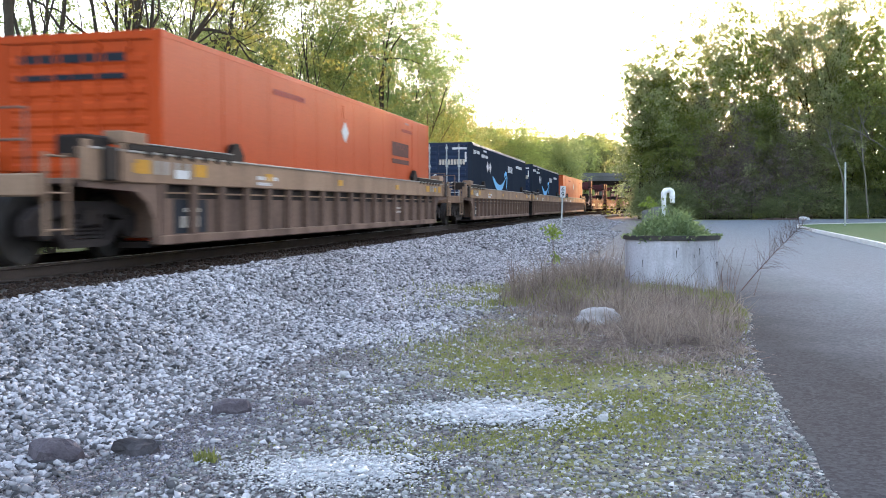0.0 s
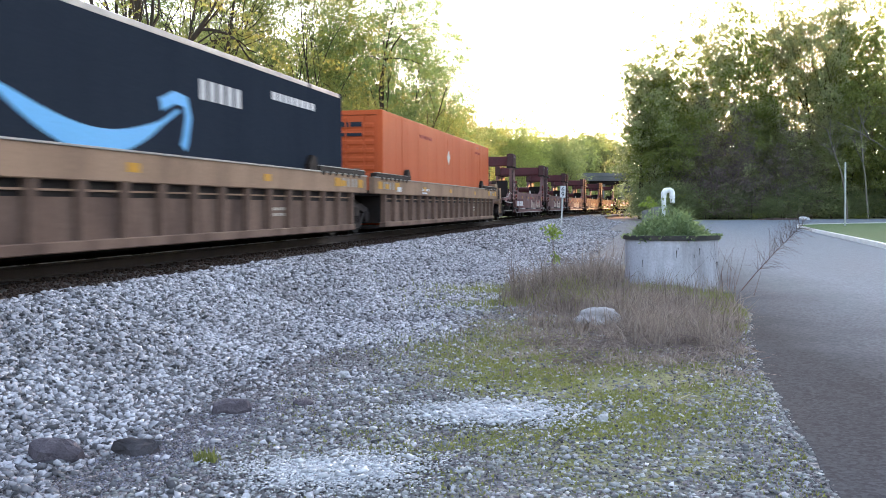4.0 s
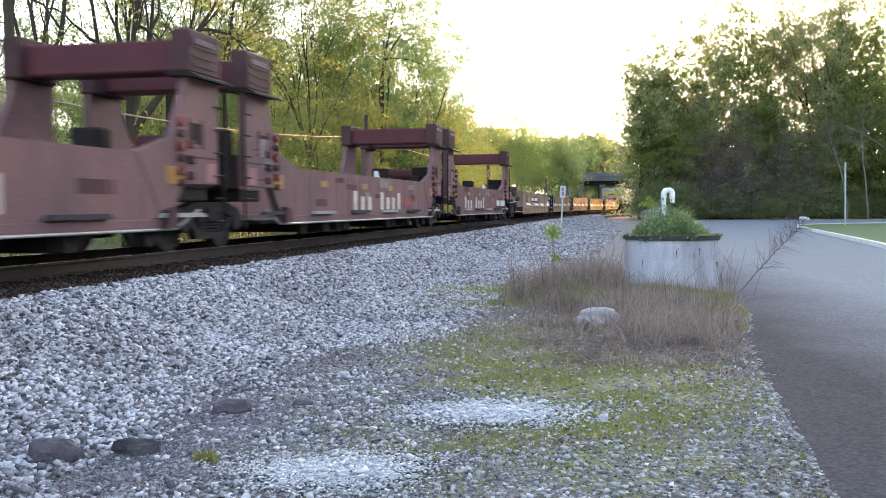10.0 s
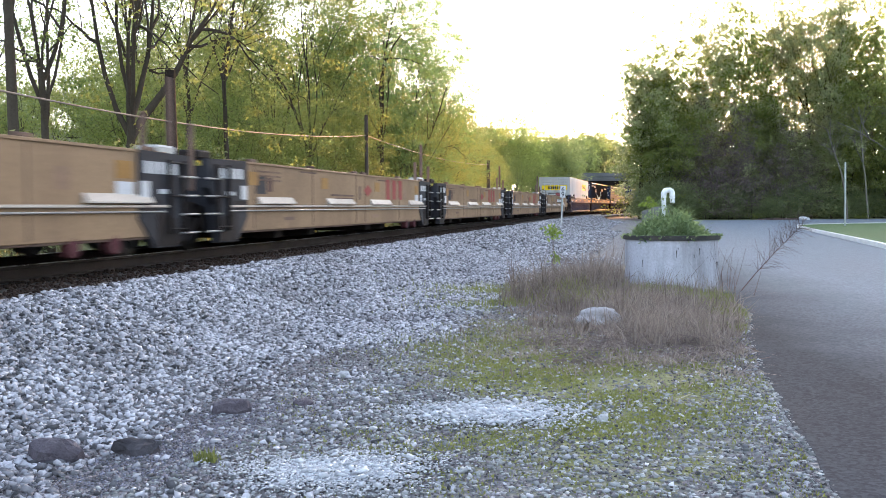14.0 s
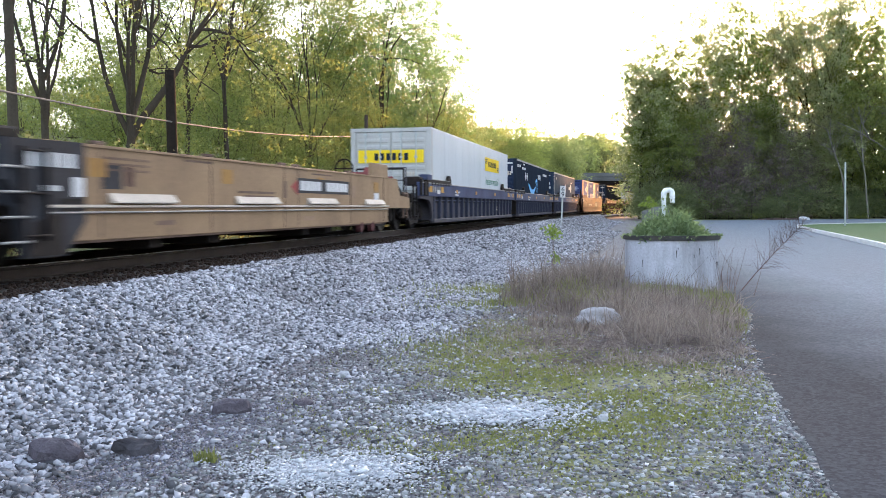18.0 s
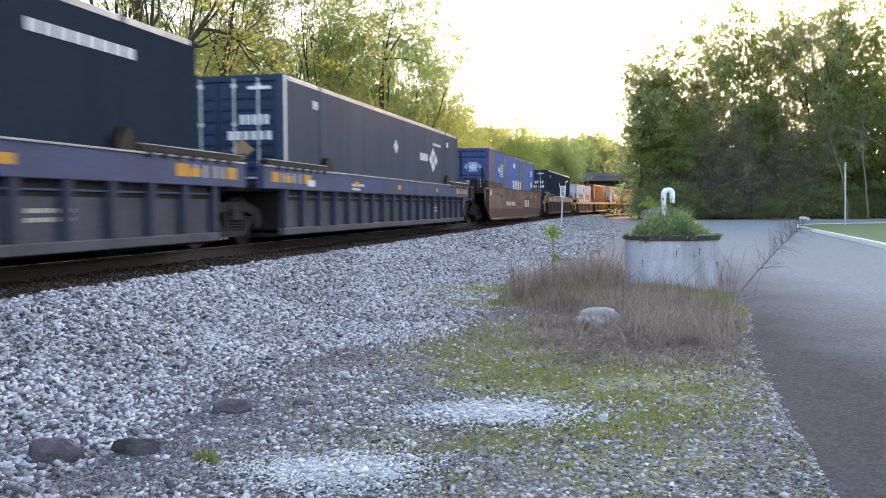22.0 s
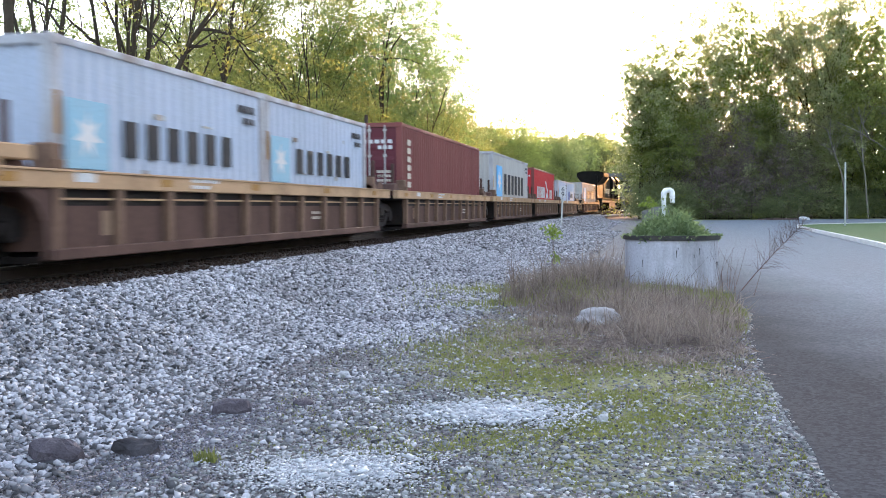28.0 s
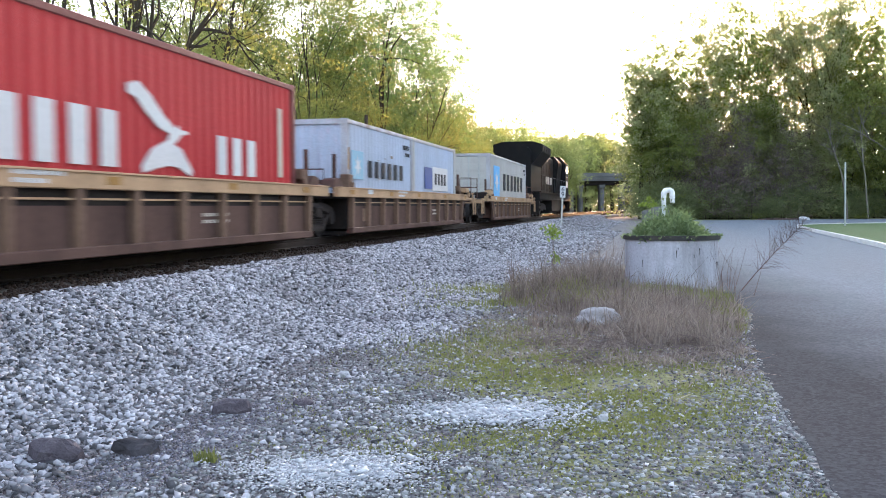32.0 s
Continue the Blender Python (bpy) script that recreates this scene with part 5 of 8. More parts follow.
def diamond_mark_box(s0, two):
    c = container("dark slate freight container with a white diamond mark", s0, 16.15, 3.09, DARK_BOX if two else SLATE_BOX, DOOR_NAVY, iso=False)
    if not two:
        plate(c, "corner_stripe", 0.0, 0.1, 0.25, 3.07, MARK_WHITE, -1.2985, "white stripe on the corner post")
    word(c, 10.6, 11.6, 2.02, 2.24, 4, MARK_WHITE, S53, 0.2, "white lettering bar")
    for dx, dz in ((0, 0.2), (0, -0.2), (0.36, 0.0), (-0.3, 0.0)):
        diamond(c, 12.3 + dx, 2.1 + dz, 0.26, 0.17, MARK_WHITE, S53 - 0.001 * abs(dx) - 0.0015 * abs(dz), "logo_mark")
    diamond(c, 7.88, 2.24, 0.22, 0.19, MARK_WHITE, S53)
    word(c, 12.3, 13.45, 2.54, 2.62, 7, MARK_WHITE, S53)
    for x, z in ((1.55, 2.6), (14.3, 2.6)):
        word(c, x, x + 0.3, z, z + 0.16, 2, MARK_WHITE, S53)
    end_mark(c, -1.0, -0.4, 2.18, 2.36, MARK_WHITE, 0.012, n=5)
    end_mark(c, -1.05, -0.15, 1.9, 2.06, MARK_WHITE, 0.012, n=6)
    end_mark(c, -1.05, -0.6, 2.82, 2.88, MARK_WHITE, -0.002)
    end_mark(c, 0.6, 1.05, 2.82, 2.88, MARK_WHITE, -0.002)
    if two:
        end_mark(c, 0.05, 0.75, 2.1, 2.26, MARK_WHITE, 0.012, n=5)
        g = Geo().prism([(0.35, 2.5), (0.5, 2.36), (0.65, 2.5), (0.5, 2.64)], "x", 0.0, 0.012)
        part("placard", g, MARK_RED, c, "red hazard placard")
    else:
        g = Geo().prism([(-0.7, 1.72), (-0.47, 1.52), (-0.24, 1.72), (-0.47, 1.92)], "x", -0.002, 0.012)
        part("placard", g, YELLOW_TAN, c, "pale placard")
        g = Geo().prism([(0.62, 2.2), (0.8, 2.05), (0.98, 2.2), (0.8, 2.35)], "x", 0.0, 0.012)
        part("placard", g, MARK_WHITE, c)
    return c


def white_box(s0):
    c = container("white freight container with yellow name panels", s0, 16.15, 3.1, WHITE_BOX, GREY_BOX, GREY_BOX, iso=False)
    plate(c, "name_panel", 9.8, 13.4, 2.12, 2.68, MARK_YELLOW, S53, "yellow panel")
    word(c, 10.5, 12.7, 2.3, 2.52, 6, MARK_BLACK, S53 - 0.007, 0.25)
    for k in range(3):
        plate(c, "stripe", 9.85, 10.35 - 0.1 * k, 2.56 - 0.07 * k, 2.6 - 0.07 * k, MARK_BLACK, S53 - 0.007)
        plate(c, "stripe", 12.85 + 0.1 * k, 13.35, 2.3 - 0.07 * k, 2.34 - 0.07 * k, MARK_BLACK, S53 - 0.007)
    cu = bpy.data.curves.new("sign_text", "FONT")
    cu.body, cu.size, cu.extrude = "Intermodal", 0.62, 0.003
    tmp = bpy.data.objects.new("sign_text", cu)
    me = bpy.data.meshes.new_from_object(tmp)
    me.materials.clear()
    me.materials.append(MARK_GREEN)
    xs = [v.co.x for v in me.vertices]
    k = 3.25 / (max(xs) - min(xs))
    for v in me.vertices:
        v.co = (9.95 + (v.co.x - min(xs)) * k, S53 - 0.004 + v.co.z * 0.5, 1.56 + v.co.y * 0.72)
    part("lettering", me, MARK_GREEN, c, "green word on the white side")
    end_mark(c, -1.05, 1.1, 2.02, 2.42, MARK_YELLOW, 0.012, "yellow name panel across the doors", 0.012, 2, 0.04)
    end_mark(c, -0.55, 0.6, 2.1, 2.32, MARK_BLACK, 0.001, n=6, gap=0.35)
    end_mark(c, -0.75, -0.45, 1.62, 1.74, MARK_CREAM, 0.012, n=3)
    end_mark(c, -0.95, -0.4, 1.42, 1.52, MARK_CREAM, 0.012, n=5)
    return c


def blue_box(s0):
    c = container("blue freight container with slate patches and red corner posts", s0, 16.1, 3.15, BLUE_BOX, DOOR_BLUE, DOOR_BLUE, iso=True, base=0.24, rodmat=DOOR_BLUE)
    part("red_corner_stripe", Geo().box(-0.008, 0.165, -1.232, -1.224, 0.3, 3.12), MARK_RED, c, "faded red corner post paint")
    plate(c, "primer_patch", 5.6, 8.6, 0.5, 1.2, MAROON_BOX, -1.21, "dull red-brown primer patch", 0.006)
    y = -1.222
    for x0, x1 in ((0.2, 1.86), (4.0, 5.5), (9.9, 12.2)):
        for k in range(int((x1 - x0) / 0.278)):
            x = x0 + k * 0.278
            plate(c, "repaint_patch", x, x + 0.26, 0.5, 3.04, BLUE_SLATE, y + 0.012, "slate repainted patch", 0.012)
    for k in range(8):
        plate(c, "stripe_mark", 2.9 + 0.05 * k, 3.95, 2.02 + 0.075 * k, 2.06 + 0.075 * k, MARK_WHITE, y, "white stripes")
    diamond(c, 2.75, 2.3, 0.3, 0.17, MARK_WHITE, y, "logo_mark")
    plate(c, "stencil", 7.4, 8.0, 2.57, 2.8, MARK_WHITE, y)
    word(c, 7.1, 10.4, 1.5, 1.95, 5, MARK_WHITE, y, 0.25, "white lettering bar")
    plate(c, "underline", 7.0, 10.5, 1.4, 1.44, MARK_WHITE, y)
    for z in (1.7, 2.35):
        plate(c, "stencil", 14.5, 15.05, z, z + 0.32, MARK_WHITE, y)
    for y0 in (-1.04, 0.03):
        for z0, z1 in ((2.98, 3.05), (2.72, 2.79), (1.96, 2.02), (1.2, 1.28)):
            part("door_beam", Geo().box(-0.004, 0.03, y0, y0 + 1.0, z0, z1, 0.004), DOOR_NAVY, c, "dark navy door beam")
    part("door_gap", Geo().box(0.0, 0.03, -0.03, 0.03, 0.4, 3.02), LOCO_BLACK, c)
    for y0 in (-0.85, 0.2):
        g = Geo().prism([(y0 - 0.05, 2.35), (y0 + 0.12, 2.15), (y0 + 0.55, 2.15), (y0 + 0.72, 2.35), (y0 + 0.55, 2.55), (y0 + 0.12, 2.55)], "x", -0.002, 0.014)
        part("door_emblem", g, EMBLEM, c, "pale blue hexagon")
        g = Geo().prism([(y0 + 0.15, 2.35), (y0 + 0.33, 2.2), (y0 + 0.51, 2.35), (y0 + 0.33, 2.5)], "x", -0.006, -0.002)
        part("door_emblem", g, ICE_BOX, c)
    for z in (1.5, 1.62, 1.74):
        end_mark(c, -0.9, -0.55, z, z + 0.08, MARK_CREAM, 0.012, n=4)
    return c


def star_poly(x, z, r, sx):
    return [(x + sx * (r if k % 2 == 0 else r * 0.42) * math.sin(math.pi * k / 7), z + (r if k % 2 == 0 else r * 0.42) * math.cos(math.pi * k / 7)) for k in range(14)]


def star_box(s0, length, top, paint, label, sq, txt, star, mark_y=-1.222, doors=False):
    c = container(label, s0, length, top, paint, paint, ICE_POST, iso=True, base=0.17, doors=doors)
    plate(c, "corner_label", 0.02, 0.13, 1.5, 2.0, AMBER_DULL, -1.2235, "faded yellow corner label")
    r = random.Random(int(s0))
    for k in range(7):
        xx, zz = r.uniform(0.4, length - 0.8), r.uniform(0.6, top - 0.4)
        plate(c, "scuff", xx, xx + r.uniform(0.05, 0.3), zz, zz + r.uniform(0.02, 0.08), RUSTY_POST if k % 2 else EDGE_GREY, mark_y + 0.006, "scuffed paint", 0.004)
    if sq:
        plate(c, "emblem_panel", *sq, MARK_SKY if length > 8 else PALE_CYAN, mark_y, "sky blue square" if length > 8 else "faded pale blue square")
        x, z, r, sx = star
        p = star_poly(x, z, r, sx)
        g = Geo()
        for k in range(14):
            g.prism([(x, z), p[k], p[(k + 1) % 14]], "y", mark_y - 0.011, mark_y - 0.007)
        part("star", g, MARK_WHITE, c, "white seven-pointed star")
    word(c, *txt, 6, MARK_BLACK, mark_y, 0.24, "black lettering bar")
    word(c, length - 1.1, length - 0.4, top - 0.42, top - 0.3, 4, STEEL_GREY, mark_y)
    word(c, length - 0.9, length - 0.4, top - 0.6, top - 0.5, 3, STEEL_GREY, mark_y)
    return c


def maroon_box(s0):
    c = container("maroon corrugated freight container with white vertical bars", s0, 12.19, 2.96, MAROON_BOX, MAROON_DOOR, iso=True, base=0.3, rodmat=GREY_BOX)
    for k in range(6):
        plate(c, "lettering_bar", 0.62, 1.0, 1.2 + 0.235 * k, 1.36 + 0.235 * k, MARK_CREAM, -1.222, "white lettering bar")
    end_mark(c, -0.95, 0.15, 2.4, 2.5, MARK_WHITE, 0.012, n=6)
    end_mark(c, -0.95, -0.5, 2.24, 2.34, MARK_WHITE, 0.012, n=3)
    end_mark(c, 0.3, 0.62, 1.95, 2.3, MARK_WHITE, 0.012, "white data panel")
    for k in range(3):
        end_mark(c, -0.95, -0.5, 1.35 + 0.12 * k, 1.42 + 0.12 * k, MARK_CREAM, 0.012, n=4, gap=0.1)
        if k % 2:
            end_mark(c, -0.15, 0.3, 1.35 + 0.12 * k, 1.42 + 0.12 * k, MARK_CREAM, 0.012, n=2, gap=0.1)
    return c


def red_box(s0):
    c = container("red corrugated freight container with a white bird mark", s0, 12.19, 2.96, RED_BOX, RED_BOX, MAROON_BOX, iso=True, base=0.3, rodmat=MARK_RED)
    y = -1.222
    word(c, 1.6, 6.15, 1.17, 1.88, 7, MARK_WHITE, y, 0.26, "white lettering bar")
    word(c, 8.75, 10.45, 1.17, 1.78, 3, MARK_WHITE, y, 0.3, "white lettering bar")
    stroke(c, "bird_mark", [(6.2, 2.2), (6.45, 2.22), (6.75, 2.05), (7.05, 1.86), (7.45, 1.72), (7.85, 1.74)], lambda t: 0.02 + 0.12 * math.sin(math.pi * min(1, 0.1 + t)), MARK_WHITE, y, "white bird mark")
    stroke(c, "bird_mark", [(6.55, 1.16), (6.85, 1.32), (7.25, 1.42), (7.6, 1.36), (7.95, 1.15)], lambda t: 0.05 + 0.13 * math.sin(math.pi * t), MARK_WHITE, y)
    stroke(c, "bird_mark", [(7.2, 1.4), (7.35, 1.6), (7.6, 1.76)], lambda t: 0.09, MARK_WHITE, y - 0.002)
    plate(c, "stencil", 11.3, 11.5, 1.2, 2.45, MARK_CREAM, y)
    end_mark(c, -1.0, 0.0, 2.42, 2.52, MARK_WHITE, 0.012, n=7)
    end_mark(c, -0.8, -0.45, 2.26, 2.36, MARK_WHITE, 0.012, n=3)
    for y0 in (-0.9, -0.3):
        end_mark(c, y0, y0 + 0.42, 1.55, 1.85, MARK_WHITE, 0.012, "white data panel")
    end_mark(c, -0.9, 0.15, 1.2, 1.28, MARK_WHITE, 0.012, n=2)
    g = Geo().prism([(0.3, 2.2), (0.55, 2.3), (0.8, 2.15), (0.95, 2.42), (0.6, 2.36), (0.4, 2.5)], "x", 0.0, 0.012)
    part("bird_mark", g, MARK_WHITE, c)
    return c


# ---------------------------------------------------------------- well cars and their loads
G_TAN = "three-unit tan well car"
G_BLUE = "three-unit blue well car"
G_FIVE = "five-unit ochre well car"
TAN_LABEL = "dirty tan steel well car carrying a container"
BLUE_LABEL = "navy blue and grey steel well car carrying a container"
OCHRE_LABEL = "rust-brown ribbed well car with ochre top chord"
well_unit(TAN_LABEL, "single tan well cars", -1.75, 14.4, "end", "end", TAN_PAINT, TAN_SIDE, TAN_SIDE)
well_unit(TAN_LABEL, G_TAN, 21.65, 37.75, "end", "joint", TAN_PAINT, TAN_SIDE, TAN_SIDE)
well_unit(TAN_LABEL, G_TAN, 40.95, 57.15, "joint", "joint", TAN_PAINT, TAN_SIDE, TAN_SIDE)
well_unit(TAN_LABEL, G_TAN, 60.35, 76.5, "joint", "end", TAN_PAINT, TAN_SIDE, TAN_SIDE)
orange_box(-1.75, ORANGE_BOX)
arc_mark_box(21.65)
arc_mark_box(40.95)
orange_box(60.35, ORANGE_PALE)
well_unit(BLUE_LABEL, G_BLUE, 244.5, 260.65, "end", "joint", BLUE_CHORD, BLUE_SIDE, BLUE_RIB)
well_unit(BLUE_LABEL, G_BLUE, 263.85, 280.05, "joint", "joint", BLUE_CHORD, BLUE_SIDE, BLUE_RIB)
well_unit(BLUE_LABEL, G_BLUE, 283.4, 299.6, "joint", "end", BLUE_CHORD, BLUE_SIDE, BLUE_RIB)
white_box(244.5)
arc_mark_box(263.85)
diamond_mark_box(283.43, False)
well_unit("rust-brown well car with a tan top chord", "single tan well cars", 330.15, 346.3, "end", "end", TAN_PAINT, RUST_SIDE, RUST_SIDE)
diamond_mark_box(330.15, True)
blue_box(306.83)
Z40 = (0.07, 0.87, 1.08)
for k, (a, b) in enumerate(((353.2, 365.4), (368.75, 380.95), (384.35, 396.5), (399.6, 411.75), (415.0, 427.15))):
    well_unit(OCHRE_LABEL, G_FIVE, a, b, "joint" if k else "end", "joint" if k < 4 else "end", DECK_TAN, RUST_SIDE, RIB_TAN, Z40, 3.2, step=1.2, joint=1.66)
well_unit(OCHRE_LABEL, "single ochre well car", 434.6, 446.8, "end", "end", DECK_TAN, RUST_SIDE, RIB_TAN, Z40, 3.1, step=1.2)
ICE = "pale blue-grey short freight container with a star emblem"
star_box(353.2, 6.06, 2.64, ICE_BOX, ICE, (0.22, 1.12, 1.12, 1.94), (1.4, 4.85, 1.3, 1.77), (0.67, 1.52, 0.3, 1.0))
star_box(359.32, 6.06, 2.64, ICE_BOX, ICE, (0.22, 1.12, 1.12, 1.94), (1.4, 4.95, 1.3, 1.77), (0.67, 1.52, 0.3, 1.0))
maroon_box(368.75)
star_box(384.35, 12.19, 3.06, GREY_BOX, "light grey corrugated freight container with a star emblem", (1.03, 2.72, 1.12, 2.5), (3.2, 10.5, 1.22, 2.18), (1.87, 1.8, 0.52, 1.05))
red_box(399.6)
star_box(415.0, 6.06, 2.64, ICE_BOX, ICE, (0.3, 1.2, 1.3, 1.95), (1.5, 5.05, 1.36, 1.77), (0.75, 1.6, 0.26, 1.0))
c = container("pale grey short freight container with a blue logo block", 421.12, 6.06, 2.64, ICE_BOX, ICE_BOX, GREY_BOX, base=0.17, doors=False)
plate(c, "logo_block", 1.35, 2.4, 1.2, 1.86, BLUE_BOX, -1.222, "blue logo block")
plate(c, "logo_block", 2.43, 4.7, 1.16, 1.9, MARK_WHITE, -1.222, "white logo block")
word(c, 2.7, 4.5, 1.34, 1.7, 4, STEEL_GREY, -1.2285)
star_box(434.6, 12.19, 2.93, GREY_BOX, "light grey freight container with a star emblem", (1.0, 2.7, 1.12, 2.45), (3.7, 10.95, 1.4, 2.17), (1.85, 1.78, 0.5, 1.05), doors=True)


# ---------------------------------------------------------------- maroon bulkhead stack cars
def bulkhead_unit(s0, s1, left_end, right_end):
    L = s1 - s0
    lead = 3.0 if left_end else 0.0
    car = mover("stack_car", "faded maroon stack car with tall end bulkheads, empty", "rail car", "five-unit maroon stack car", s0 - lead)
    x0, x1 = lead + 0.15, lead + L - 0.15
    for y in (-1, 1):
        part("side_panel", Geo().prism([(x0 + 1.5, 0.5), (x1 - 1.5, 0.5), (x1 - 1.1, 1.0), (x1, 1.0), (x1, 1.37), (x0, 1.37), (x0, 1.0), (x0 + 1.1, 1.0)], "y", y * 1.40, y * 1.44), MAROON, car)
        part("bottom_sill", Geo().box(x0 + 1.45, x1 - 1.45, y * 1.32, y * 1.45, 0.36, 0.5, 0.012), MAROON, car)
        # Pale grey paints the highlight line along this pipe.
        g = Geo().tube([(x0 + 0.7, y * 1.47, 0.62), (x0 + 1.4, y * 1.47, 0.36), (x1 - 1.4, y * 1.47, 0.36), (x1 - 0.7, y * 1.47, 0.62)], 0.02, 8)
        part("brake_pipe", g, EDGE_GREY, car)
        for k in range(6):
            x = x0 + 1.2 + k * (x1 - x0 - 2.4) / 5
            part("step_bracket", Geo().prism([(x - 0.65, 0.52), (x + 0.65, 0.52), (x + 0.55, 0.58), (x - 0.55, 0.58)], "y", y * 1.44, y * 1.53), EDGE_GREY if k % 2 else STEEL_GREY, car)
        for x, d in ((x0, 1), (x1, -1)):
            post = [(x, 1.0), (x + d * 1.1, 0.99), (x + d * 1.5, 0.5), (x + d * 1.7, 0.5), (x + d * 2.35, 1.37), (x + d * 1.4, 1.62), (x + d * 1.02, 2.25), (x + d * 0.92, 2.58), (x, 2.58)]
            part("bulkhead_post", Geo().prism(post, "y", y * 1.32, y * 1.45), MAROON, car, "tapered maroon bulkhead post")
            b = Geo().box(x - d * 0.03, x + d * 1.0, y * 1.2, y * 1.5, 2.56, 3.18, 0.03)
            for k in range(4):
                b.box(x + d * 0.1, x + d * 0.9, y * 1.495, y * 1.515, 2.66 + 0.13 * k, 2.70 + 0.13 * k)
            part("bulkhead_cap", b, MAROON_DARK, car)
    for x, d in ((x0, 1), (x1, -1)):
        part("cross_beam", Geo().box(x + d * 0.25, x + d * 0.8, -1.22, 1.22, 2.6, 3.06, 0.03), MAROON_BRIGHT, car, "maroon cross beam")
        if d > 0:
            part("air_reservoir", Geo().tube([(x + 0.45, -0.75, 1.72), (x + 0.45, -0.7, 1.72), (x + 0.45, 0.7, 1.72), (x + 0.45, 0.75, 1.72)], [0.1, 0.17, 0.17, 0.1], 14), MAROON_BRIGHT, car, "maroon air reservoir cylinder")
            part("reservoir_bracket", Geo().box(x + 0.35, x + 0.55, -0.5, -0.42, 1.35, 1.6).box(x + 0.35, x + 0.55, 0.42, 0.5, 1.35, 1.6).box(x + 0.3, x + 0.6, -1.3, 1.3, 1.3, 1.38), STEEL_DARK, car)
        else:
            part("valve_block", Geo().box(x - 0.7, x - 0.35, 0.1, 0.6, 1.35, 1.85, 0.04).tube([(x - 0.5, -1.3, 1.42), (x - 0.5, 1.3, 1.42)], 0.04, 8).box(x - 0.6, x - 0.4, -0.9, -0.6, 1.35, 1.62, 0.03), STEEL_DARK, car, "dark valve casting")
        g = Geo().box(x + d * 0.1, x + d * 0.9, -1.3, 1.3, 0.75, 0.95, 0.02)
        part("end_bolster", g, STEEL_DARK, car)
        part("end_wall", Geo().box(x + d * 0.02, x + d * 0.1, -1.3, 1.3, 0.95, 1.5), MAROON_DARK, car)
        part("valve_box", Geo().box(x - d * 0.02, x - d * 0.3, -1.25, -0.5, 0.95, 1.9, 0.03).tube([(x - d * 0.15, -0.3, 1.2), (x - d * 0.15, 0.9, 1.2)], 0.12, 10), STEEL_DARK, car, "dark brake valve box")
        g = Geo().tube([(x - d * 0.12, -1.48, 0.3), (x - d * 0.12, -1.48, 2.4)], 0.02, 6)
        for k in range(6):
            g.tube([(x - d * 0.12, -1.48, 0.45 + 0.34 * k), (x + d * 0.15, -1.48, 0.45 + 0.34 * k)], 0.015, 6)
        part("grab_iron", g, STEEL_DARK, car)
    part("well_floor", Geo().box(x0 + 0.9, x1 - 0.9, -1.31, 1.31, 0.37, 0.43), STEEL_DARK, car)
    for x in (x0 + 4.5, x0 + 5.8, x1 - 5.0, x1 - 3.6):
        part("floor_bracket", Geo().box(x - 0.25, x + 0.25, -1.25, 1.25, 0.14, 0.372, 0.02), STEEL_DARK, car)
    xm = lead + 0.5 * L
    y = -1.441
    xl = xm + (2.2 if left_end else -2.2 if right_end else 0.0)
    for q, h in ((-1.65, 0.42), (-1.1, 0.3), (-0.55, 0.3), (0.5, 0.42), (1.05, 0.3), (1.57, 0.3), (2.1, 0.42)):
        bar = Geo().box(xl + q, xl + q + 0.27, y - 0.006, y, 0.59, 0.59 + h)
        part("letter_bar", bar, MARK_CREAM, car, "worn cream lettering bar")
    for k, (q, w, z, h) in enumerate(((0.5, 0.5, 1.5, 0.3), (0.75, 0.35, 1.32, 0.22), (0.35, 0.7, 1.1, 0.02), (0.2, 0.9, 1.6, 0.015))):
        plate(car, "chalk_smear" if k < 2 else "weld_seam", x0 + q, x0 + q + w, z, z + h, CHALK if k < 2 else MAROON_DARK, -1.452, t=0.003)
    plate(car, "chalk_smear", xm + 0.5, xm + 1.5, 1.12, 1.33, CHALK, y, t=0.003)
    for xx, d in ((x0, 1), (x1, -1)):
        plate(car, "reflector", min(xx + d * 1.1, xx + d * 1.6), max(xx + d * 1.1, xx + d * 1.6), 0.98, 1.22, AMBER_DULL, -1.452)
        for k in range(3):
            part("stake_pocket", Geo().box(xx + d * 0.82, xx + d * 1.0, -1.5, -1.45, 1.05 + 0.22 * k, 1.17 + 0.22 * k, 0.015), MAROON_BRIGHT if k % 2 == 0 else STEEL_DARK, car)
        part("hose_bracket", Geo().prism([(xx + d * 1.45, 0.38), (xx + d * 1.8, 0.38), (xx + d * 1.72, 0.62), (xx + d * 1.5, 0.66)], "y", -1.56, -1.45), MAROON_DARK, car)
    for f in (0.2, 0.34, 0.6, 0.74, 0.86):
        part("floor_hanger", Geo().prism([(x0 + f * L - 0.22, 0.36), (x0 + f * L + 0.22, 0.36), (x0 + f * L + 0.12, 0.14), (x0 + f * L - 0.12, 0.14)], "y", -1.3, -1.2), STEEL_DARK, car)
    for x in (x0 + 3.6, xm - 1.0, xm + 1.2):
        plate(car, "reflector", x, x + 0.4, 1.06, 1.18, AMBER_DULL, y)
    if left_end or right_end:
        xn = x0 + 1.75 if left_end else x1 - 3.6
        plate(car, "number_board", xn, xn + 2.5, 0.58, 1.02, MAROON_BRIGHT, y, "dull red number board", 0.004)
        word(car, xn + 0.1, xn + 0.95, 0.68, 0.92, 3, MARK_WHITE, y - 0.005, 0.1)
        word(car, xn + 1.2, xn + 2.4, 0.68, 0.92, 5, MARK_WHITE, y - 0.005, 0.1)
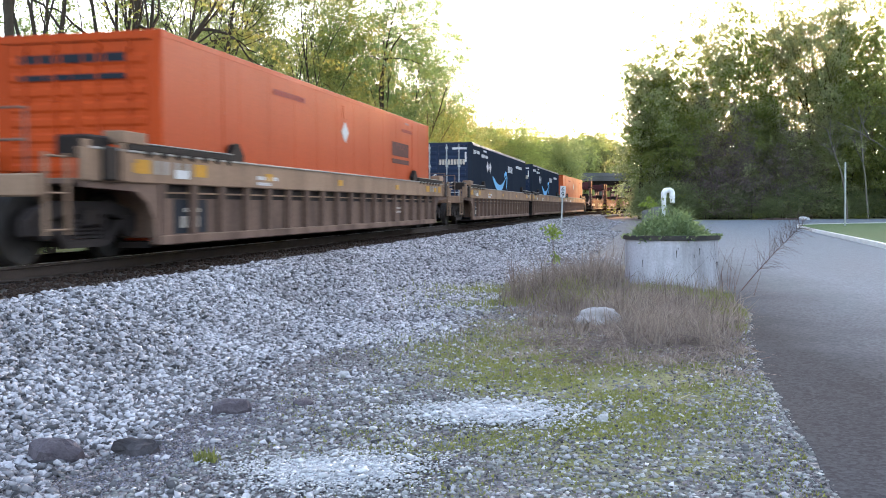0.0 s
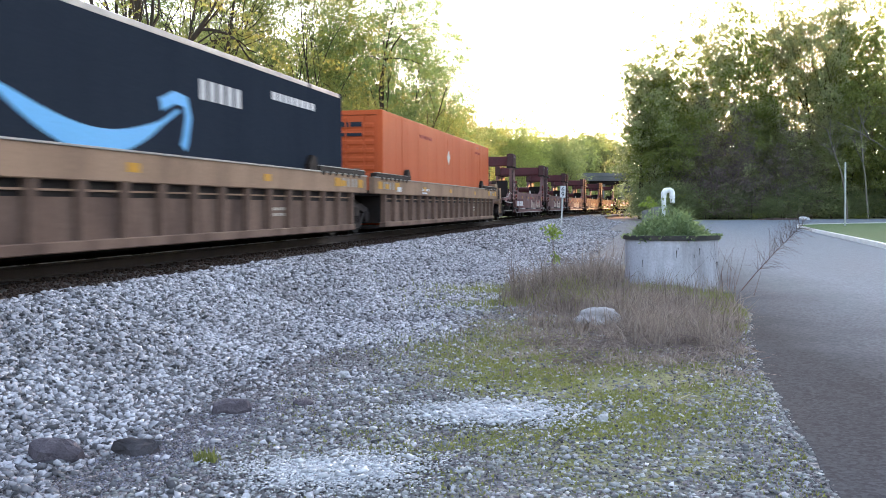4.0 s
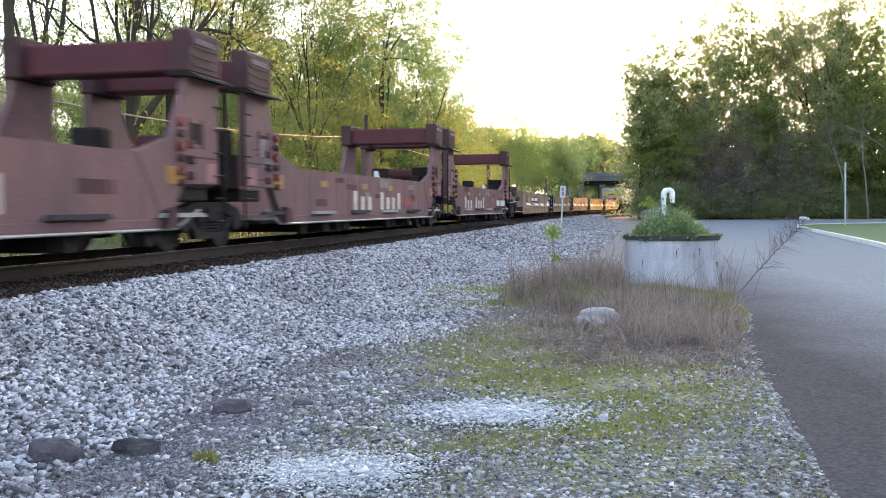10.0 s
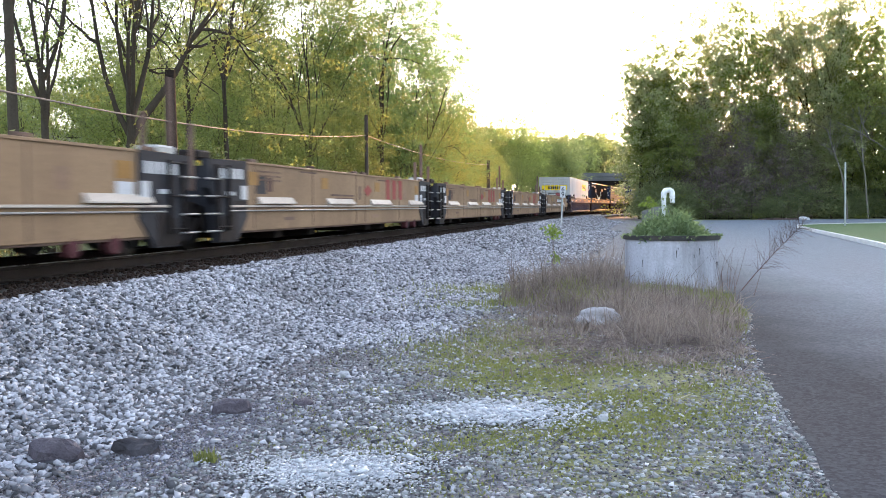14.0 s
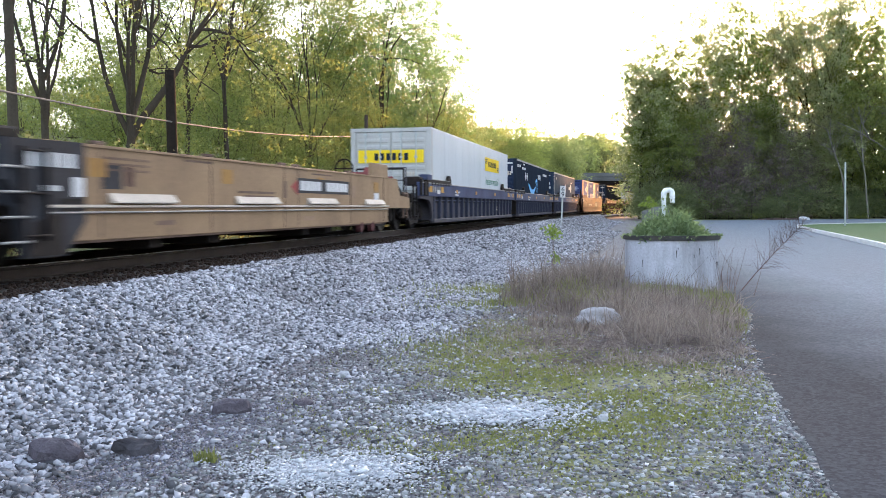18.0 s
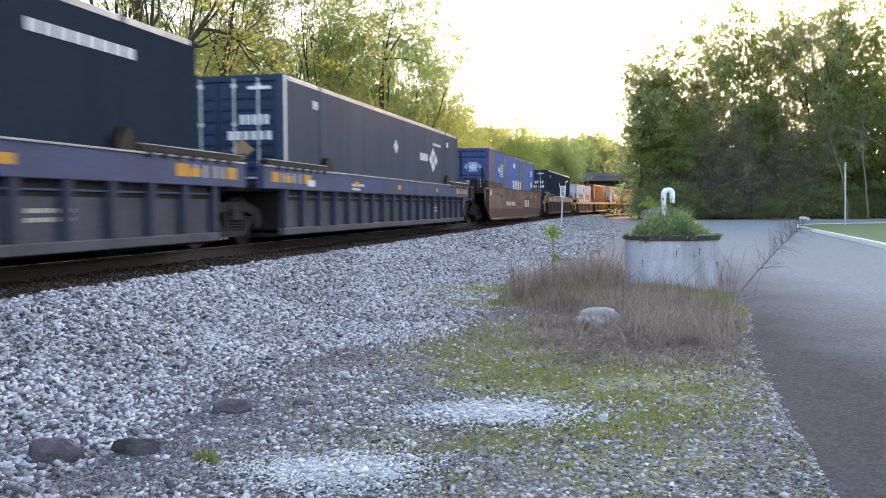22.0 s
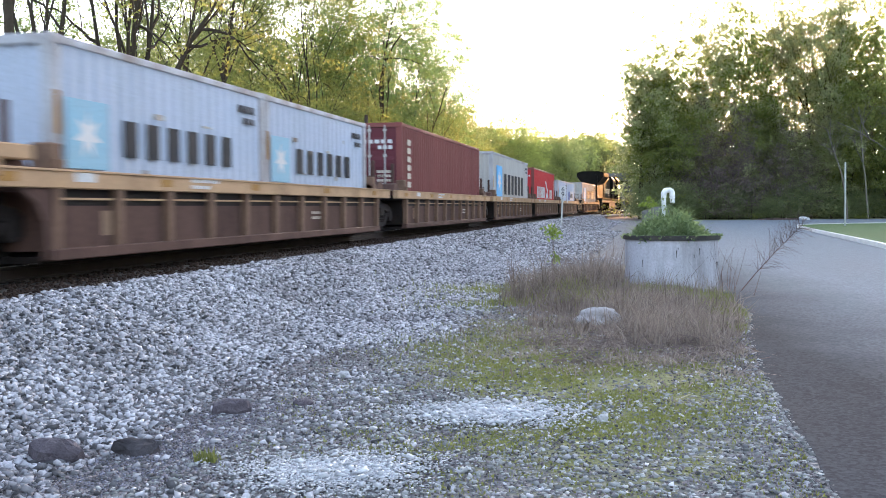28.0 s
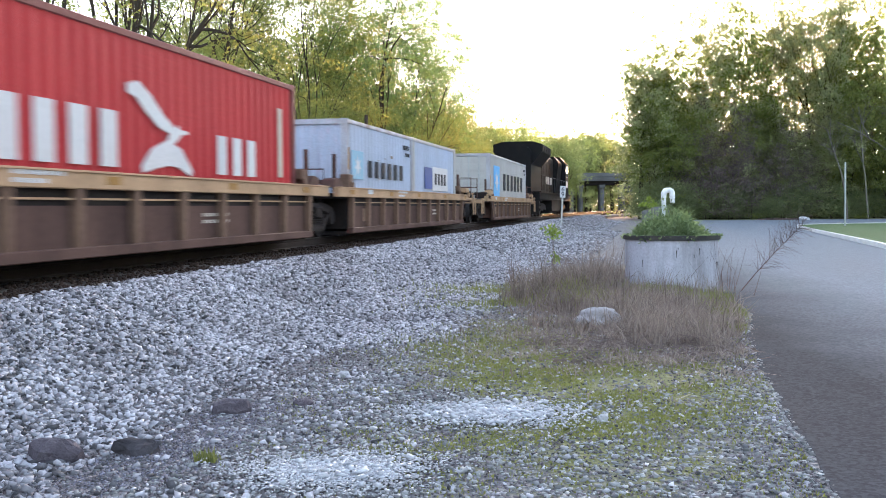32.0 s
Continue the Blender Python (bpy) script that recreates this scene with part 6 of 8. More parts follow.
    # old repaint patches, rust streaks and rivet rows on the side
    q = random.Random(int(s0 * 10))
    for k in range(9):
        xx, zz = x0 + 2.4 + q.random() * (L - 5.5), q.uniform(0.62, 1.18)
        w, h = q.uniform(0.25, 0.9), q.uniform(0.08, 0.2)
        plate(car, "paint_patch", xx, xx + w, zz, zz + h, (MAROON_DARK, MAROON_BRIGHT, CHALK)[k % 3] if k < 7 else MARK_RED, y, "repainted patch", 0.002 + 0.0003 * k)
    for k in range(14):
        xx = x0 + 2.2 + k * (L - 4.7) / 13
        part("side_seam", Geo().box(xx - 0.02, xx + 0.02, y - 0.004, y, 0.52, 1.36), MAROON, car)
    for xx, d in ((x0, 1), (x1, -1)):
        part("inspection_opening", Geo().box(xx + d * 0.55, xx + d * 0.9, -1.454, -1.45, 1.56, 1.86), LOCO_BLACK, car, "dark square opening in the post")
        part("opening_frame", Geo().box(xx + d * 0.5, xx + d * 0.55, -1.462, -1.45, 1.5, 1.92).box(xx + d * 0.9, xx + d * 0.95, -1.462, -1.45, 1.5, 1.92), MAROON_BRIGHT, car)
        for k in range(6):
            part("post_bracket", Geo().disc((xx + d * 1.22, -1.49, 1.0 + 0.17 * k), "y", 0.0, 0.07 if k % 2 else 0.055, 0.04, 12), RUST_RED if k % 2 else MAROON_DARK, car, "rust-red bolted bracket")
        part("post_seam", Geo().box(xx + d * 0.05, xx + d * 1.25, -1.456, -1.45, 1.36, 1.385), MAROON_DARK, car)
        part("pink_panel", Geo().box(xx + d * 0.1, xx + d * 0.42, -1.456, -1.45, 1.02, 1.3), PINK_PATCH, car, "faded pink repaint on the post")
        lip = [(-1.5, 2.57), (-1.66, 2.5), (-1.66, 2.47), (-1.46, 2.5), (-1.2, 2.5), (-1.2, 2.57)]
        part("cap_lip", Geo().prism(lip, "x", xx - d * 0.08, xx + d * 1.08), STEEL_DARK, car, "dark flared lip under the cap")
        word(car, min(xx + d * 0.15, xx + d * 0.85), max(xx + d * 0.15, xx + d * 0.85), 2.98, 3.06, 6, CHALK, -1.516, 0.35)
    flag = Geo().prism([(xm + 0.25, 1.37), (xm + 0.5, 1.37), (xm + 0.4, 1.5), (xm + 0.25, 1.52)], "y", -1.42, -1.36)
    part("latch_cover", flag, MARK_WHITE, car)
    for end, x, d in ((left_end, lead, -1), (right_end, lead + L, 1)):
        if not end:
            continue
        ex = x + d * 2.6
        part("end_platform", Geo().box(x + d * 0.02, ex, -0.5, 0.5, 0.72, 1.0, 0.02).box(x, ex - d * 0.1, -1.3, 1.3, 1.0, 1.08, 0.01), STEEL_DARK, car)
        g = Geo().prism([(x + d * 0.1, 1.25), (x + d * 0.6, 1.3), (x + d * 1.2, 1.1), (x + d * 2.4, 1.05), (x + d * 2.4, 0.95), (x + d * 0.1, 0.95)], "y", -1.42, -1.34)
        part("side_skirt", g, MAROON, car)
        # Highlight along the skirt's edge, put into a pale tube.
        pp = Geo().tube([(x + d * 0.05, -1.45, 1.27), (x + d * 0.6, -1.45, 1.31), (x + d * 1.2, -1.45, 1.11), (x + d * 2.4, -1.45, 1.06)], 0.014, 6)
        part("skirt_edge", pp, EDGE_GREY, car, "pale painted highlight along the skirt's edge")
        part("skirt_pipe", Geo().tube([(x - d * 0.3, -1.47, 0.86), (x + d * 0.5, -1.47, 0.84), (x + d * 1.6, -1.47, 0.86), (x + d * 2.3, -1.47, 0.9)], 0.02, 6), EDGE_GREY, car, "pale brake pipe along the skirt")
        part("pink_plate", Geo().box(x + d * 1.55, x + d * 1.95, -1.45, -1.42, 0.88, 1.06, 0.006), PINK_PATCH, car, "faded pink plate")
        for q in (0.35, 0.95, 1.45):
            part("skirt_bracket", Geo().box(x + d * q, x + d * (q + 0.1), -1.46, -1.4, 0.66, 1.0, 0.01), MAROON_DARK, car)
        part("end_beam", Geo().box(ex - d * 0.15, ex, -1.35, 1.35, 0.8, 1.05, 0.02), MAROON_DARK, car)
        g = Geo().box(ex - d * 0.5, ex - d * 0.2, 0.2, 0.8, 1.08, 1.36, 0.03)
        part("brake_cylinder", g, STEEL_DARK, car)
        coupler(car, ex, d)
        truck(car, x + d * 1.0, s0 - lead)
    if not left_end:
        truck(car, lead - 0.35, s0 - lead)
    return car


SL = (82.3, 97.35, 112.1, 127.75, 143.55, 157.9)
for k in range(5):
    bulkhead_unit(SL[k] + (0.0 if k == 0 else 0.35), SL[k + 1] - (0.0 if k == 4 else 0.35), k == 0, k == 4)


# ---------------------------------------------------------------- ochre smooth-sided well cars
def smooth_unit(k, s0, s1, left_end, right_end):
    L = s1 - s0
    lead = 4.4 if left_end else 0.0
    car = mover("low_side_well_car", "ochre tan smooth-sided well car, empty", "rail car", "five-unit ochre smooth-sided well car", s0 - lead)
    x0, x1 = lead, lead + L
    for y in (-1, 1):
        part("side_panel", Geo().box(x0, x1, y * 1.38, y * 1.42, 0.27, 1.38, 0.008), YELLOW_TAN, car)
        part("side_rail", Geo().box(x0, x1, y * 1.42, y * 1.46, 0.655, 0.69, 0.006), MARK_CREAM, car, "pale ledge along the side")
        part("top_lip", Geo().box(x0, x1, y * 1.34, y * 1.44, 1.36, 1.4, 0.006), YELLOW_TAN, car)
        part("bottom_flange", Geo().box(x0 + 0.3, x1 - 0.3, y * 1.30, y * 1.40, 0.24, 0.285, 0.008), TAN_SIDE, car)
        for f, w in ((0.15, 1.6), (0.415, 1.75), (0.645, 1.7), (0.91, 1.5)):
            x = x0 + f * L
            g = Geo().prism([(y * 1.42, 0.83), (y * 1.50, 0.73), (y * 1.50, 0.71), (y * 1.42, 0.71)], "x", x - w / 2, x + w / 2)
            part("ledge_plate", g, MARK_CREAM, car, "cream slanted ledge plate")
    part("well_floor", Geo().box(x0 + 0.2, x1 - 0.2, -1.37, 1.37, 0.29, 0.35), STEEL_DARK, car)
    for f in (0.2, 0.33, 0.62, 0.72):
        part("floor_bracket", Geo().box(x0 + f * L - 0.2, x0 + f * L + 0.2, -1.2, 1.2, 0.1, 0.292, 0.02), STEEL_DARK, car)
    for f in (0.12, 0.2):
        g = Geo().disc((x1 - f * L * 0.8, -1.36, 0.2), "y", 0.0, 0.12, 0.06, 14)
        part("brake_reservoir", g, MAROON_BRIGHT, car)
    y = -1.421
    for x in (x0 + 0.85, x0 + 4.4, x1 - 5.2, x1 - 1.25):
        plate(car, "reflector", x, x + 0.38, 1.02, 1.24, AMBER_DULL, y)
    plate(car, "data_panel", x1 - 1.25, x1 - 0.85, 0.78, 0.98, MARK_WHITE, y)
    for z in (1.1, 1.17, 1.24):
        word(car, x0 + 1.2, x0 + 2.3, z, z + 0.03, 6, TAN_SIDE, y)
    for q, w, z, h, m in ((1.15, 0.42, 0.88, 0.3, STEEL_GREY), (1.65, 0.2, 0.92, 0.24, RUST_SIDE), (5.2, 1.3, 0.8, 0.05, TAN_SIDE), (5.0, 1.5, 0.88, 0.04, TAN_SIDE), (6.9, 0.14, 0.82, 0.3, TAN_SIDE), (10.9, 0.3, 0.86, 0.26, TAN_PAINT), (3.2, 0.9, 1.3, 0.03, TAN_SIDE), (8.4, 1.2, 1.28, 0.03, TAN_SIDE), (2.4, 0.5, 0.42, 0.06, TAN_SIDE), (7.9, 0.6, 0.4, 0.08, TAN_PAINT)):
        plate(car, "stencil_patch", x0 + q, x0 + q + w, z, z + h, m, y, "worn stencil patch", 0.003)
    part("lower_conduit", Geo().tube([(x0 + 0.1, -1.45, 0.6), (x1 - 0.1, -1.45, 0.6)], 0.013, 6), EDGE_GREY, car, "pale conduit along the side")
    for f in (0.08, 0.29, 0.5, 0.55, 0.78, 0.97):
        part("panel_seam", Geo().box(x0 + f * L - 0.012, x0 + f * L + 0.012, -1.427, -1.42, 0.3, 1.36), TAN_SIDE, car)
        part("top_lug", Geo().box(x0 + f * L - 0.14, x0 + f * L + 0.14, -1.42, -1.33, 1.4, 1.45, 0.01), TAN_SIDE, car)
    diamond(car, x0 + 7.6, 1.03, 0.32, 0.14, MARK_RED, y, "faded_emblem")
    if k == 0:
        xa, xb = x0 + 3.45, x0 + 6.6
    elif k == 4:
        xa, xb = x1 - 6.3, x1 - 3.2
    else:
        xa = None
        word(car, x0 + 9.1, x0 + 10.9, 0.84, 1.33, 3, MARK_RED, y, 0.22, "faded red lettering bar")
    if xa is not None:
        plate(car, "name_board", xa, xb, 0.92, 1.2, STEEL_GREY, y, "grey number board", 0.01)
        word(car, xa + 0.12, xa + 1.3, 0.97, 1.15, 4, MARK_WHITE, y - 0.011, 0.1)
        word(car, xa + 1.6, xb - 0.12, 0.97, 1.15, 5, MARK_WHITE, y - 0.011, 0.1)
    for end, x, d in ((left_end, x0, -1), (right_end, x1, 1)):
        if end:
            ex = x + d * (3.9 if d < 0 else 2.4)
            part("end_platform", Geo().box(x, ex, -0.5, 0.5, 0.72, 1.0, 0.02).box(x, ex - d * 0.2, -1.3, 1.3, 0.98, 1.06, 0.01), STEEL_DARK, car)
            part("raised_end_plate", Geo().box(x - d * 1.5, x - d * 0.02, -1.43, -1.36, 1.38, 1.7 if d > 0 else 1.5, 0.01), YELLOW_TAN, car, "raised tan plate at the car's end")
            g = Geo().prism([(x, 1.38), (x + d * 0.9, 1.38), (x + d * 1.2, 0.95), (x + d * 2.2, 0.9), (x + d * 2.2, 0.62), (x, 0.62)], "y", -1.42, -1.36)
            part("side_skirt", g, TAN_SIDE if d < 0 else YELLOW_TAN, car)
            g = Geo().box(x + d * 0.3, x + d * 1.9, -0.9, -0.1, 1.06, 1.55, 0.05).tube([(x + d * 0.4, 0.5, 1.3), (x + d * 2.0, 0.5, 1.3)], 0.22, 14)
            gear = RUST_RED if d > 0 else MAROON_DARK
            part("brake_reservoir", g, gear, car, "grimy rusty brake reservoir")
            for xx, yy, zz, w, h in ((0.5, -1.15, 1.06, 0.45, 0.62), (1.25, -1.2, 1.06, 0.3, 0.4), (2.2, -0.9, 1.06, 0.55, 0.7), (3.0, -0.6, 1.06, 0.4, 0.55)):
                if xx < abs(ex - x) - 0.4:
                    q = Geo().prism([(x + d * (xx - w / 2), zz), (x + d * (xx + w / 2), zz), (x + d * (xx + w * 0.42), zz + h * 0.8), (x + d * (xx + w * 0.1), zz + h), (x + d * (xx - w * 0.4), zz + h * 0.7)], "y", yy, yy + 0.5)
                    part("valve_casting", q, gear, car, "rusty cast valve housing")
            pp = Geo().tube([(x + d * 0.1, -1.3, 1.15), (x + d * 1.4, -1.3, 1.2), (x + d * 2.1, -1.25, 1.0), (x + d * 2.8, -1.25, 0.95)], 0.03, 8)
            part("brake_pipe", pp, STEEL_GREY, car)
            g = Geo()
            for yy in (-1.25, -0.6, 0.1):
                g.tube([(ex - d * 0.15, yy, 1.0), (ex - d * 0.15, yy, 1.7)], 0.025, 6)
            g.tube([(ex - d * 0.15, -1.25, 1.7), (ex - d * 0.15, 0.1, 1.7)], 0.025, 6)
            part("hand_rail", g, STEEL_DARK, car)
            ladder(car, ex - d * 0.4, -1.32, 0.35, 1.05, TAN_SIDE)
            part("end_beam", Geo().box(ex - d * 0.15, ex, -1.35, 1.35, 0.8, 1.05, 0.02), TAN_SIDE, car)
            coupler(car, ex, d)
            truck(car, x + d * (1.5 if d < 0 else 0.55), s0 - lead)
        else:
            for yy in (-1, 1):
                g = Geo().prism([(x - d * 0.75, 1.4), (x + d * 0.62, 1.38), (x + d * 0.62, 0.95), (x + d * 0.35, 0.7), (x + d * 0.3, 0.12), (x - d * 0.35, 0.12), (x - d * 0.75, 0.5)], "y", yy * 1.32, yy * 1.445)
                part("end_frame", g, STEEL_GREY, car, "dark grey end frame")
                part("frame_foot", Geo().prism([(x - d * 0.3, 0.14), (x + d * 0.28, 0.14), (x + d * 0.2, 0.5), (x - d * 0.3, 0.62)], "y", yy * 1.447, yy * 1.455), STEEL_DARK, car)
            part("end_wall", Geo().box(x, x + d * 0.08, -1.32, 1.32, 0.3, 1.3), STEEL_GREY, car)
            part("joint_sill", Geo().box(x, x + d * 0.85, -0.4, 0.4, 0.7, 1.0, 0.02), STEEL_DARK, car)
            xa0, xb0 = min(x - d * 0.62, x + d * 0.3), max(x - d * 0.62, x + d * 0.3)
            word(car, xa0, xb0, 1.1, 1.26, 5, MARK_WHITE, -1.446, 0.3, "white number bars")
            plate(car, "data_plate", min(x - d * 0.72, x - d * 0.5), max(x - d * 0.72, x - d * 0.5), 0.78, 1.0, MARK_WHITE, -1.4475)
            plate(car, "warning_plate", min(x - d * 0.25, x + d * 0.05), max(x - d * 0.25, x + d * 0.05), 0.84, 0.9, MARK_WHITE, -1.4475)
            for zz in (0.3, 0.56, 0.82, 1.08):
                part("step_rung", Geo().tube([(x + d * 0.3, -1.48, zz), (x + d * 0.8, -1.48, zz)], 0.016, 6), EDGE_GREY, car, "pale rung")
            part("guide_post", Geo().box(x + d * 0.58, x + d * 0.64, -1.2, -1.12, 0.9, 2.5 if d > 0 else 1.9, 0.01), TAN_SIDE, car, "tall tan guide post")
            if d > 0:
                part("guide_post", Geo().box(x - 0.17, x - 0.11, -1.2, -1.12, 0.9, 1.95, 0.01), TAN_SIDE, car)
            g = Geo().box(x + d * 0.1, x + d * 0.6, -1.25, -0.9, 1.38, 1.52, 0.03)
            part("walk_ledge", g, GREY_BOX if d > 0 else STEEL_DARK, car)
            ladder(car, x + d * 0.2, -1.455, 0.3, 1.3, STEEL_DARK)
            plate(car, "grime_panel", min(x - d * 0.7, x - d * 0.25), max(x - d * 0.7, x - d * 0.25), 0.6, 0.76, STEEL_DARK, -1.446)
    if not left_end:
        truck(car, x0 - 0.95, s0 - lead)
    return car


TU = ((163.35, 176.75), (178.6, 192.0), (194.15, 207.4), (209.65, 222.6), (225.1, 239.0))
for k, (a, b) in enumerate(TU):
    smooth_unit(k, a, b, k == 0, k == 4)


# ---------------------------------------------------------------- brown high-sided well car
def brown_unit(s0, s1):
    L = s1 - s0
    car = mover("high_side_well_car", "patched brown steel well car with upswept ends", "rail car", "", s0)
    for y in (-1, 1):
        poly = [(1.5, 0.12), (L - 1.5, 0.12), (L - 1.15, 0.35), (L - 0.35, 0.62), (L - 0.1, 0.95), (L - 0.1, 1.4), (L - 1.0, 1.45), (L - 4.6, 1.48), (4.6, 1.48), (1.0, 1.45), (0.1, 1.4), (0.1, 0.95), (0.35, 0.62), (1.15, 0.35)]
        part("side_panel", Geo().prism(poly, "y", y * 1.38, y * 1.44), BROWN_CAR, car)
        part("side_ledge", Geo().box(1.6, L - 1.6, y * 1.44, y * 1.455, 0.56, 0.575), RUST_SIDE, car)
        part("bottom_sill", Geo().box(1.6, L - 1.6, y * 1.34, y * 1.47, 0.08, 0.16, 0.012), RUST_SIDE, car)
        for x, d in ((0.9, 1), (L - 0.9, -1)):
            part("end_hood", Geo().prism([(x, 1.44), (x + d * 3.9, 1.44), (x + d * 3.75, 1.7), (x + d * 0.1, 1.72)], "y", y * 1.36, y * 1.42), MAROON_DARK, car, "raised dark hood plate")
        part("lower_panel", Geo().prism([(1.62, 0.16), (L - 1.62, 0.16), (L - 1.35, 0.3), (L - 0.75, 0.55), (0.75, 0.55), (1.35, 0.3)], "y", y * 1.44, y * 1.446), BROWN_LOW, car, "darker brown lower side")
        part("top_lip", Geo().box(1.0, L - 1.0, y * 1.36, y * 1.46, 1.45, 1.49, 0.008), BROWN_LOW, car)
    q = random.Random(77)
    for k in range(16):
        xx, zz = q.uniform(1.5, L - 3.0), q.uniform(0.62, 1.3)
        plate(car, "paint_patch", xx, xx + q.uniform(0.3, 1.1), zz, zz + q.uniform(0.06, 0.16), (RIB_TAN, RUST_SIDE, BROWN_LOW, TAN_SIDE)[k % 4], -1.44, "worn repaint patch", 0.0015 + 0.0002 * k)
    part("well_floor", Geo().box(1.8, L - 1.8, -1.37, 1.37, 0.13, 0.22), STEEL_DARK, car)
    y = -1.441
    for k, (x0, x1, z0, z1) in enumerate(((4.9, 6.2, 0.68, 0.9), (6.2, 7.3, 0.68, 0.88))):
        plate(car, "paint_patch", x0 - 2.4, x1 - 2.2, z0 - 0.05, z1 + 0.2 - 0.08 * k, RIB_TAN, y, "tan repaint patch", 0.003)
        word(car, 5.9 + 1.55 * k, 7.2 + 1.55 * k, 0.7, 0.88, 5, MARK_CREAM, y, 0.12)
    plate(car, "reflector", 0.45, 1.15, 0.92, 1.25, AMBER_DULL, y)
    plate(car, "stencil", 1.3, 1.6, 1.12, 1.36, MARK_WHITE, y)
    plate(car, "name_board", 12.1, 14.75, 0.55, 1.06, STEEL_GREY, y, "dark board", 0.005)
    word(car, 12.3, 14.55, 0.62, 1.0, 3, MARK_CREAM, y - 0.006, 0.2, "cream lettering bar")
    for x in (13.0, 15.0, 17.0):
        plate(car, "reflector", x, x + 0.5, 1.15, 1.28, AMBER_DULL, y)
    for x, d in ((0.0, -1), (L, 1)):
        part("end_platform", Geo().box(x - d * 1.9, x, -0.5, 0.5, 0.7, 1.0, 0.02).box(x - d * 2.0, x + d * 0.1, -1.36, 1.36, 1.2, 1.28, 0.01), STEEL_DARK, car)
        part("end_wall", Geo().box(x - d * 2.1, x - d * 1.98, -1.37, 1.37, 0.25, 1.4), STEEL_DARK, car)
        g = Geo().box(x - d * 0.12, x + d * 0.02, 0.3, 0.9, 1.3, 2.0, 0.03).disc((x + d * 0.05, 0.6, 1.75), "x", 0.24, 0.28, 0.015, 20)
        part("hand_brake", g, STEEL_DARK, car, "brake wheel on its housing")
        ladder(car, x - d * 0.35, -1.45, 0.45, 1.35, STEEL_DARK)
        part("brake_reservoir", Geo().tube([(x - d * 0.9, -0.9, 1.55), (x - d * 0.9, 0.6, 1.55)], 0.24, 14).box(x - d * 1.5, x - d * 0.5, -1.2, 1.2, 1.28, 1.36), STEEL_DARK, car, "black brake reservoir")
        for q, yy, h in ((0.15, -1.3, 2.2), (0.75, -1.25, 2.05), (0.15, 0.2, 2.2), (1.3, -1.25, 1.75)):
            part("stanchion", Geo().box(x - d * q - 0.04, x - d * q + 0.04, yy - 0.04, yy + 0.04, 1.2, h, 0.008), STEEL_DARK, car)
        part("end_box", Geo().box(x - d * 0.1, x - d * 0.9, -1.1, -0.5, 1.28, 1.8, 0.04), STEEL_DARK, car, "black valve box")
        coupler(car, x, d)
        truck(car, x - d * 0.55, s0)
    return car


brown_unit(304.5, 325.3)


